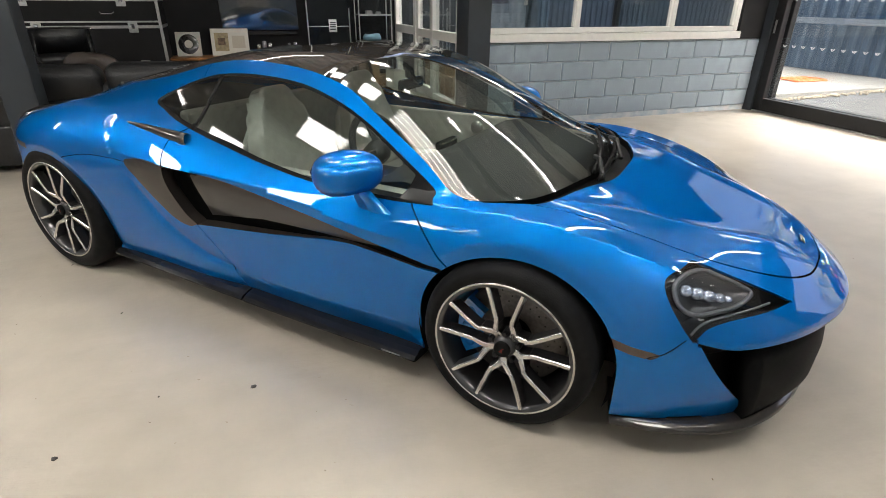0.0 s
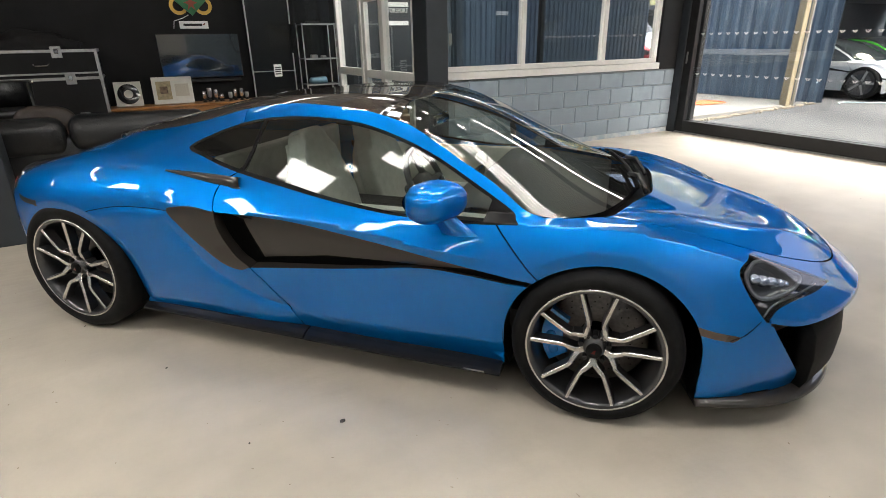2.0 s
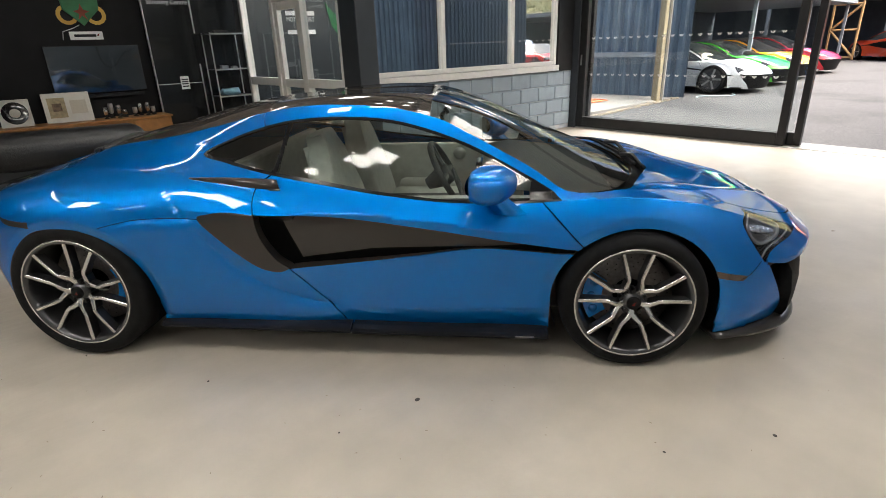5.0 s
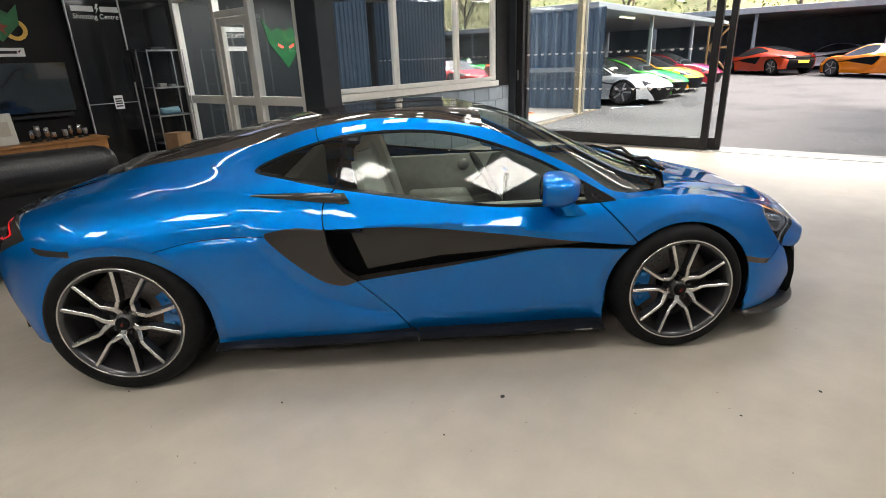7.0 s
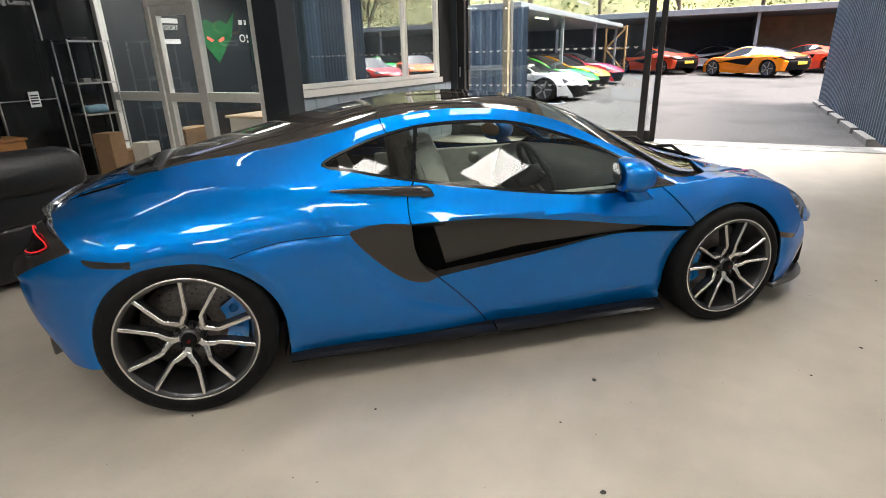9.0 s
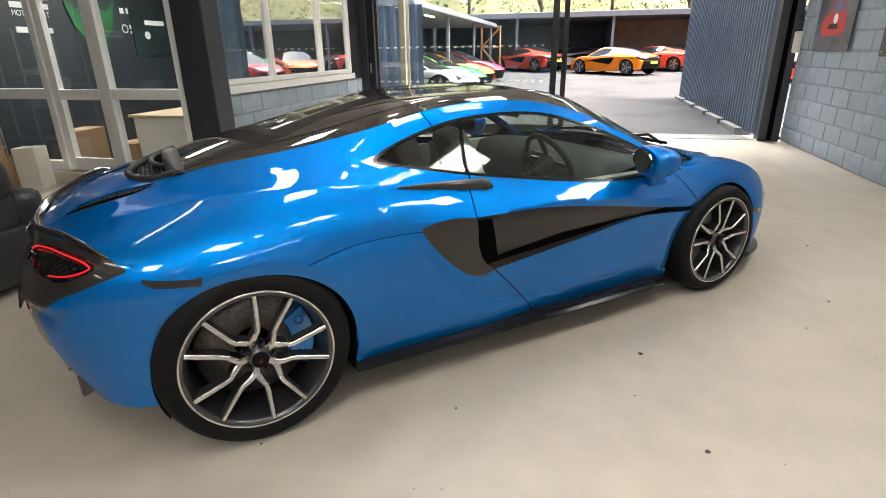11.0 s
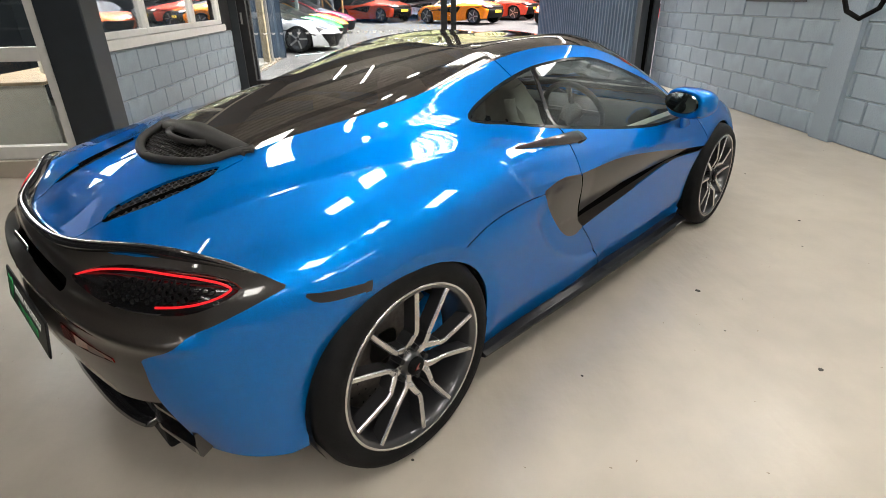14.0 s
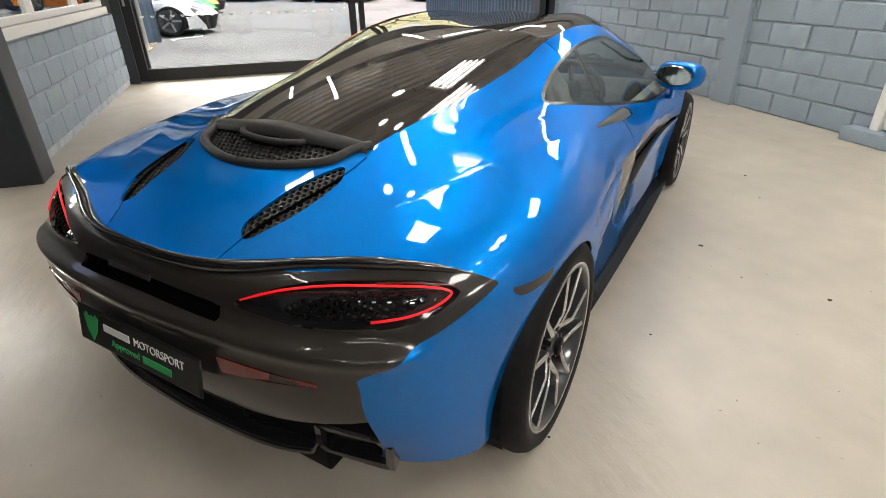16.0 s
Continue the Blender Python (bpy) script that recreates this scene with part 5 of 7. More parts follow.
SIDE, PLAN = (0, 2), (0, 1)
DLO = curve2([(-.725, .972), (-.58, 1.04), (-.41, 1.092), (-.25, 1.122), (-.03, 1.133), (.19, 1.118), (.38, 1.075), (.61, .995), (.82, .893), (1.015, .782), (1.015, .782), (.78, .772), (.5, .778), (.22, .808), (-.05, .848), (-.31, .89), (-.57, .938)])
EAR = curve2([(-.645, .725), (-.60, .748), (-.50, .757), (-.38, .742), (-.38, .742), (-.365, .62), (-.32, .52), (-.255, .465), (-.255, .465), (-.32, .447), (-.42, .482), (-.55, .60)])
CAVITY = curve2([(-.38, .742), (-.38, .742), (0, .728), (.40, .675), (.75, .618), (1.08, .575), (1.08, .575), (1.08, .552), (1.08, .552), (.80, .572), (.62, .574), (.35, .533), (0, .492), (-.255, .465), (-.255, .465), (-.32, .52), (-.365, .62)])
PILLAR_TRIM = curve2([(.86, .78), (.86, .78), (.90, .89), (.90, .89), (1.05, .80), (1.05, .80), (1.02, .76), (1.02, .76)])
LAMP = curve2([(1.803, .655), (1.813, .677), (1.845, .680), (1.90, .662), (1.965, .638), (2.046, .607), (2.131, .571), (2.182, .545), (2.182, .545), (2.125, .545), (2.041, .549), (1.985, .541), (1.945, .520), (1.927, .487), (1.912, .490), (1.868, .547), (1.828, .605)])
MOUTH = curve2([(1.938, .478), (1.938, .478), (2.04, .455), (2.18, .452), (2.33, .448), (2.5, .44), (2.5, .44), (2.5, .02), (2.5, .02), (2.13, .02), (2.13, .02), (2.102, .212), (2.102, .212)])
TAIL = curve2([(-1.685, .762), (-1.685, .762), (-1.745, .806), (-1.80, .818), (-1.852, .814), (-1.909, .803), (-1.967, .787), (-2.02, .776), (-2.3, .78), (-2.3, .78), (-2.3, .1), (-2.3, .1), (-1.86, .1), (-1.86, .1), (-1.905, .26), (-1.975, .47), (-1.988, .60), (-1.988, .60), (-1.93, .652), (-1.80, .716)])
REAR_TRIM = curve2([(-1.665, .737), (-1.665, .737), (-1.60, .725), (-1.48, .715), (-1.48, .715), (-1.485, .69), (-1.485, .69), (-1.62, .70)])
FRONT_TRIM = curve2([(1.66, .475), (1.66, .475), (1.84, .434), (1.84, .434), (1.82, .412), (1.82, .412), (1.70, .435), (1.70, .435)])
HOOD = curve2([(2.29, -.2), (2.29, 0), (2.279, .108), (2.233, .292), (2.118, .431), (1.902, .547), (1.627, .624), (1.435, .65), (1.315, .665), (1.315, .665), (1.394, .514), (1.50, .246), (1.515, 0), (1.515, -.2)])
CANOPY = curve2([(1.46, -.2), (1.46, 0), (1.445, .17), (1.375, .46), (1.238, .685), (1.127, .76), (1.127, .76), (.915, .694), (.737, .648), (.602, .604), (.455, .556), (.253, .535), (.027, .531), (-.197, .512), (-.462, .493), (-.635, .486), (-.913, .448), (-1.183, .408), (-1.444, .35), (-1.444, .35), (-1.455, .2), (-1.46, 0), (-1.46, -.2)])
COWL = curve2([(1.515, -.2), (1.515, 0), (1.50, .246), (1.394, .514), (1.315, .665), (1.133, .778), (1.09, .76), (1.0, .5), (1.0, -.2)])
REAR = (1, 2)
TAIL_LAMP = curve2([(.335, .719), (.391, .752), (.474, .782), (.569, .798), (.666, .803), (.758, .799), (.81, .783), (.824, .768), (.809, .745), (.777, .726), (.731, .713), (.668, .706), (.57, .700), (.455, .703)])
SCOOP = curve2([(-1.455, -.2), (-1.455, 0), (-1.452, .20), (-1.446, .345), (-1.446, .345), (-1.50, .305), (-1.57, .268), (-1.625, .17), (-1.655, .06), (-1.662, 0), (-1.655, -.2)])
DECK_VENT = curve2([(-1.566, .328), (-1.594, .350), (-1.648, .360), (-1.779, .341), (-1.868, .296), (-1.896, .270), (-1.890, .245), (-1.864, .229), (-1.824, .234), (-1.699, .254), (-1.592, .303)])
ARCH = {"front": (1.345, .325, .375, .345), "rear": (-1.318, .335, .372, .352)}


def arch_field(which):
    cx, cz, rx, rz = ARCH[which]

    def f(v):
        e = np.sqrt(((v[:, 0] - cx) / rx) ** 2 + (np.maximum(v[:, 2] - cz, 0) / rz) ** 2) - 1
        return np.where(v[:, 1] > 0.45, e * rz, 1.0)
    return f


def region(poly, plane=SIDE, gate=None, grow=0.0):
    def f(v):
        d = distance_to(v[:, plane], poly) - grow
        return np.maximum(d, gate(v)) if gate else d
    return f


OUTER = lambda v: 0.30 - v[:, 1]
TOPSIDE = lambda v: 0.40 - v[:, 2]


# bounds of the intake recess's rear and lower bands, blackened for shade
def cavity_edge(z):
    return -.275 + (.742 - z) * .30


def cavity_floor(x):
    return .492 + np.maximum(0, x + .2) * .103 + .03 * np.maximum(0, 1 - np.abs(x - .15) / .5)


FIELDS = {
    "arch_front": arch_field("front"), "arch_rear": arch_field("rear"),
    "dlo": region(DLO, SIDE, OUTER), "dlo_in": region(DLO, SIDE, OUTER, -0.010),
    "ear": region(EAR, SIDE, OUTER), "cavity": region(CAVITY, SIDE, OUTER),
    "lamp": region(LAMP, SIDE, OUTER), "mouth": region(MOUTH), "tail": region(TAIL),
    "rear_trim": region(REAR_TRIM, SIDE, OUTER), "front_trim": region(FRONT_TRIM, SIDE, OUTER),
    "hood": region(HOOD, PLAN, TOPSIDE), "canopy": region(CANOPY, PLAN, TOPSIDE), "cowl": region(COWL, PLAN, TOPSIDE),
    "tail_low": lambda v: np.where(v[:, 0] < -1.7, v[:, 2] - (.325 + .24 * np.maximum(0, v[:, 1] - .10)), 1.0),
    "tail_slot": region(curve2([(-.2, .678), (-.2, .678), (0, .678), (.30, .672), (.30, .672), (.285, .708), (.285, .708), (0, .722), (-.2, .722), (-.2, .722)]), REAR, lambda v: v[:, 0] + 1.8),
    "tail_lamp": region(TAIL_LAMP, REAR, lambda v: v[:, 0] + 1.7),
    "scoop": region(SCOOP, PLAN, lambda v: .84 - v[:, 2]), "deck_vent": region(DECK_VENT, PLAN, lambda v: .78 - v[:, 2]),
    "cavity_left": lambda v: np.where(distance_to(v[:, SIDE], CAVITY) < .02, v[:, 0] - cavity_edge(v[:, 2]), 1.0),
    "cavity_low": lambda v: np.where(distance_to(v[:, SIDE], CAVITY) < .02, v[:, 2] - cavity_floor(v[:, 0]), 1.0),
    "bpillar": lambda v: np.abs(v[:, 0] - (-.33 + (v[:, 2] - .88) * .25)) - 0.009,
    "sail": lambda v: .865 + (v[:, 2] - .78) * .2 - v[:, 0],
    "header": lambda v: np.abs(v[:, 0] - (.40 - .25 * v[:, 1] ** 2)) - 0.012,
    "hatch_bar": lambda v: np.abs(v[:, 0] - (-.43 + .10 * v[:, 1] ** 2)) - 0.006,
}


def signed_line(q, line):
    """Distance to an open polyline with the sign of its side, and whether the foot lies within its ends."""
    best, sign, within = np.full(len(q), 1e9), np.ones(len(q)), np.zeros(len(q), bool)
    last = len(line) - 2
    for i, (s, e) in enumerate(zip(line[:-1], line[1:])):
        d = e - s
        w = q - s
        t = (w @ d) / max(1e-12, d @ d)
        c = np.clip(t, 0, 1)
        dist = np.linalg.norm(w - c[:, None] * d, axis=1)
        closer = dist < best
        best = np.where(closer, dist, best)
        sign = np.where(closer, np.sign(d[0] * w[:, 1] - d[1] * w[:, 0] + 1e-12), sign)
        ok = ~((i == 0) & (t < 0)) & ~((i == last) & (t > 1))
        within = np.where(closer, ok, within)
    return best * sign, within


class Seam:
    """A shut line of a given half width along a curve, seen in one plane."""

    def __init__(self, points, plane, half, gate):
        self.line, self.plane, self.half, self.gate = curve2(points, closed=False), plane, half, gate

    def edges(self):
        for s in (-1, 1):
            def f(v, s=s):
                d, _ = signed_line(v[:, self.plane], self.line)
                return np.where((self.gate(v) < 0) & (np.abs(d) < .06), d + s * self.half, 1.0)
            yield f

    def inside(self, v):
        d, ok = signed_line(v[:, self.plane], self.line)
        return (np.abs(d) < self.half) & ok & (self.gate(v) < 0)


SEAMS = {
    "door_front": Seam([(.90, .80), (.965, .735), (1.04, .655), (1.105, .585)], SIDE, .0028, OUTER),
    "door_rear": Seam([(-.33, .895), (-.372, .86), (-.384, .80), (-.38, .742)], SIDE, .0028, OUTER),
    "door_low": Seam([(-.26, .467), (-.14, .345), (-.02, .20), (.0, .1)], SIDE, .0028, OUTER),
    "rail": Seam([(-.40, 1.07), (-.425, 1.13), (-.43, 1.20)], SIDE, .0028, lambda v: np.maximum(.35 - v[:, 1], v[:, 1] - .68)),
    "quarter": Seam([(-.645, .727), (-.80, .733), (-.95, .727), (-1.12, .695)], SIDE, .0018, OUTER),
    "hood_edge": Seam([(2.293, 0), (2.282, .108), (2.236, .294), (2.121, .434), (1.904, .550), (1.628, .627), (1.435, .653), (1.315, .668)], PLAN, .003, TOPSIDE),
    "deck": Seam([(-1.50, .36), (-1.60, .35), (-1.78, .30), (-1.98, .225), (-2.02, .21)], PLAN, .0025, lambda v: .76 - v[:, 2]),
    "bumper": Seam([(1.90, .49), (1.85, .44), (1.80, .42)], SIDE, .002, OUTER),
}


def classify(sk):
    for f in FIELDS.values():
        sk.cut(f)
    for seam in SEAMS.values():
        for f in seam.edges():
            sk.cut(f)
    c = sk.centres()
    val = {k: f(c) for k, f in FIELDS.items()}
    gap = np.any([q.inside(c) for q in SEAMS.values()], axis=0)
    x, w, z = c.T
    lab = np.full(len(c), "quarter", dtype=object)
    front_line = x - (.90 + (.80 - z) * .95)
    rear_top = x - (-.375 - 0.03 * (z - .8))
    rear_low = x - (-.26 + (.467 - z) * .92)
    is_door = (front_line < 0) & np.where(z > .60, rear_top > 0, rear_low > 0) & (w > .5)
    lab[is_door] = "door"
    lab[(front_line >= 0) & (x > .85)] = "fender"
    lab[(x > 1.72) & (z < .43 + np.maximum(0, x - 1.86) * .55)] = "bumper"
    lab[(x > 2.0) & (z < .62)] = "bumper"
    lab[(x < -1.5) & (val["hood"] > 0) & (w < .352 + (x + 1.6) * .34) & (z > .76)] = "cover"
    lab[is_door & (z > .80) & (val["dlo"] > 0) & (x > -.42)] = "rail"
    lab[(z > .86) & (val["dlo"] > 0) & (x > -.43) & (x < 1.0) & (val["canopy"] > 0)] = "rail"
    lab[(val["hood"] < 0) & (x > .9)] = "bonnet"
    lab[(val["cowl"] < 0) & (x > .98) & (w < .76)] = "cowl"
    can = val["canopy"] < 0
    lab[can & (x > .40)] = "windscreen"
    lab[can & (x <= .40) & (x > -.43)] = "roof"
    lab[can & (x <= -.43)] = "hatch"
    lab[can & (val["header"] < 0)] = "band"
    lab[can & (val["hatch_bar"] < 0)] = "band"
    d = val["dlo"] < 0
    lab[d] = "window_trim"
    di = (val["dlo_in"] < 0) & (val["bpillar"] > 0)
    lab[di & (x < -.30)] = "quarter_glass"
    lab[di & (x >= -.30)] = "door_glass"
    lab[d & (val["sail"] < 0)] = "window_trim"
    lab[val["rear_trim"] < 0] = "rear_trim"
    lab[val["front_trim"] < 0] = "front_trim"
    lab[val["tail"] < 0] = "tail"
    lab[(val["tail"] < 0) & (val["tail_low"] < 0)] = "tail_void"
    lab[(val["tail"] < 0) & (val["tail_slot"] < 0)] = "tail_slot"
    lab[(val["tail"] < 0) & (val["tail_lamp"] < 0)] = "tail_lamp"
    lab[val["scoop"] < 0] = "scoop"
    lab[val["deck_vent"] < 0] = "deck_vent"
    lab[val["lamp"] < 0] = "lamp"
    lab[val["mouth"] < 0] = "mouth"
    lab[gap & (val["tail"] > 0) & (val["mouth"] > 0) & (val["dlo"] > 0) & (val["canopy"] > 0)] = "gap"
    lab[val["cavity"] < 0] = "cavity"
    lab[val["ear"] < 0] = "ear"
    lab[(val["arch_front"] < 0) | (val["arch_rear"] < 0)] = "none"
    lab[(val["ear"] > 0) & (z < .155) & (x < 2.0) & (x > -1.6)] = "none"
    return lab


def panel(name, sk, keep, mat, parent, sides="both", rim=0.008, sink=None, label="", wall=True, mats=None, pick=None, calm=""):
    """Lifts the faces in keep out of the skin as one mesh. sides: right, left or both. sink: depth by which the floor lies below the skin."""
    used = sorted({k for f in keep for k in f})
    idx = {k: i for i, k in enumerate(used)}
    p, n = sk.v[used], sk.n[used]
    if calm:
        x, w, z = p.T
        one = np.ones(len(x))
        even = np.stack([one, x, x * x, w * w, x * w * w], 1)
        odd = np.stack([w, x * w, w ** 3], 1)
        if calm == "side":
            tilt = np.radians(36.6 + 20 * (z - 1.0))
            n = np.stack([.05 * x, np.cos(tilt), np.sin(tilt)], 1)
        else:
            n = np.stack([f @ np.linalg.lstsq(f, n[:, k], rcond=None)[0] for k, f in ((0, even), (1, odd), (2, even))], 1)
        n /= np.linalg.norm(n, axis=1)[:, None]
    depth = sink(p) if sink else np.zeros(len(p))
    q = p - n * depth[:, None]
    faces = [tuple(idx[k] for k in f) for f in keep]
    edges = {}
    for f in faces:
        for a, b in zip(f, f[1:] + f[:1]):
            edges.setdefault((min(a, b), max(a, b)), []).append((a, b))
    rimmed = [e[0] for e in edges.values() if len(e) == 1]
    rimmed = [(a, b) for a, b in rimmed if not (p[a][1] < 1e-4 and p[b][1] < 1e-4)]
    verts, norms, polys, slots = [], [], [], []
    for side in ((-1, 1) if sides == "both" else (-1,) if sides == "right" else (1,)):
        base = len(verts)
        flip = np.array((1, side, 1))
        verts += (q * flip).tolist()
        norms += (n * flip).tolist()
        for f in faces:
            g = tuple(base + k for k in (f if side > 0 else f[::-1]))
            polys.append(g)
            slots.append(pick(p[list(f)].mean(0)) if pick else 0)
        if wall:
            for a, b in rimmed:
                if sink:
                    quad = [p[a], p[b], q[b], q[a]]
                else:
                    quad = [q[a], q[b], q[b] - n[b] * rim, q[a] - n[a] * rim]
                k = len(verts)
                nn = np.cross(quad[1] - quad[0], n[a])
                nn = nn / max(1e-9, np.linalg.norm(nn))
                verts += [(v * flip).tolist() for v in quad]
                norms += [(nn * flip).tolist()] * 4
                polys.append((k, k + 1, k + 2, k + 3) if side < 0 else (k + 3, k + 2, k + 1, k))
                slots.append(0)
    me = bpy.data.meshes.new(name)
    me.from_pydata(verts, [], polys)
    for m in mats or [mat]:
        me.materials.append(m)
    me.polygons.foreach_set("material_index", slots)
    me.shade_smooth()
    if sink is None:
        # keep one orientation: outwards
        me.normals_split_custom_set_from_vertices([Vector(v).normalized() for v in norms])
    else:
        me.set_sharp_from_angle(angle=radians(40))
    me.update()
    ob = new(name, me)
    ob.parent = parent
    return tagged(ob, label)


coupe = thing("sports_car", "metallic blue mid-engined coupe with black roof on the showroom floor", "car")
SKIN = Skin(body_grid())
SMOOTH = len(SKIN.v)
LAB = classify(SKIN)


def faces_of(*names):
    return [f for f, l in zip(SKIN.faces, LAB) if l in names]


def pair(name, key, mat, label="", **kw):
    made = []
    for side in ("right", "left"):
        made.append(panel(name, SKIN, faces_of(key), mat, coupe, side, label=label, **kw))
    return made


door_panels = pair("door", "door", BLUE, "blue dihedral door skin")
pair("rear_quarter", "quarter", BLUE)
pair("front_wing", "fender", BLUE)
panel("front_bumper", SKIN, faces_of("bumper"), BLUE, coupe)
pair("roof_rail", "rail", BLUE)
bonnet = panel("bonnet", SKIN, faces_of("bonnet"), BLUE, coupe)
panel("engine_cover", SKIN, faces_of("cover"), BLUE, coupe)
panel("shut_line", SKIN, faces_of("gap"), DEEP, coupe, sink=lambda p: np.full(len(p), .007), label="narrow dark gap between the panels")
panel("windscreen", SKIN, faces_of("windscreen"), CAR_GLASS, coupe, rim=.005, calm="top")
panel("roof_panel", SKIN, faces_of("roof"), ROOF_GLASS, coupe, rim=.005, calm="top", label="dark tinted panoramic glass roof")
panel("rear_hatch", SKIN, faces_of("hatch"), ROOF_GLASS, coupe, rim=.005, calm="top", label="dark tinted glass hatch")
panel("roof_band", SKIN, [f for f in faces_of("band") if SKIN.v[f[0], 0] > 0], GLOSS_BLACK, coupe)
panel("roof_band", SKIN, [f for f in faces_of("band") if SKIN.v[f[0], 0] <= 0], GLOSS_BLACK, coupe)
panel("cowl", SKIN, faces_of("cowl"), PLASTIC, coupe, sink=lambda p: np.full(len(p), .03), label="black scuttle below the windscreen")
pair("window_trim", "window_trim", SKIRT, "black window surround")
pair("quarter_window", "quarter_glass", DARK_TINT, rim=.004, calm="side")
pair("door_window", "door_glass", CAR_GLASS, rim=.004, calm="side")
pair("intake_trim", "ear", CARBON, "dark graphite intake surround")
pair("rear_side_trim", "rear_trim", CARBON)
pair("side_reflector", "front_trim", AMBER)


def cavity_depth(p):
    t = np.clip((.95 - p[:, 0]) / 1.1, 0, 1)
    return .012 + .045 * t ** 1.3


# slot 1 blackens the shallow floor where the intake falls into shade
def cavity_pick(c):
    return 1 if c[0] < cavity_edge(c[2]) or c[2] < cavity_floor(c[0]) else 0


pair("door_recess", "cavity", CARBON, "dark door intake recess, shade at rear and foot coloured black", sink=cavity_depth, mats=[CARBON, DEEP], pick=cavity_pick)
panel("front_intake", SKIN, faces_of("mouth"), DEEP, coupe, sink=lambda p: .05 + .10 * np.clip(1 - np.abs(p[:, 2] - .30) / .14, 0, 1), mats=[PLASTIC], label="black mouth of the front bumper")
lamp_bowls = pair("headlamp", "lamp", GLOSS_BLACK, "black headlamp with a clear lens", sink=lambda p: np.full(len(p), .055))
for _s, _o in zip(("right", "left"), lamp_bowls):
    _lens = panel("lens", SKIN, faces_of("lamp"), CLEAR, _o, _s, rim=.003)
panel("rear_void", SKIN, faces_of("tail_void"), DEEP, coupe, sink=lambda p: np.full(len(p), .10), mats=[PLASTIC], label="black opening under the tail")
# slot floor coloured near black for the shade inside it
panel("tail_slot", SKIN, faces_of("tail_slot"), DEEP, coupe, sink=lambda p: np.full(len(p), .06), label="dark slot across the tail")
tail_lamps = pair("tail_lamp", "tail_lamp", GLOSS_BLACK, "black tail lamp with a red light strip", sink=lambda p: .012 + .02 * np.clip((p[:, 1] - .3) / .3, 0, 1))
# floors of the engine and deck vents, their shade put into the colour
panel("engine_vent", SKIN, faces_of("scoop"), DEEP, coupe, sink=lambda p: np.full(len(p), .035), label="dark engine vent behind the glass")
pair("deck_vent", "deck_vent", DEEP, "narrow honeycomb deck vent", sink=lambda p: np.full(len(p), .022))
tail_panel = panel("tail_panel", SKIN, faces_of("tail"), CARBON, coupe, label="dark graphite tail panel")


# ---- wheels ----
def wheel(name, x, side, radius, width, rim_r, label, caliper_side, turn=0.0):
    """side: -1 right, 1 left. Built facing -y, then placed."""
    w = part(name, lathe([(rim_r + .004, -.5 * width + .02), (rim_r + .018, -.5 * width + .004), (radius - .035, -.5 * width), (radius - .012, -.5 * width + .018),
                          (radius, -.5 * width + .045), (radius, .5 * width - .045), (radius - .012, .5 * width - .018), (rim_r + .01, .5 * width)], 72, "y"), TYRE, coupe, label, True)
    w.matrix_world = pose(x, side * .815, radius, 0, 0, 0 if side < 0 else 180)
    f = -.5 * width + .012
    bm = lathe([(rim_r + .012, f), (rim_r + .012, f - .006), (rim_r - .004, f - .006), (rim_r - .012, f + .012), (rim_r - .022, f + .04), (rim_r - .03, f + .10), (rim_r - .04, .5 * width)], 72, "y")
    part("rim", bm, GREY_ALLOY, w, "", True)
    part("rim_lip", lathe([(rim_r + .0135, f - .002), (rim_r + .0125, f - .0075), (rim_r + .0065, f - .0075), (rim_r + .003, f - .003)], 72, "y"), SILVER, w, "bright turned lip", True)
    for k in range(5):
        base = -math.pi / 2 + turn + k * math.tau / 5
        for s in (-1, 1):
            body, face = bmesh.new(), bmesh.new()
            rows = []
            arm = curve2(np.array([(.09, .0), (.24, .010), (.31, .055), (.385, .130), (.46, .190), (.935, .358)]) * rim_r, closed=False, per=2)
            for i, (u, v) in enumerate(arm):
                t = i / 10
                nxt, prv = arm[min(10, i + 1)], arm[max(0, i - 1)]
                d = (nxt - prv) / np.linalg.norm(nxt - prv)
                half = rim_r * (.058 - .025 * min(1, t * 1.5))
                y = f + .008 - .012 * t + .024 * (1 - t) ** 2
                ca, sa = math.cos(base), math.sin(base)
                put = lambda a, b: Vector((a * ca - s * b * sa, 0, a * sa + s * b * ca))
                rows.append((put(u, v) + Vector((0, y, 0)), put(-d[1], d[0]) * (1 if s > 0 else 1), half))
            back = .045
            for bm_, off, hw, th in ((body, .004, 1.0, back), (face, 0.0, .80, .004)):
                rings = []
                for c, tan, half in rows:
                    h = half * hw
                    rings.append([bm_.verts.new(c + tan * q + Vector((0, d, 0))) for q, d in ((-h, off + .002), (-h * .8, off), (h * .8, off), (h, off + .002), (h * 1.25, off + th), (-h * 1.25, off + th))])
                for a_, b_ in zip(rings, rings[1:]):
                    for j in range(6):
                        bm_.faces.new((a_[j], a_[(j + 1) % 6], b_[(j + 1) % 6], b_[j]))
                bm_.faces.new(rings[0])
                bm_.faces.new(rings[-1][::-1])
                bmesh.ops.recalc_face_normals(bm_, faces=bm_.faces)
            part("spoke", body, GREY_ALLOY, w)
            part("spoke_face", face, SILVER, w)
    hub = part("hub", lathe([(.001, f + .004), (.034, f + .016), (.038, f + .020), (.044, f + .034), (.060, f + .07)], 36, "y"), GREY_ALLOY, w, "", True)
    part("centre_cap", lathe([(.001, f - .002), (.026, f - .002), (.031, f + .002), (.031, f + .01)], 30, "y"), PLASTIC, w, "dark centre cap", True)
    bm = bmesh.new()
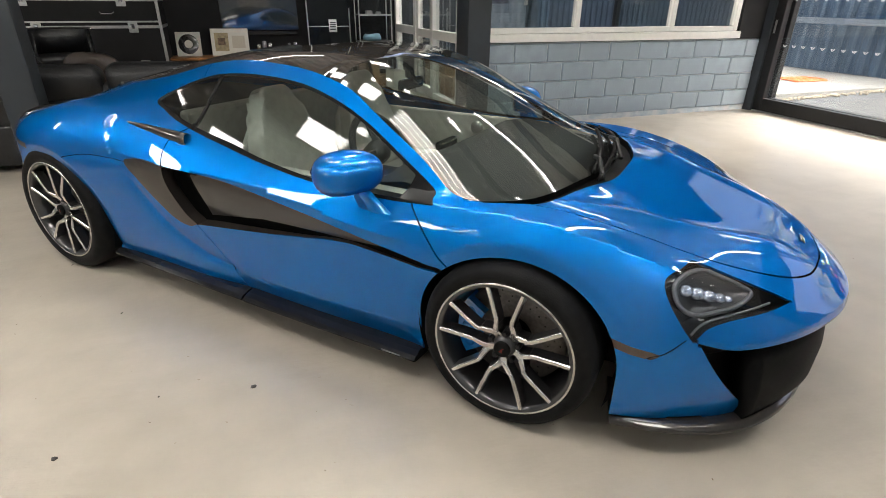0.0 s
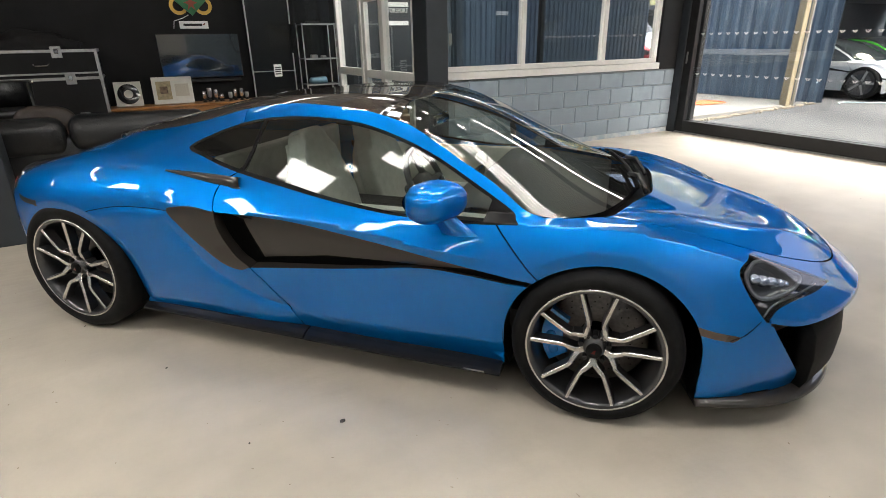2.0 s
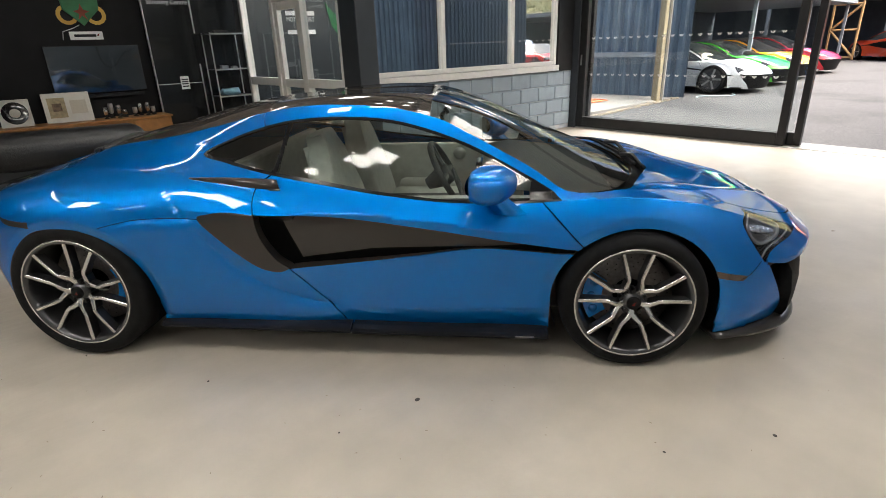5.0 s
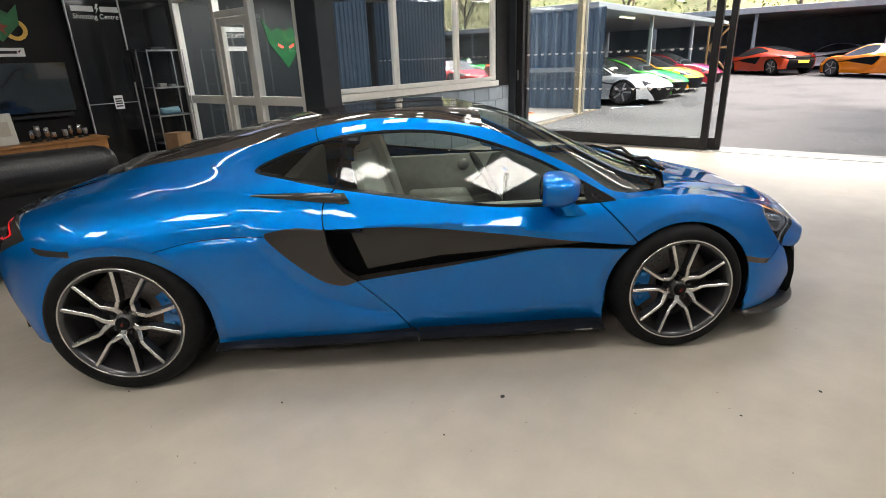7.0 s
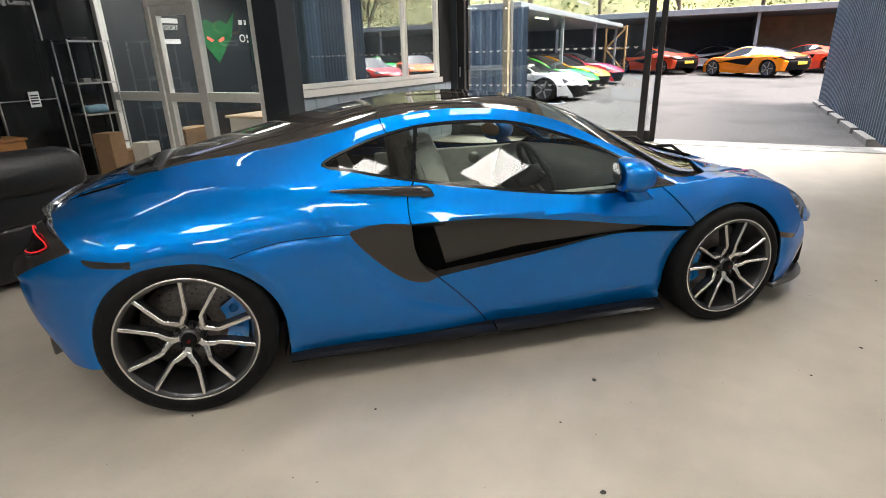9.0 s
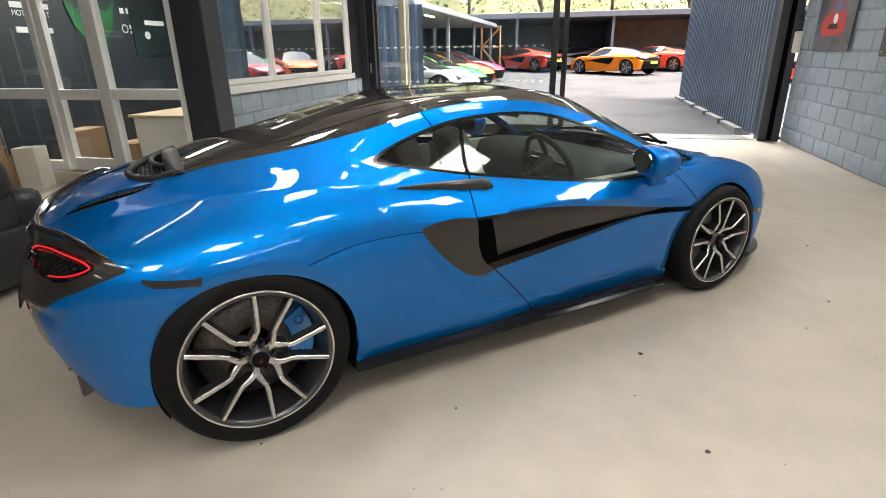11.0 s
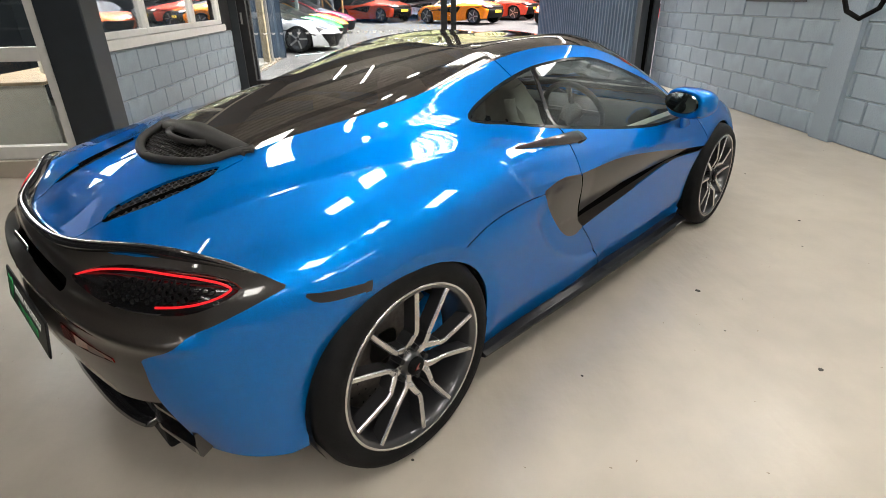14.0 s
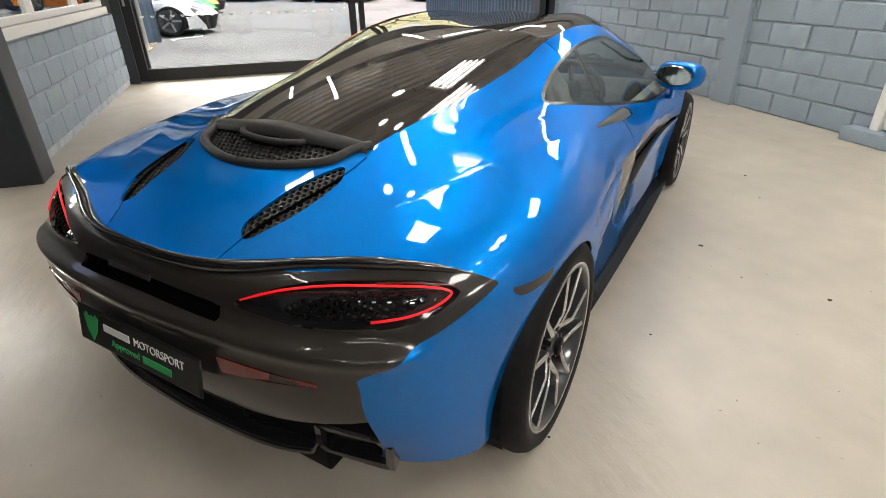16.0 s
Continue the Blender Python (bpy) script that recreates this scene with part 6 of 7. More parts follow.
    add_prism(bm, [(-.010, -.008), (-.002, .004), (.010, .010), (.004, .001), (.006, -.010)], .002, pose(0, f - .002, 0, 90, 0, 0))
    part("badge", bm, RED_LENS, w, "small red swoosh badge")
    for k in range(5):
        a = math.pi / 2 + turn + k * math.tau / 5
        part("lug", lathe([(.001, f + .016), (.009, f + .016), (.011, f + .03), (.011, f + .06)], 10, "y", pose(.055 * math.cos(a), 0, .055 * math.sin(a))), FRAME_BLACK, w)
    disc_r = rim_r - .055
    disc = part("brake_disc", lathe([(.07, .015), (disc_r, .015), (disc_r + .004, .02), (disc_r + .004, .04), (disc_r, .045), (.07, .045)], 60, "y"), DISC, w, "drilled steel brake disc", True)
    bm = bmesh.new()
    for ring in range(3):
        for k in range(20):
            a = (k + ring / 3) * math.tau / 20
            rr = disc_r - .02 - ring * .022
            add_lathe(bm, [(.001, .0140), (.0032, .0140)], 8, "y", pose(rr * math.cos(a), 0, rr * math.sin(a)))
    # flat near-black dots stand for the shaded drill holes
    tagged(part("drilling", bm, DEEP, disc), kind="stuff")
    bm = bmesh.new()
    n = 12
    outline = []
    for i in range(n + 1):
        a = math.radians(-34 + 68 * i / n)
        outline.append(((disc_r + .016) * math.cos(a), (disc_r + .016) * math.sin(a)))
    for i in range(n + 1):
        a = math.radians(34 - 68 * i / n)
        outline.append(((disc_r - .070) * math.cos(a), (disc_r - .070) * math.sin(a)))
    add_prism(bm, outline, .075, pose(0, .055, 0, 90, 0, 0))
    cal = part("brake_caliper", bm, CALIPER, w, "blue painted brake caliper")
    turn = 180 if caliper_side < 0 else 0
    cal.matrix_parent_inverse = Matrix()
    cal.matrix_basis = pose(0, 0, 0, 0, turn * 1.0, 0)
    for i in range(3):
        a = math.radians(-22 + 22 * i)
        part("piston_cover", lathe([(.001, -.026), (.018, -.026), (.020, -.02), (.020, .0)], 14, "y", pose((disc_r - .022) * math.cos(a), 0, (disc_r - .022) * math.sin(a))), CALIPER, cal, "", True)
    return w


for _side in (-1, 1):
    _c = -1 if _side < 0 else 1
    wheel("front_wheel", 1.335, _side, .328, .235, .252, "black tyre on a ten spoke turned alloy wheel", _c)
    wheel("rear_wheel", -1.335, _side, .354, .285, .266, "wide black tyre on a ten spoke turned alloy wheel", -_c, -.30)

# ---- wheel housings and underbody ----
for _side in (-1, 1):
    for _name in ("front", "rear"):
        _cx, _cz, _rx, _rz = ARCH[_name]
        _bm = bmesh.new()
        _rings = []
        for _i in range(25):
            _a = math.radians(-25 + 230 * _i / 24)
            _rings.append([_bm.verts.new((_cx + (_rx + .006) * math.cos(_a), _side * _w, max(.13, _cz + (_rz + .006) * math.sin(_a)))) for _w in (.50, .868 if _name == "front" else .90)])
        for _a, _b in zip(_rings, _rings[1:]):
            _bm.faces.new((_a[0], _a[1], _b[1], _b[0]))
        _bm.faces.new([r[0] for r in _rings])
        part("wheel_housing", _bm, PLASTIC, coupe, "black plastic wheel arch liner")
_bm = bmesh.new()
add_box(_bm, -.92, .95, -.76, .76, .125, .19, .01)
add_box(_bm, 1.0, 2.15, -.50, .50, .11, .40, .01)
add_box(_bm, -1.95, -.90, -.50, .50, .16, .45, .01)
part("underbody", _bm, PLASTIC, coupe, "black underbody")

# ---- skirts, splitter, spoiler ----
for _s in (-1, 1):
    for _x0, _x1, _z0, _z1 in ((-.955, .018, .168, .158), (.026, .965, .156, .140)):
        _bm = bmesh.new()
        _rings = []
        for _i in range(13):
            _t = _i / 12
            _x, _z = _x0 + (_x1 - _x0) * _t, _z0 + (_z1 - _z0) * _t
            _o = .012 * math.sin(math.pi * min(1, max(0, (_x + .95) / 1.9)))
            _rings.append([_bm.verts.new((_x, _s * (_w + _o), _z + _d)) for _w, _d in ((.80, -.022), (.885, -.018), (.909, -.010), (.912, .0), (.895, .010), (.868, .020), (.80, .03))])
        for _a, _b in zip(_rings, _rings[1:]):
            for _k in range(6):
                _bm.faces.new((_a[_k], _a[_k + 1], _b[_k + 1], _b[_k]))
        _bm.faces.new(_rings[0])
        _bm.faces.new(_rings[-1][::-1])
        bmesh.ops.recalc_face_normals(_bm, faces=_bm.faces)
        part("side_skirt", _bm, SKIRT, coupe, "gloss black side skirt")


def swept_blade(line, section, taper=0.0):
    """A section (outward, up) swept along a plan line; both sides of the car."""
    bm = bmesh.new()
    pts = [Vector(p) for p in line]
    pts = [Vector((p.x, -p.y, p.z)) for p in pts[::-1] if abs(p.y) > 1e-5] + pts
    rings = []
    for i, p in enumerate(pts):
        d = (pts[min(i + 1, len(pts) - 1)] - pts[max(i - 1, 0)])
        out = Vector((d.y, -d.x, 0)).normalized()
        if out.x * p.x < 0 and abs(p.y) < .5:
            out = -out
        elif abs(p.y) >= .5 and out.y * p.y < 0:
            out = -out
        k = min(1.0, .08 + min(i, len(pts) - 1 - i) / (taper * len(pts))) if taper else 1.0
        rings.append([bm.verts.new(p + out * a * k + Vector((0, 0, b * k))) for a, b in section])
    n = len(section)
    for a, b in zip(rings, rings[1:]):
        for k in range(n):
            bm.faces.new((a[k], a[(k + 1) % n], b[(k + 1) % n], b[k]))
    bm.faces.new(rings[0])
    bm.faces.new(rings[-1])
    bmesh.ops.recalc_face_normals(bm, faces=bm.faces)
    return bm


def curve3(points, per=6):
    a = np.array(points, float)
    return natural_spline(np.arange(len(a)), a, np.linspace(0, len(a) - 1, (len(a) - 1) * per + 1)).tolist()


part("splitter", swept_blade(curve3([(2.33, 0, .115), (2.29, .30, .115), (2.17, .58, .118), (1.97, .76, .125), (1.72, .848, .135)]),
                             [(-.20, -.012), (.02, -.012), (.030, .0), (.022, .012), (-.02, .022), (-.20, .022)]), CARBON, coupe, "dark front splitter lip", True)
part("front_blade", swept_blade(curve3([(2.345, 0, .275), (2.30, .28, .275), (2.205, .48, .272), (2.105, .62, .265)]), [(-.05, -.155), (.015, -.155), (.040, -.10), (.044, .0), (.030, .10), (.0, .145), (-.05, .12)]), PLASTIC, coupe, "black lower front panel", True)
part("spoiler", swept_blade(curve3([(-2.008, 0, .785), (-1.985, .25, .789), (-1.90, .46, .806), (-1.83, .64, .820), (-1.765, .775, .810), (-1.705, .85, .775)]),
                            [(-.030, -.020), (.010, -.026), (.022, -.004), (.024, .018), (.010, .022), (-.010, .004)], .22), GLOSS_BLACK, coupe, "gloss black ducktail lip", True)

# ---- mirrors ----
for _s in (-1, 1):
    _bm = bmesh.new()
    bmesh.ops.create_uvsphere(_bm, u_segments=32, v_segments=20, radius=1)
    for _v in _bm.verts:
        _x, _y, _z = _v.co
        _x, _y, _z = (math.copysign(abs(q) ** e, q) for q, e in ((_x, 1.0), (_y, .74), (_z, .80)))
        _v.co = Vector((.112 * max(-.50, _x) + .02 * _y * _y, .130 * _y, .072 * (_z - .16 * abs(_z) * (_z < 0))))
    _m = part("door_mirror", _bm, BLUE, coupe, "blue door mirror on a thin stalk", True)
    _m.matrix_world = pose(.685, _s * .905, .878, 0, 0, 22 * _s)
    part("mirror_glass", lathe([(.001, -.0580), (.76, -.0580), (.82, -.054)], 28, "x", Matrix.Diagonal((1.08, .135, .066, 1))), MIRROR, _m, "mirror glass")
    part("indicator", box(-.035, .03, -.10, .10, -.062, -.050, .004), GLOSS_BLACK, _m)
    _bm = bmesh.new()
    _rings = []
    for _t in range(7):
        _u = _t / 6
        _c = Vector((.70 + .085 * _u, _s * (.878 - .008 * _u), .835 - .105 * _u))
        _rings.append([_bm.verts.new(_c + Vector((_a * (.040 + .035 * _u), _s * _b * .014, 0))) for _a, _b in ((-1, 0), (0, 1), (1, 0), (0, -1))])
    for _a, _b in zip(_rings, _rings[1:]):
        for _k in range(4):
            _bm.faces.new((_a[_k], _a[(_k + 1) % 4], _b[(_k + 1) % 4], _b[_k]))
    bmesh.ops.recalc_face_normals(_bm, faces=_bm.faces)
    part("mirror_stalk", _bm, BLUE, coupe, "", True)
    # shoulder scoop: low at the rear, open towards the front
    _bm = bmesh.new()
    _rings = []
    for _t in range(13):
        _u = _t / 12
        _x = -.705 + .445 * _u
        _lo = Vector((_x, _s * (.822 + .026 * min(1, _u * 1.6)), .890 - .050 * _u))
        _up = Vector((_x - .03 * _u, _s * (.815 - .020 * _u), .897 - .022 * _u))
        _h = .004 + .020 * math.sin(math.pi * .62 * _u)
        _o = Vector((0, _s * .6, .8)) * _h
        _rings.append([_bm.verts.new(v) for v in (_lo - Vector((0, _s * .01, .012)), _lo + _o * .75, _lo * .6 + _up * .4 + _o * 1.25, _lo * .25 + _up * .75 + _o * 1.1, _up + _o * .2, _up - Vector((0, 0, .02)))])
    for _a, _b in zip(_rings, _rings[1:]):
        for _k in range(5):
            _bm.faces.new((_a[_k], _a[_k + 1], _b[_k + 1], _b[_k]))
    _in = [_bm.verts.new((v.co - _rings[-1][2].co) * .8 + _rings[-1][2].co + Vector((-.05, 0, -.012))) for v in _rings[-1]]
    for _k in range(5):
        _bm.faces.new((_rings[-1][_k], _rings[-1][_k + 1], _in[_k + 1], _in[_k]))
    _bm.faces.new(_in)
    bmesh.ops.recalc_face_normals(_bm, faces=_bm.faces)
    part("shoulder_scoop", _bm, CARBON, coupe, "dark graphite shoulder air scoop", True)


# ---- grilles, lamps and trim of the coupe ----
def skin_lookup(axis, where):
    """Nearest skin height along one axis, from the two others (half width first where it is one of them)."""
    v = SKIN.v[:SMOOTH][where(SKIN.v[:SMOOTH])]
    others = [k for k in (0, 1, 2) if k != axis]
    flat = v[:, others]

    def f(a, b):
        d = (flat[:, 0] - a) ** 2 + (flat[:, 1] - b) ** 2
        k = np.argpartition(d, 40)[:40]
        w = np.exp(-d[k] / max(1e-6, d[k].max()) * 2)[:, None]
        m = np.stack([np.ones(40), flat[k, 0] - a, flat[k, 1] - b], 1)
        return float(np.linalg.lstsq(m * w, v[k, axis] * w[:, 0], rcond=None)[0][0])
    return f


def honeycomb(poly, radius, place, depth, wall=0.22):
    """Hexagonal cells over a flat region; place(a, b, d) puts a point of it d below the surface."""
    bm = bmesh.new()
    lo, hi = poly.min(0), poly.max(0)
    dx, dy = radius * 1.5, radius * math.sqrt(3)
    i = 0
    a = lo[0]
    while a < hi[0] + dx:
        b = lo[1] + (dy / 2 if i % 2 else 0)
        while b < hi[1] + dy:
            if distance_to(np.array([[a, b]]), poly)[0] < radius * .2:
                ring = [(a + radius * math.cos(k * math.pi / 3), b + radius * math.sin(k * math.pi / 3)) for k in range(6)]
                ins = [(a + radius * (1 - wall) * math.cos(k * math.pi / 3), b + radius * (1 - wall) * math.sin(k * math.pi / 3)) for k in range(6)]
                o = [bm.verts.new(place(*p, 0)) for p in ring]
                n = [bm.verts.new(place(*p, 0)) for p in ins]
                d = [bm.verts.new(place(*p, depth)) for p in ins]
                for k in range(6):
                    j = (k + 1) % 6
                    bm.faces.new((o[k], o[j], n[j], n[k]))
                    bm.faces.new((n[k], n[j], d[j], d[k]))
            b += dy
        a += dx
        i += 1
    bmesh.ops.recalc_face_normals(bm, faces=bm.faces)
    return bm


DECK_Z = skin_lookup(2, lambda v: (v[:, 0] < -1.3) & (v[:, 2] > .78))
TAIL_X = skin_lookup(0, lambda v: (v[:, 0] < -1.66) & (v[:, 2] < .82))
SHELL_W = skin_lookup(1, lambda v: (v[:, 1] > .3))
NOSE_X = skin_lookup(0, lambda v: v[:, 0] > 1.7)

full = np.vstack([SCOOP[SCOOP[:, 1] >= 0], (SCOOP[SCOOP[:, 1] >= 0] * (1, -1))[::-1]])
_grille = np.array([(min(x, -1.50), y * .94) if x > -1.50 else (x + .012, y * .94) for x, y in full])
tagged(part("grille", honeycomb(_grille, .0125, lambda a, b, d: (a, b, DECK_Z(a, abs(b)) - .012 - d), .010), VENT, coupe, "black honeycomb grille"), kind="stuff")
_bm = bmesh.new()
_edge = curve2([(-1.450, .345), (-1.50, .305), (-1.57, .268), (-1.625, .17), (-1.655, .06), (-1.662, -.06), (-1.655, -.17)], closed=False)
_edge = [(x, y) for x, y in _edge if y >= 0]
_line = [(x, y, DECK_Z(x, abs(y)) + .002) for x, y in [(x, -y) for x, y in _edge] + _edge[::-1]]
add_tube(_bm, _line, .016, 10)
part("vent_surround", _bm, VENT, coupe, "satin black surround of the engine vent", True)
_bm = bmesh.new()
_rings = []
for _i in range(25):
    _y = -.352 + .704 * _i / 24
    _h = .010 + .010 * max(0, 1 - abs(_y + .0) / .22)
    _z = DECK_Z(-1.46, abs(_y))
    _w = .028 + .028 * max(0, 1 - (abs(_y) / .35) ** 2)
    _rings.append([_bm.verts.new((_x, _y, _z + _d)) for _x, _d in ((-1.442, -.01), (-1.444, .006), (-1.455, _h), (-1.455 - _w, _h - .004), (-1.462 - _w, -.016))])
for _a, _b in zip(_rings, _rings[1:]):
    for _k in range(4):
        _bm.faces.new((_a[_k], _a[_k + 1], _b[_k + 1], _b[_k]))
bmesh.ops.recalc_face_normals(_bm, faces=_bm.faces)
part("vent_bar", _bm, VENT, coupe, "satin black bar along the foot of the hatch glass", True)
_bm = tube([(-1.51 - .05 * math.sin(a) - .0, .13 * math.cos(a), DECK_Z(-1.53, .1) + .010 + .004 * math.cos(a)) for a in np.linspace(0, math.tau, 28, endpoint=False)], .011, 8, True)
part("vent_inlet", _bm, VENT, coupe, "small raised inlet in the vent", True)
part("vent_inlet_floor", box(-1.55, -1.475, -.115, .115, DECK_Z(-1.53, .1) - .004, DECK_Z(-1.53, .1) + .002, .002), DEEP, coupe)

for _s in (-1, 1):
    tagged(part("deck_grille", honeycomb(DECK_VENT, .0115, lambda a, b, d: (a, _s * b, DECK_Z(a, b) - .007 - d), .010), VENT, coupe, "black honeycomb in the deck vent"), kind="stuff")
for _s, _lamp in zip((-1, 1), tail_lamps):
    _mesh_poly = curve2([(.46, .722), (.52, .748), (.60, .768), (.70, .772), (.765, .762), (.74, .742), (.66, .725), (.56, .716)])
    tagged(part("lamp_mesh", honeycomb(_mesh_poly, .0105, lambda a, b, d: (TAIL_X(a, b) + .020 + d, _s * a, b), .008), PLASTIC, _lamp, "black honeycomb in the lamp"), kind="stuff")
    _arc = [(.352, .733), (.458, .770), (.579, .790), (.696, .793), (.770, .786), (.806, .773), (.806, .762), (.786, .748), (.747, .736), (.677, .725)]
    _pts = curve2(_arc, closed=False, per=6)
    part("light_strip", tube([(TAIL_X(a, b) + .003, _s * a, b) for a, b in _pts], .0032, 8), RED_LED, _lamp, "glowing red light strip", True)
    _pts2 = curve2([(.66, .797), (.74, .795), (.80, .784), (.826, .768)], closed=False, per=6)
    part("upper_strip", tube([(TAIL_X(a, b) + .002, _s * a, b + .001) for a, b in _pts2], .0022, 6), RED_LENS, _lamp, "", True)
    _bm = bmesh.new()
    _front = [_bm.verts.new((TAIL_X(a, b) - .004, _s * a, b)) for a, b in ((.300, .588), (.39, .586), (.48, .584), (.575, .580), (.582, .570), (.48, .560), (.39, .551), (.312, .545))]
    _bm.faces.new(_front if _s > 0 else _front[::-1])
    _back = [_bm.verts.new(v.co + Vector((.012, 0, 0))) for v in _front]
    for _k in range(8):
        _bm.faces.new((_front[_k], _front[(_k + 1) % 8], _back[(_k + 1) % 8], _back[_k]))
    bmesh.ops.recalc_face_normals(_bm, faces=_bm.faces)
    part("rear_reflector", _bm, RED_LENS, coupe, "narrow red reflector")
    # exhaust finisher and rear corner of the diffuser
    _y0, _y1 = sorted((_s * .47, _s * .70))
    _bm = bmesh.new()
    _lo, _hi = [], []
    for _x, _dz, _in in ((-1.958, .0, .0), (-1.952, .0, -.006), (-1.75, .05, .02)):
        _lo.append([_bm.verts.new((_x + .03 * (abs(_y) > .6), _y, _z + _dz)) for _y, _z in ((_y0 + _in, .262 + _in), (_y0 + .03, .250 + _in), (_y1 - .03, .250 + _in), (_y1 - _in, .262 + _in), (_y1 - _in, .335 - _in), (_y1 - .03, .345 - _in), (_y0 + .03, .345 - _in), (_y0 + _in, .335 - _in))])
    for _a, _b in zip(_lo, _lo[1:]):
        for _k in range(8):
            _bm.faces.new((_a[_k], _a[(_k + 1) % 8], _b[(_k + 1) % 8], _b[_k]))
    _in = [_bm.verts.new((v.co.x + .002, (v.co.y - (_y0 + _y1) / 2) * .84 + (_y0 + _y1) / 2, (v.co.z - .298) * .74 + .298)) for v in _lo[0]]
    _deep = [_bm.verts.new(v.co + Vector((.12, 0, .01))) for v in _in]
    for _k in range(8):
        _bm.faces.new((_lo[0][_k], _lo[0][(_k + 1) % 8], _in[(_k + 1) % 8], _in[_k]))
        _bm.faces.new((_in[_k], _in[(_k + 1) % 8], _deep[(_k + 1) % 8], _deep[_k]))
    bmesh.ops.recalc_face_normals(_bm, faces=_bm.faces)
    _ex = part("exhaust_tip", _bm, GLOSS_BLACK, coupe, "black rectangular exhaust outlet")
    part("outlet", box(-1.86, -1.80, _y0 + .02, _y1 - .02, .262, .335, .010), DEEP, _ex)
    part("diffuser_fin", box(-1.975, -1.70, _s * .20 - .008, _s * .20 + .008, .235, .37, .004), PLASTIC, coupe)
    part("diffuser_fin", box(-1.965, -1.72, _s * .35 - .035, _s * .35 + .035, .205, .262, .024), PLASTIC, coupe, "rounded black strake")
part("diffuser", swept_blade(curve3([(-2.02, 0, .236), (-2.01, .25, .238), (-1.99, .40, .246), (-1.975, .475, .262)]),
                             [(-.25, -.018), (.0, -.012), (.016, .0), (.004, .012), (-.25, .014)]), GLOSS_BLACK, coupe, "gloss black rear diffuser edge", True)

# number plate in dealer colours
_plate = part("dealer_plate", box(-.27, .27, -.0575, .0575, -.004, .004, .006), FRAME_BLACK, coupe, "black dealer plate with white and green lettering")
_plate.matrix_world = pose(-2.112, -.005, .530, 0, 0, -90) @ pose(0, 0, 0, 80, 0, 0)
part("shield", prism([(-.235, .030), (-.222, .042), (-.212, .030), (-.20, .036), (-.188, .030), (-.178, .042), (-.165, .030), (-.176, -.012), (-.20, -.046), (-.224, -.012)], .0015, pose(0, 0, .004)), PLATE_GREEN, _plate, "green shield emblem")
part("name_bar", box(-.14, -.02, .004, .026, .004, .0055), LETTER, _plate, "white lettered bar")
words("wording", "MOTORSPORT", .034, _plate.matrix_world @ pose(.105, .015, .0045), LETTER, _plate, width=.21)
words("wording", "Approved", .032, _plate.matrix_world @ pose(-.045, -.024, .0045), PLATE_GREEN, _plate, width=.13)
part("name_bar", box(.035, .155, -.036, -.014, .004, .0055), PLATE_GREEN, _plate, "green lettered bar")
part("tail_script", box(-.09, .09, -.008, .008, 0, .003, .001), CHROME, coupe, "small silver script on the tail").matrix_world = pose(-2.062, 0, .743, 0, 0, -90) @ pose(0, 0, 0, 68, 0, 0)
part("bonnet_badge", box(-.012, .012, -.035, .035, 0, .004, .002), GLOSS_BLACK, coupe, "small dark badge on the nose").matrix_world = pose(2.225, 0, .595, 0, 32, 0)
for _s in (-1, 1):
    part("skirt_mark", box(.81, .90, _s * .9125, _s * .9140, .139, .146), STEEL, coupe, "small pale lettering bar")

# headlamp insides: a grey bezel ring round a cluster of bright lenses, and a light guide along the lower edge
BEZEL = material("grey lamp bezel", (.16, .165, .175), .3, .5, coat=.6)
LAMP_LENS = material("bright lamp optics", (.72, .78, .90), .08, .9, grain=.5, scale=70, second=(.25, .28, .36))
for _s, _lamp in zip((-1, 1), lamp_bowls):
    def _inside(a, b, d, s=_s):
        return Vector((a - .55 * d, s * (SHELL_W(a, b) - .8 * d), b - .1 * d))
    _ring = curve2([(1.842, .640), (1.862, .662), (1.905, .655), (1.965, .632), (2.03, .604), (2.065, .583), (2.03, .572), (1.975, .566), (1.935, .560), (1.90, .565), (1.865, .592)], per=5)
    part("bezel", tube([_inside(a, b, .020) for a, b in _ring], .0075, 8, True), BEZEL, _lamp, "pale grey bezel ring", True)
    _mid = _ring.mean(0)
    _bm = bmesh.new()
    _out = [_bm.verts.new(_inside(*(_mid + (p - _mid) * .98), .022)) for p in _ring]
    _deep = [_bm.verts.new(_inside(*(_mid + (p - _mid) * .62), .046)) for p in _ring]
    for _k in range(len(_ring)):
        _j = (_k + 1) % len(_ring)
        _bm.faces.new((_out[_k], _out[_j], _deep[_j], _deep[_k]))
    _bm.faces.new(_deep)
    bmesh.ops.recalc_face_normals(_bm, faces=_bm.faces)
    part("reflector", _bm, GREY_ALLOY, _lamp, "dark reflector bowl", True)
    for _a, _b, _r in ((1.885, .622, .026), (1.918, .612, .027), (1.952, .602, .026), (1.984, .592, .022), (2.01, .584, .016)):
        _bm = bmesh.new()
        bmesh.ops.create_uvsphere(_bm, u_segments=14, v_segments=8, radius=_r, matrix=Matrix.Translation(_inside(_a, _b, .040)) @ Matrix.Diagonal((1, 1, .8, 1)))
        part("projector", _bm, LAMP_LENS, _lamp, "bright lamp lens", True)
    _low = curve2([(1.915, .500), (1.935, .532), (1.975, .551), (2.04, .558), (2.12, .556)], closed=False, per=5)
    part("light_guide", tube([_inside(a, b, .012) for a, b in _low], .004, 6), BEZEL, _lamp, "pale curved light guide", True)

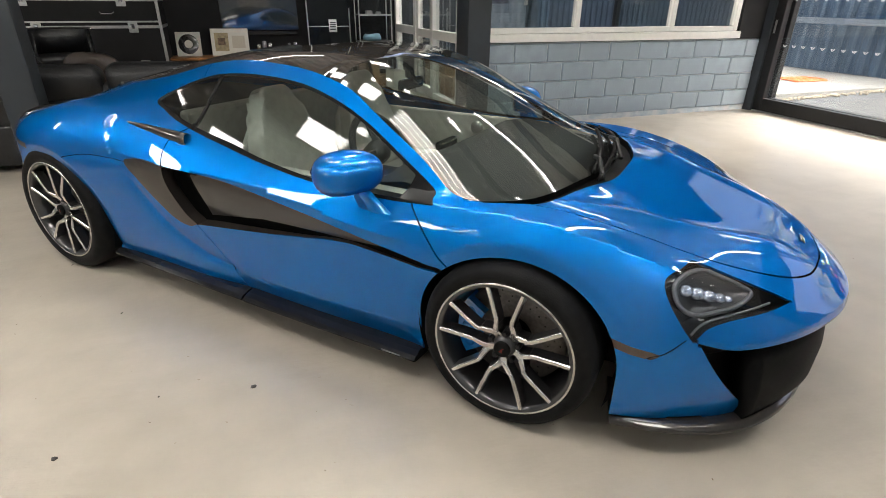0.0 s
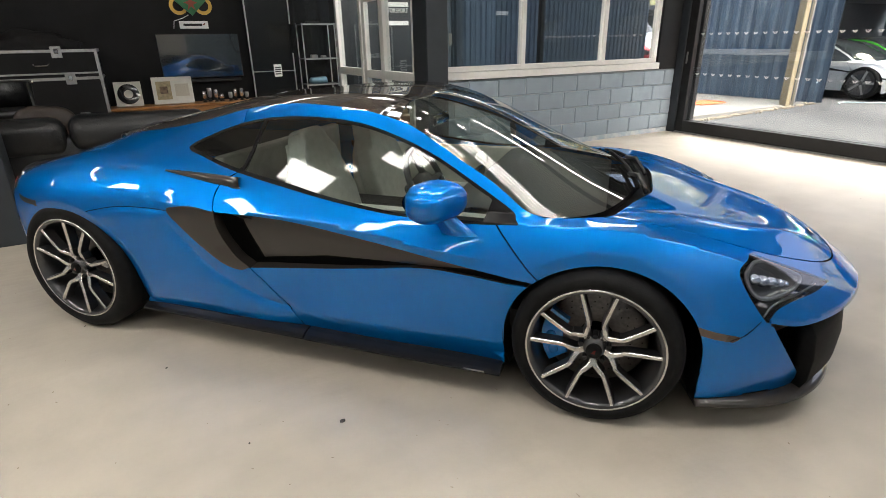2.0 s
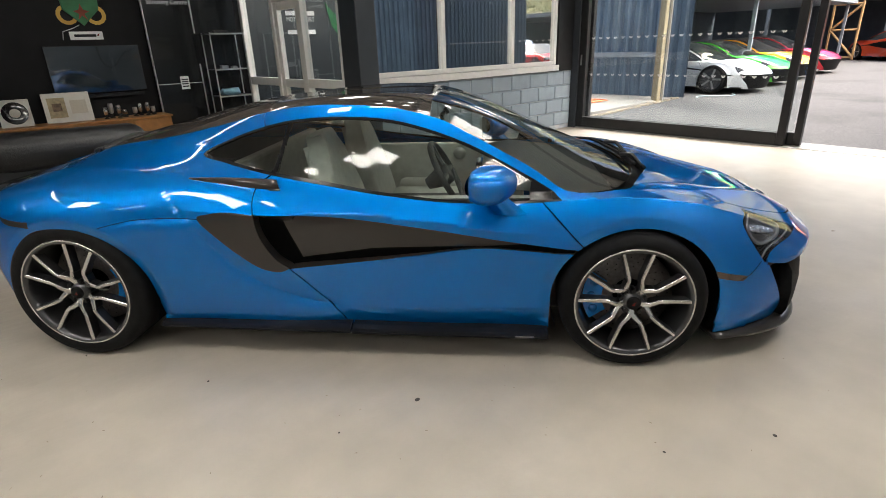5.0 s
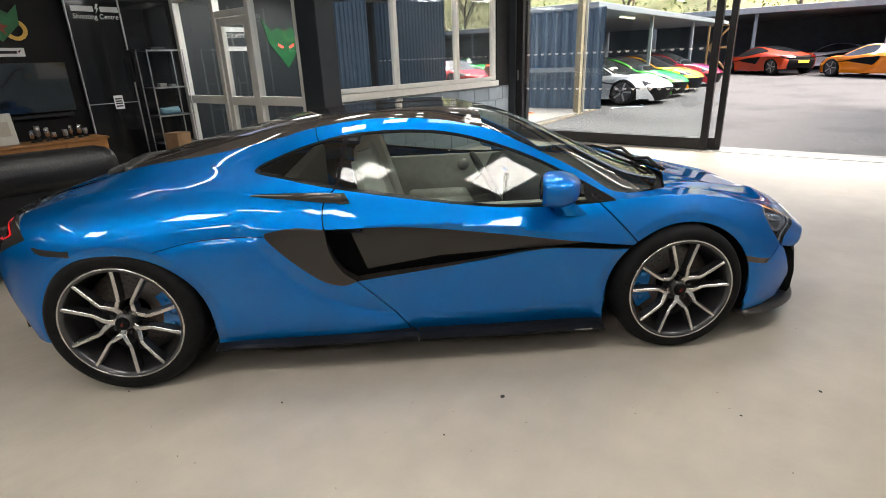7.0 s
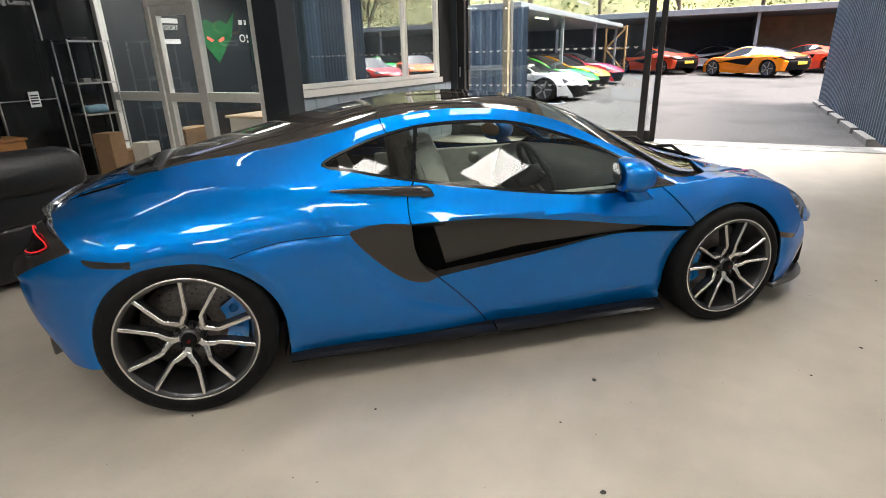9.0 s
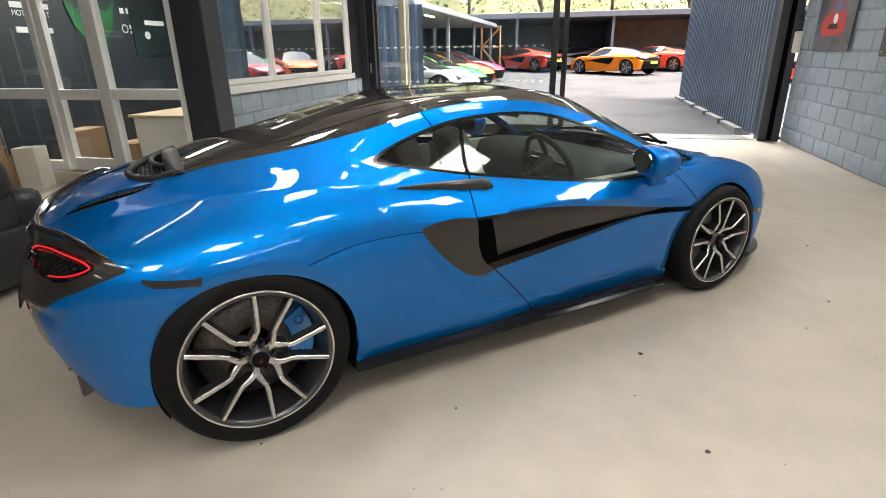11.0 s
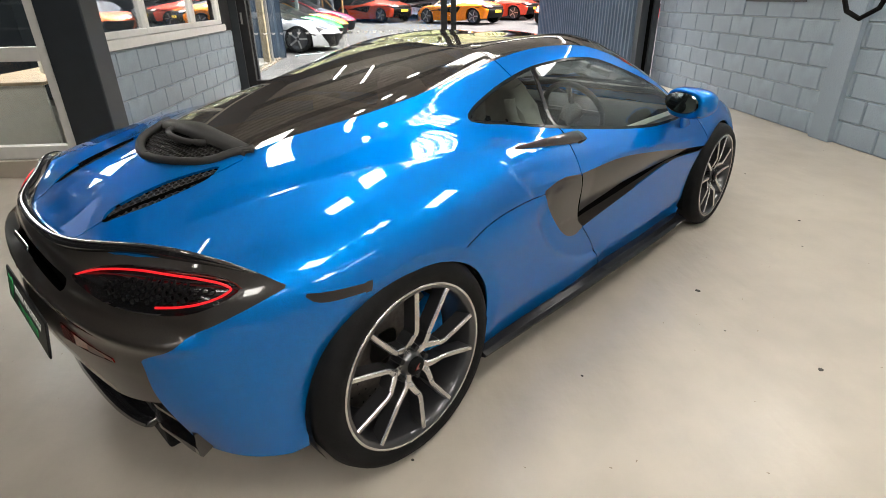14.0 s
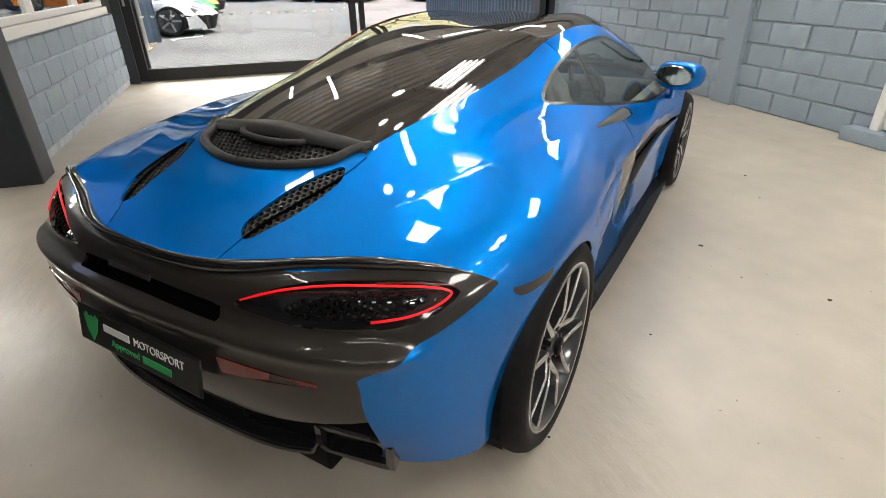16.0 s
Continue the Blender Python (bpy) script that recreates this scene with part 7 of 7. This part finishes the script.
# wipers
SCREEN_Z = skin_lookup(2, lambda v: (v[:, 0] > .4) & (v[:, 0] < 1.6) & (v[:, 1] < .8) & (v[:, 2] > .7))
for _pts in ([(1.44, -.30), (1.415, -.10), (1.37, .12), (1.29, .34)], [(1.45, .02), (1.42, .20), (1.36, .38), (1.26, .56)], [(1.475, -.34), (1.46, -.12), (1.44, .10)]):
    _c = curve2(_pts, closed=False, per=6)
    part("wiper", tube([(a, b, SCREEN_Z(a, abs(b)) + .022) for a, b in _c], lambda t: .011 - .005 * abs(t - .3), 8), PLASTIC, coupe, "black wiper blade", True)
for _a, _b in (((1.48, -.30), (1.40, -.12)), ((1.48, .06), (1.38, .26))):
    _bm = tube([(_a[0], _a[1], SCREEN_Z(_a[0], abs(_a[1])) + .012), ((_a[0] + _b[0]) / 2, (_a[1] + _b[1]) / 2, SCREEN_Z(_b[0], abs(_b[1])) + .045), (_b[0], _b[1], SCREEN_Z(_b[0], abs(_b[1])) + .03)], .010, 8)
    part("wiper_arm", _bm, FRAME_BLACK, coupe, "", True)

# ---- interior ----
part("cabin_tub", box(-.75, 1.25, -.72, .72, .20, .36, .02), DASH, coupe, "dark cabin floor")


def seat(y):
    back = [(-.16, 0), (-.235, .10), (-.245, .30), (-.20, .44), (-.125, .52), (-.115, .62), (-.075, .66), (.075, .66), (.115, .62), (.125, .52), (.20, .44), (.245, .30), (.235, .10), (.16, 0)]
    bm = prism(back, .11)
    bmesh.ops.bevel(bm, geom=[e for e in bm.edges], offset=.03, segments=3, affect="EDGES", profile=.6)
    s = part("seat_back", bm, SEAT_GREY, coupe, "pale grey leather bucket seat", True)
    s.matrix_world = pose(.02, y, .42, 0, 0, -90) @ pose(0, 0, 0, 90 + 16, 0, 0)
    bm = box(-.24, .24, -.05, .48, -.06, .08, .05)
    for sx in (-1, 1):
        add_box(bm, sx * .25 - .05, sx * .25 + .05, 0, .44, -.05, .13, .04)
    for sx in (-1, 1):
        part("bolster", tube([(sx * .15, .02, .115), (sx * .205, .12, .135), (sx * .215, .28, .135), (sx * .17, .42, .12), (sx * .10, .50, .115), (sx * .085, .60, .11)], lambda t: .034 - .012 * abs(t - .4), 10), SEAT_GREY, s, "", True)
        part("belt_slot", box(sx * .075 - .03, sx * .075 + .03, .47, .50, .106, .112, .004), DASH, s)
    c = part("seat_cushion", bm, SEAT_GREY, coupe, "", True)
    c.matrix_world = pose(.02, y, .42, 0, 0, -90)
    bm = prism([(-.07, .10), (-.06, .36), (.06, .36), (.07, .10)], .02, pose(0, 0, .105))
    part("seat_insert", bm, DASH, s, "darker centre panel")


seat(-.36)
seat(.36)
_bm = bmesh.new()
_rings = []
for _i in range(21):
    _y = -.70 + 1.40 * _i / 20
    _hump = .03 * math.exp(-((_y + .36) / .16) ** 2)
    _rings.append([_bm.verts.new((_x, _y, _z)) for _x, _z in ((.58, .52), (.62, .70), (.66, .775 + _hump), (.80, .80 + _hump * .6), (1.02, .775), (1.30, .735), (1.30, .50))])
for _a, _b in zip(_rings, _rings[1:]):
    for _k in range(6):
        _bm.faces.new((_a[_k], _a[_k + 1], _b[_k + 1], _b[_k]))
bmesh.ops.recalc_face_normals(_bm, faces=_bm.faces)
part("dashboard", _bm, DASH, coupe, "dark leather dashboard", True)
_wheel_m = pose(.46, -.36, .80, 0, 62, 0)
_bm = tube([_wheel_m @ Vector((.175 * math.cos(a), .18 * math.sin(a), 0)) for a in np.linspace(0, math.tau, 36, endpoint=False)], .016, 10, True)
_sw = part("steering_wheel", _bm, DASH, coupe, "dark steering wheel", True)
_bm = bmesh.new()
for _v in ((-.17, 0), (.17, 0), (0, -.17)):
    add_tube(_bm, [_wheel_m @ Vector((0, 0, 0)), _wheel_m @ Vector((_v[1], _v[0], 0))], .016, 6)
part("steering_spoke", _bm, GREY_ALLOY, _sw)
part("steering_boss", lathe([(.001, .02), (.05, .018), (.06, -.02), (.03, -.12)], 20, "z", _wheel_m), DASH, _sw, "", True)
part("centre_console", box(-.35, .75, -.10, .10, .34, .58, .03), DASH, coupe)
part("console_screen", box(.60, .64, -.09, .09, .60, .80, .012, pose(0, 0, 0, 0, 0, 0)), GLOSS_BLACK, coupe)
for _s in (-1, 1):
    part("door_card", box(-.30, .92, _s * .735, _s * .765, .32, .78, .012), SEAT_GREY, coupe, "pale grey leather door card")
    part("speaker", lathe([(.001, -.02), (.035, -.02), (.045, 0)], 20, "y", pose(.45, _s * .735, .70) @ (Matrix.Identity(4) if _s > 0 else pose(0, 0, 0, 0, 0, 180))), STEEL, coupe, "", True)
part("rear_bulkhead", box(-.62, -.55, -.60, .60, .36, .92, .02), SEAT_GREY, coupe, "pale grey leather behind the seats")
part("luggage_shelf", box(-1.42, -.56, -.36, .36, .86, .90, .015), DASH, coupe, "dark leather luggage shelf under the hatch")
_bm = tube([(.42, 0, 1.10), (.44, 0, 1.07)], .012, 8)
add_box(_bm, .40, .425, -.115, .115, 1.03, 1.085, .015)
part("rear_view_mirror", _bm, GLOSS_BLACK, coupe)


# ---- the cars parked in the yard ----
def coarse_parts():
    sk = Skin(body_grid(120, 50))
    lab = classify(sk)
    groups = {"body": ("door", "quarter", "fender", "bumper", "rail", "bonnet", "cover"), "window": ("door_glass", "quarter_glass", "windscreen", "window_trim", "roof", "hatch", "band", "cowl", "gap"),
              "trim": ("ear", "cavity", "tail", "tail_slot", "tail_void", "mouth", "rear_trim", "front_trim", "scoop", "deck_vent"), "headlamp": ("lamp",), "tail_lamp": ("tail_lamp",)}
    out = {}
    for name, keys in groups.items():
        for side in ("right", "left") if "lamp" in name else ("both",):
            ob = panel(name, sk, [f for f, l in zip(sk.faces, lab) if l in keys], GLOSS_BLACK, None, side, rim=.01)
            out[name, side] = ob.data
            bpy.data.objects.remove(ob)
    return out


COARSE = coarse_parts()
DARK_GLASS = material("dark car windows", (.02, .024, .028), .05, coat=1.0)
_wb = lathe([(.001, -.02), (.05, -.03), (.19, -.01), (.245, -.03), (.262, -.035), (.30, -.04), (.335, -.02), (.345, .03), (.345, .16), (.30, .2)], 28, "y")
for _f in _wb.faces:
    _f.material_index = 0 if max((v.co.x ** 2 + v.co.z ** 2) ** .5 for v in _f.verts) > .265 else 1
WHEEL_ME = bpy.data.meshes.new("wheel")
_wb.to_mesh(WHEEL_ME)
_wb.free()
WHEEL_ME.materials.append(TYRE)
WHEEL_ME.materials.append(GREY_ALLOY)
SPOKE_ME = bpy.data.meshes.new("spoke")
_sb = bmesh.new()
for _k in range(5):
    add_box(_sb, .04, .25, -.05, -.03, -.022, .022, .004, pose(0, 0, 0, 0, 72 * _k, 0))
_sb.to_mesh(SPOKE_ME)
_sb.free()
SPOKE_ME.materials.append(STEEL)


def parked_car(label, colour, x, y, heading, long=1.0, high=1.0, flake=.2):
    paint = car_paint(label.split()[0] + " car paint", colour, flake)
    c = thing("parked_car", label, "car", BUILD @ pose(x, y, ground_z(x) - .012, 0, 0, heading), group="parked cars")
    for (name, _side), me in COARSE.items():
        d = me.copy()
        d.materials.clear()
        d.materials.append({"body": paint, "window": DARK_GLASS, "trim": PLASTIC, "headlamp": GLOSS_BLACK, "tail_lamp": RED_LENS}[name])
        ob = new(name, d)
        ob.parent = c
        ob.scale = (long, 1, high)
    for wx in (1.335, -1.335):
        for s in (-1, 1):
            w = new("wheel", WHEEL_ME)
            w.parent = c
            w.matrix_basis = pose(wx * long, s * .89, .345, 0, 0, 0 if s < 0 else 180)
            k = new("spoke", SPOKE_ME)
            k.parent = w
    p = new("number_plate", PLATE_ME)
    p.parent = c
    p.matrix_basis = pose(-2.10 * long, 0, .53 * high)
    return c


_pb = box(-.006, .006, -.26, .26, -.055, .055, .004)
PLATE_ME = bpy.data.meshes.new("number_plate")
_pb.to_mesh(PLATE_ME)
_pb.free()
PLATE_ME.materials.append(material("plate yellow", (.72, .52, .04), .4))
parked_car("white coupe parked nose out under the shed", (.72, .73, .74), 7.05, 1.56, -90, flake=.03)
parked_car("bright green coupe parked nose out under the shed", (.08, .50, .05), 9.1, 1.66, -90)
parked_car("yellow orange coupe parked nose out under the shed", (.85, .38, .015), 11.2, 1.7, -90)
parked_car("dark red coupe parked nose out under the shed", (.35, .02, .03), 13.6, 1.6, -90)
parked_car("orange coupe parked across the yard, tail towards the building", (.95, .27, .01), 18.1, -5.4, 49)
parked_car("red orange coupe parked by the far shed", (.62, .07, .02), 20.9, -1.2, 48)
parked_car("silver coupe parked in the far shed", (.55, .55, .57), 24.9, -3.6, 100)
parked_car("salmon red coupe parked beside the orange one", (.80, .10, .05), 21.05, -7.8, 50)
parked_car("white coupe in the far shed", (.70, .71, .73), 25.6, -10.4, 80, flake=.03)
parked_car("red coupe parked at the end of the yard", (.62, .04, .02), 12.9, -10.7, 110)
parked_car("orange red coupe parked at the end of the yard", (.85, .16, .02), 17.4, -10.4, 140)
parked_car("green coupe parked at the end of the yard", (.06, .42, .06), 20.5, -14.5, 120)
parked_car("tall white van parked at the end of the yard", (.72, .73, .74), 16.0, -15.5, 110, 1.1, 1.75, flake=.03)


# ---- floor specks and scuffs ----
random.seed(11)
_speck = material("dark floor specks", (.05, .045, .04), .8)
for _x, _y, _r in ((-7.05, -4.01, .022), (-7.71, -4.18, .02), (-7.66, -3.21, .012), (-8.03, -2.52, .010), (-6.22, -5.15, .014), (-7.41, -3.95, .010), (-8.9, -4.2, .012), (-6.6, -4.9, .010), (-5.2, -5.4, .012), (-7.9, -5.0, .012), (-7.2, -5.3, .010)):
    _bm = bmesh.new()
    bmesh.ops.create_icosphere(_bm, subdivisions=1, radius=_r * .7)
    for _v in _bm.verts:
        _v.co = Vector((_v.co.x * random.uniform(.6, 1.3), _v.co.y * random.uniform(.4, 1.0), max(-.001, _v.co.z * .35)))
    _o = mesh_ob("debris", _bm, _speck)
    _o.matrix_world = BUILD @ pose(_x, _y, .001, 0, 0, random.uniform(0, 360))
    tagged(_o, "small dark crumb of debris on the floor", "debris", group="floor debris")
_verts, _faces = [], []
for _ in range(420):
    _x, _y = random.uniform(-10.5, -.3), random.uniform(-6.6, 1.0)
    _a, _l, _w = random.uniform(0, math.pi), random.uniform(.002, .009), random.uniform(.001, .003)
    _c, _s = math.cos(_a), math.sin(_a)
    _k = len(_verts)
    _verts += [(_x + _c * p - _s * q, _y + _s * p + _c * q, .0015) for p, q in ((-_l, -_w * .3), (-_l * .2, -_w), (_l, _w * .2), (-_l * .4, _w))]
    _faces.append((_k, _k + 1, _k + 2, _k + 3))
_me = bpy.data.meshes.new("grit")
_me.from_pydata(_verts, [], _faces)
_me.materials.append(material("brown grit", (.22, .17, .13), .8))
_o = new("grit", _me)
_o.matrix_world = BUILD
tagged(_o, "scattered fine grit and chips on the floor", "grit", kind="stuff")

# ---- blocks of the two masonry walls ----
_cache = {}
random.seed(7)
for _wall, _m, _x0, _x1, _z1, _off, _flip in BLOCK_JOBS:
    for _s, _e, _z, _hh in courses(_x0, _x1, _z1, _off):
        _key = (round(_e - _s, 3), round(_hh, 3))
        if _key not in _cache:
            _cache[_key] = block_mesh("block", *_key)
        _b = new("block", _cache[_key])
        _b.parent = _wall
        _j = random.uniform(-.004, .004)
        if _flip:
            _b.matrix_basis = pose(_e, ROOM_Y0 - .030 + _j, _z + .003, 0, 0, 180)
        else:
            _b.matrix_basis = pose(_s, WIN_Y + .034 + _j * .5, _z + .071)
_verts, _faces = [], []
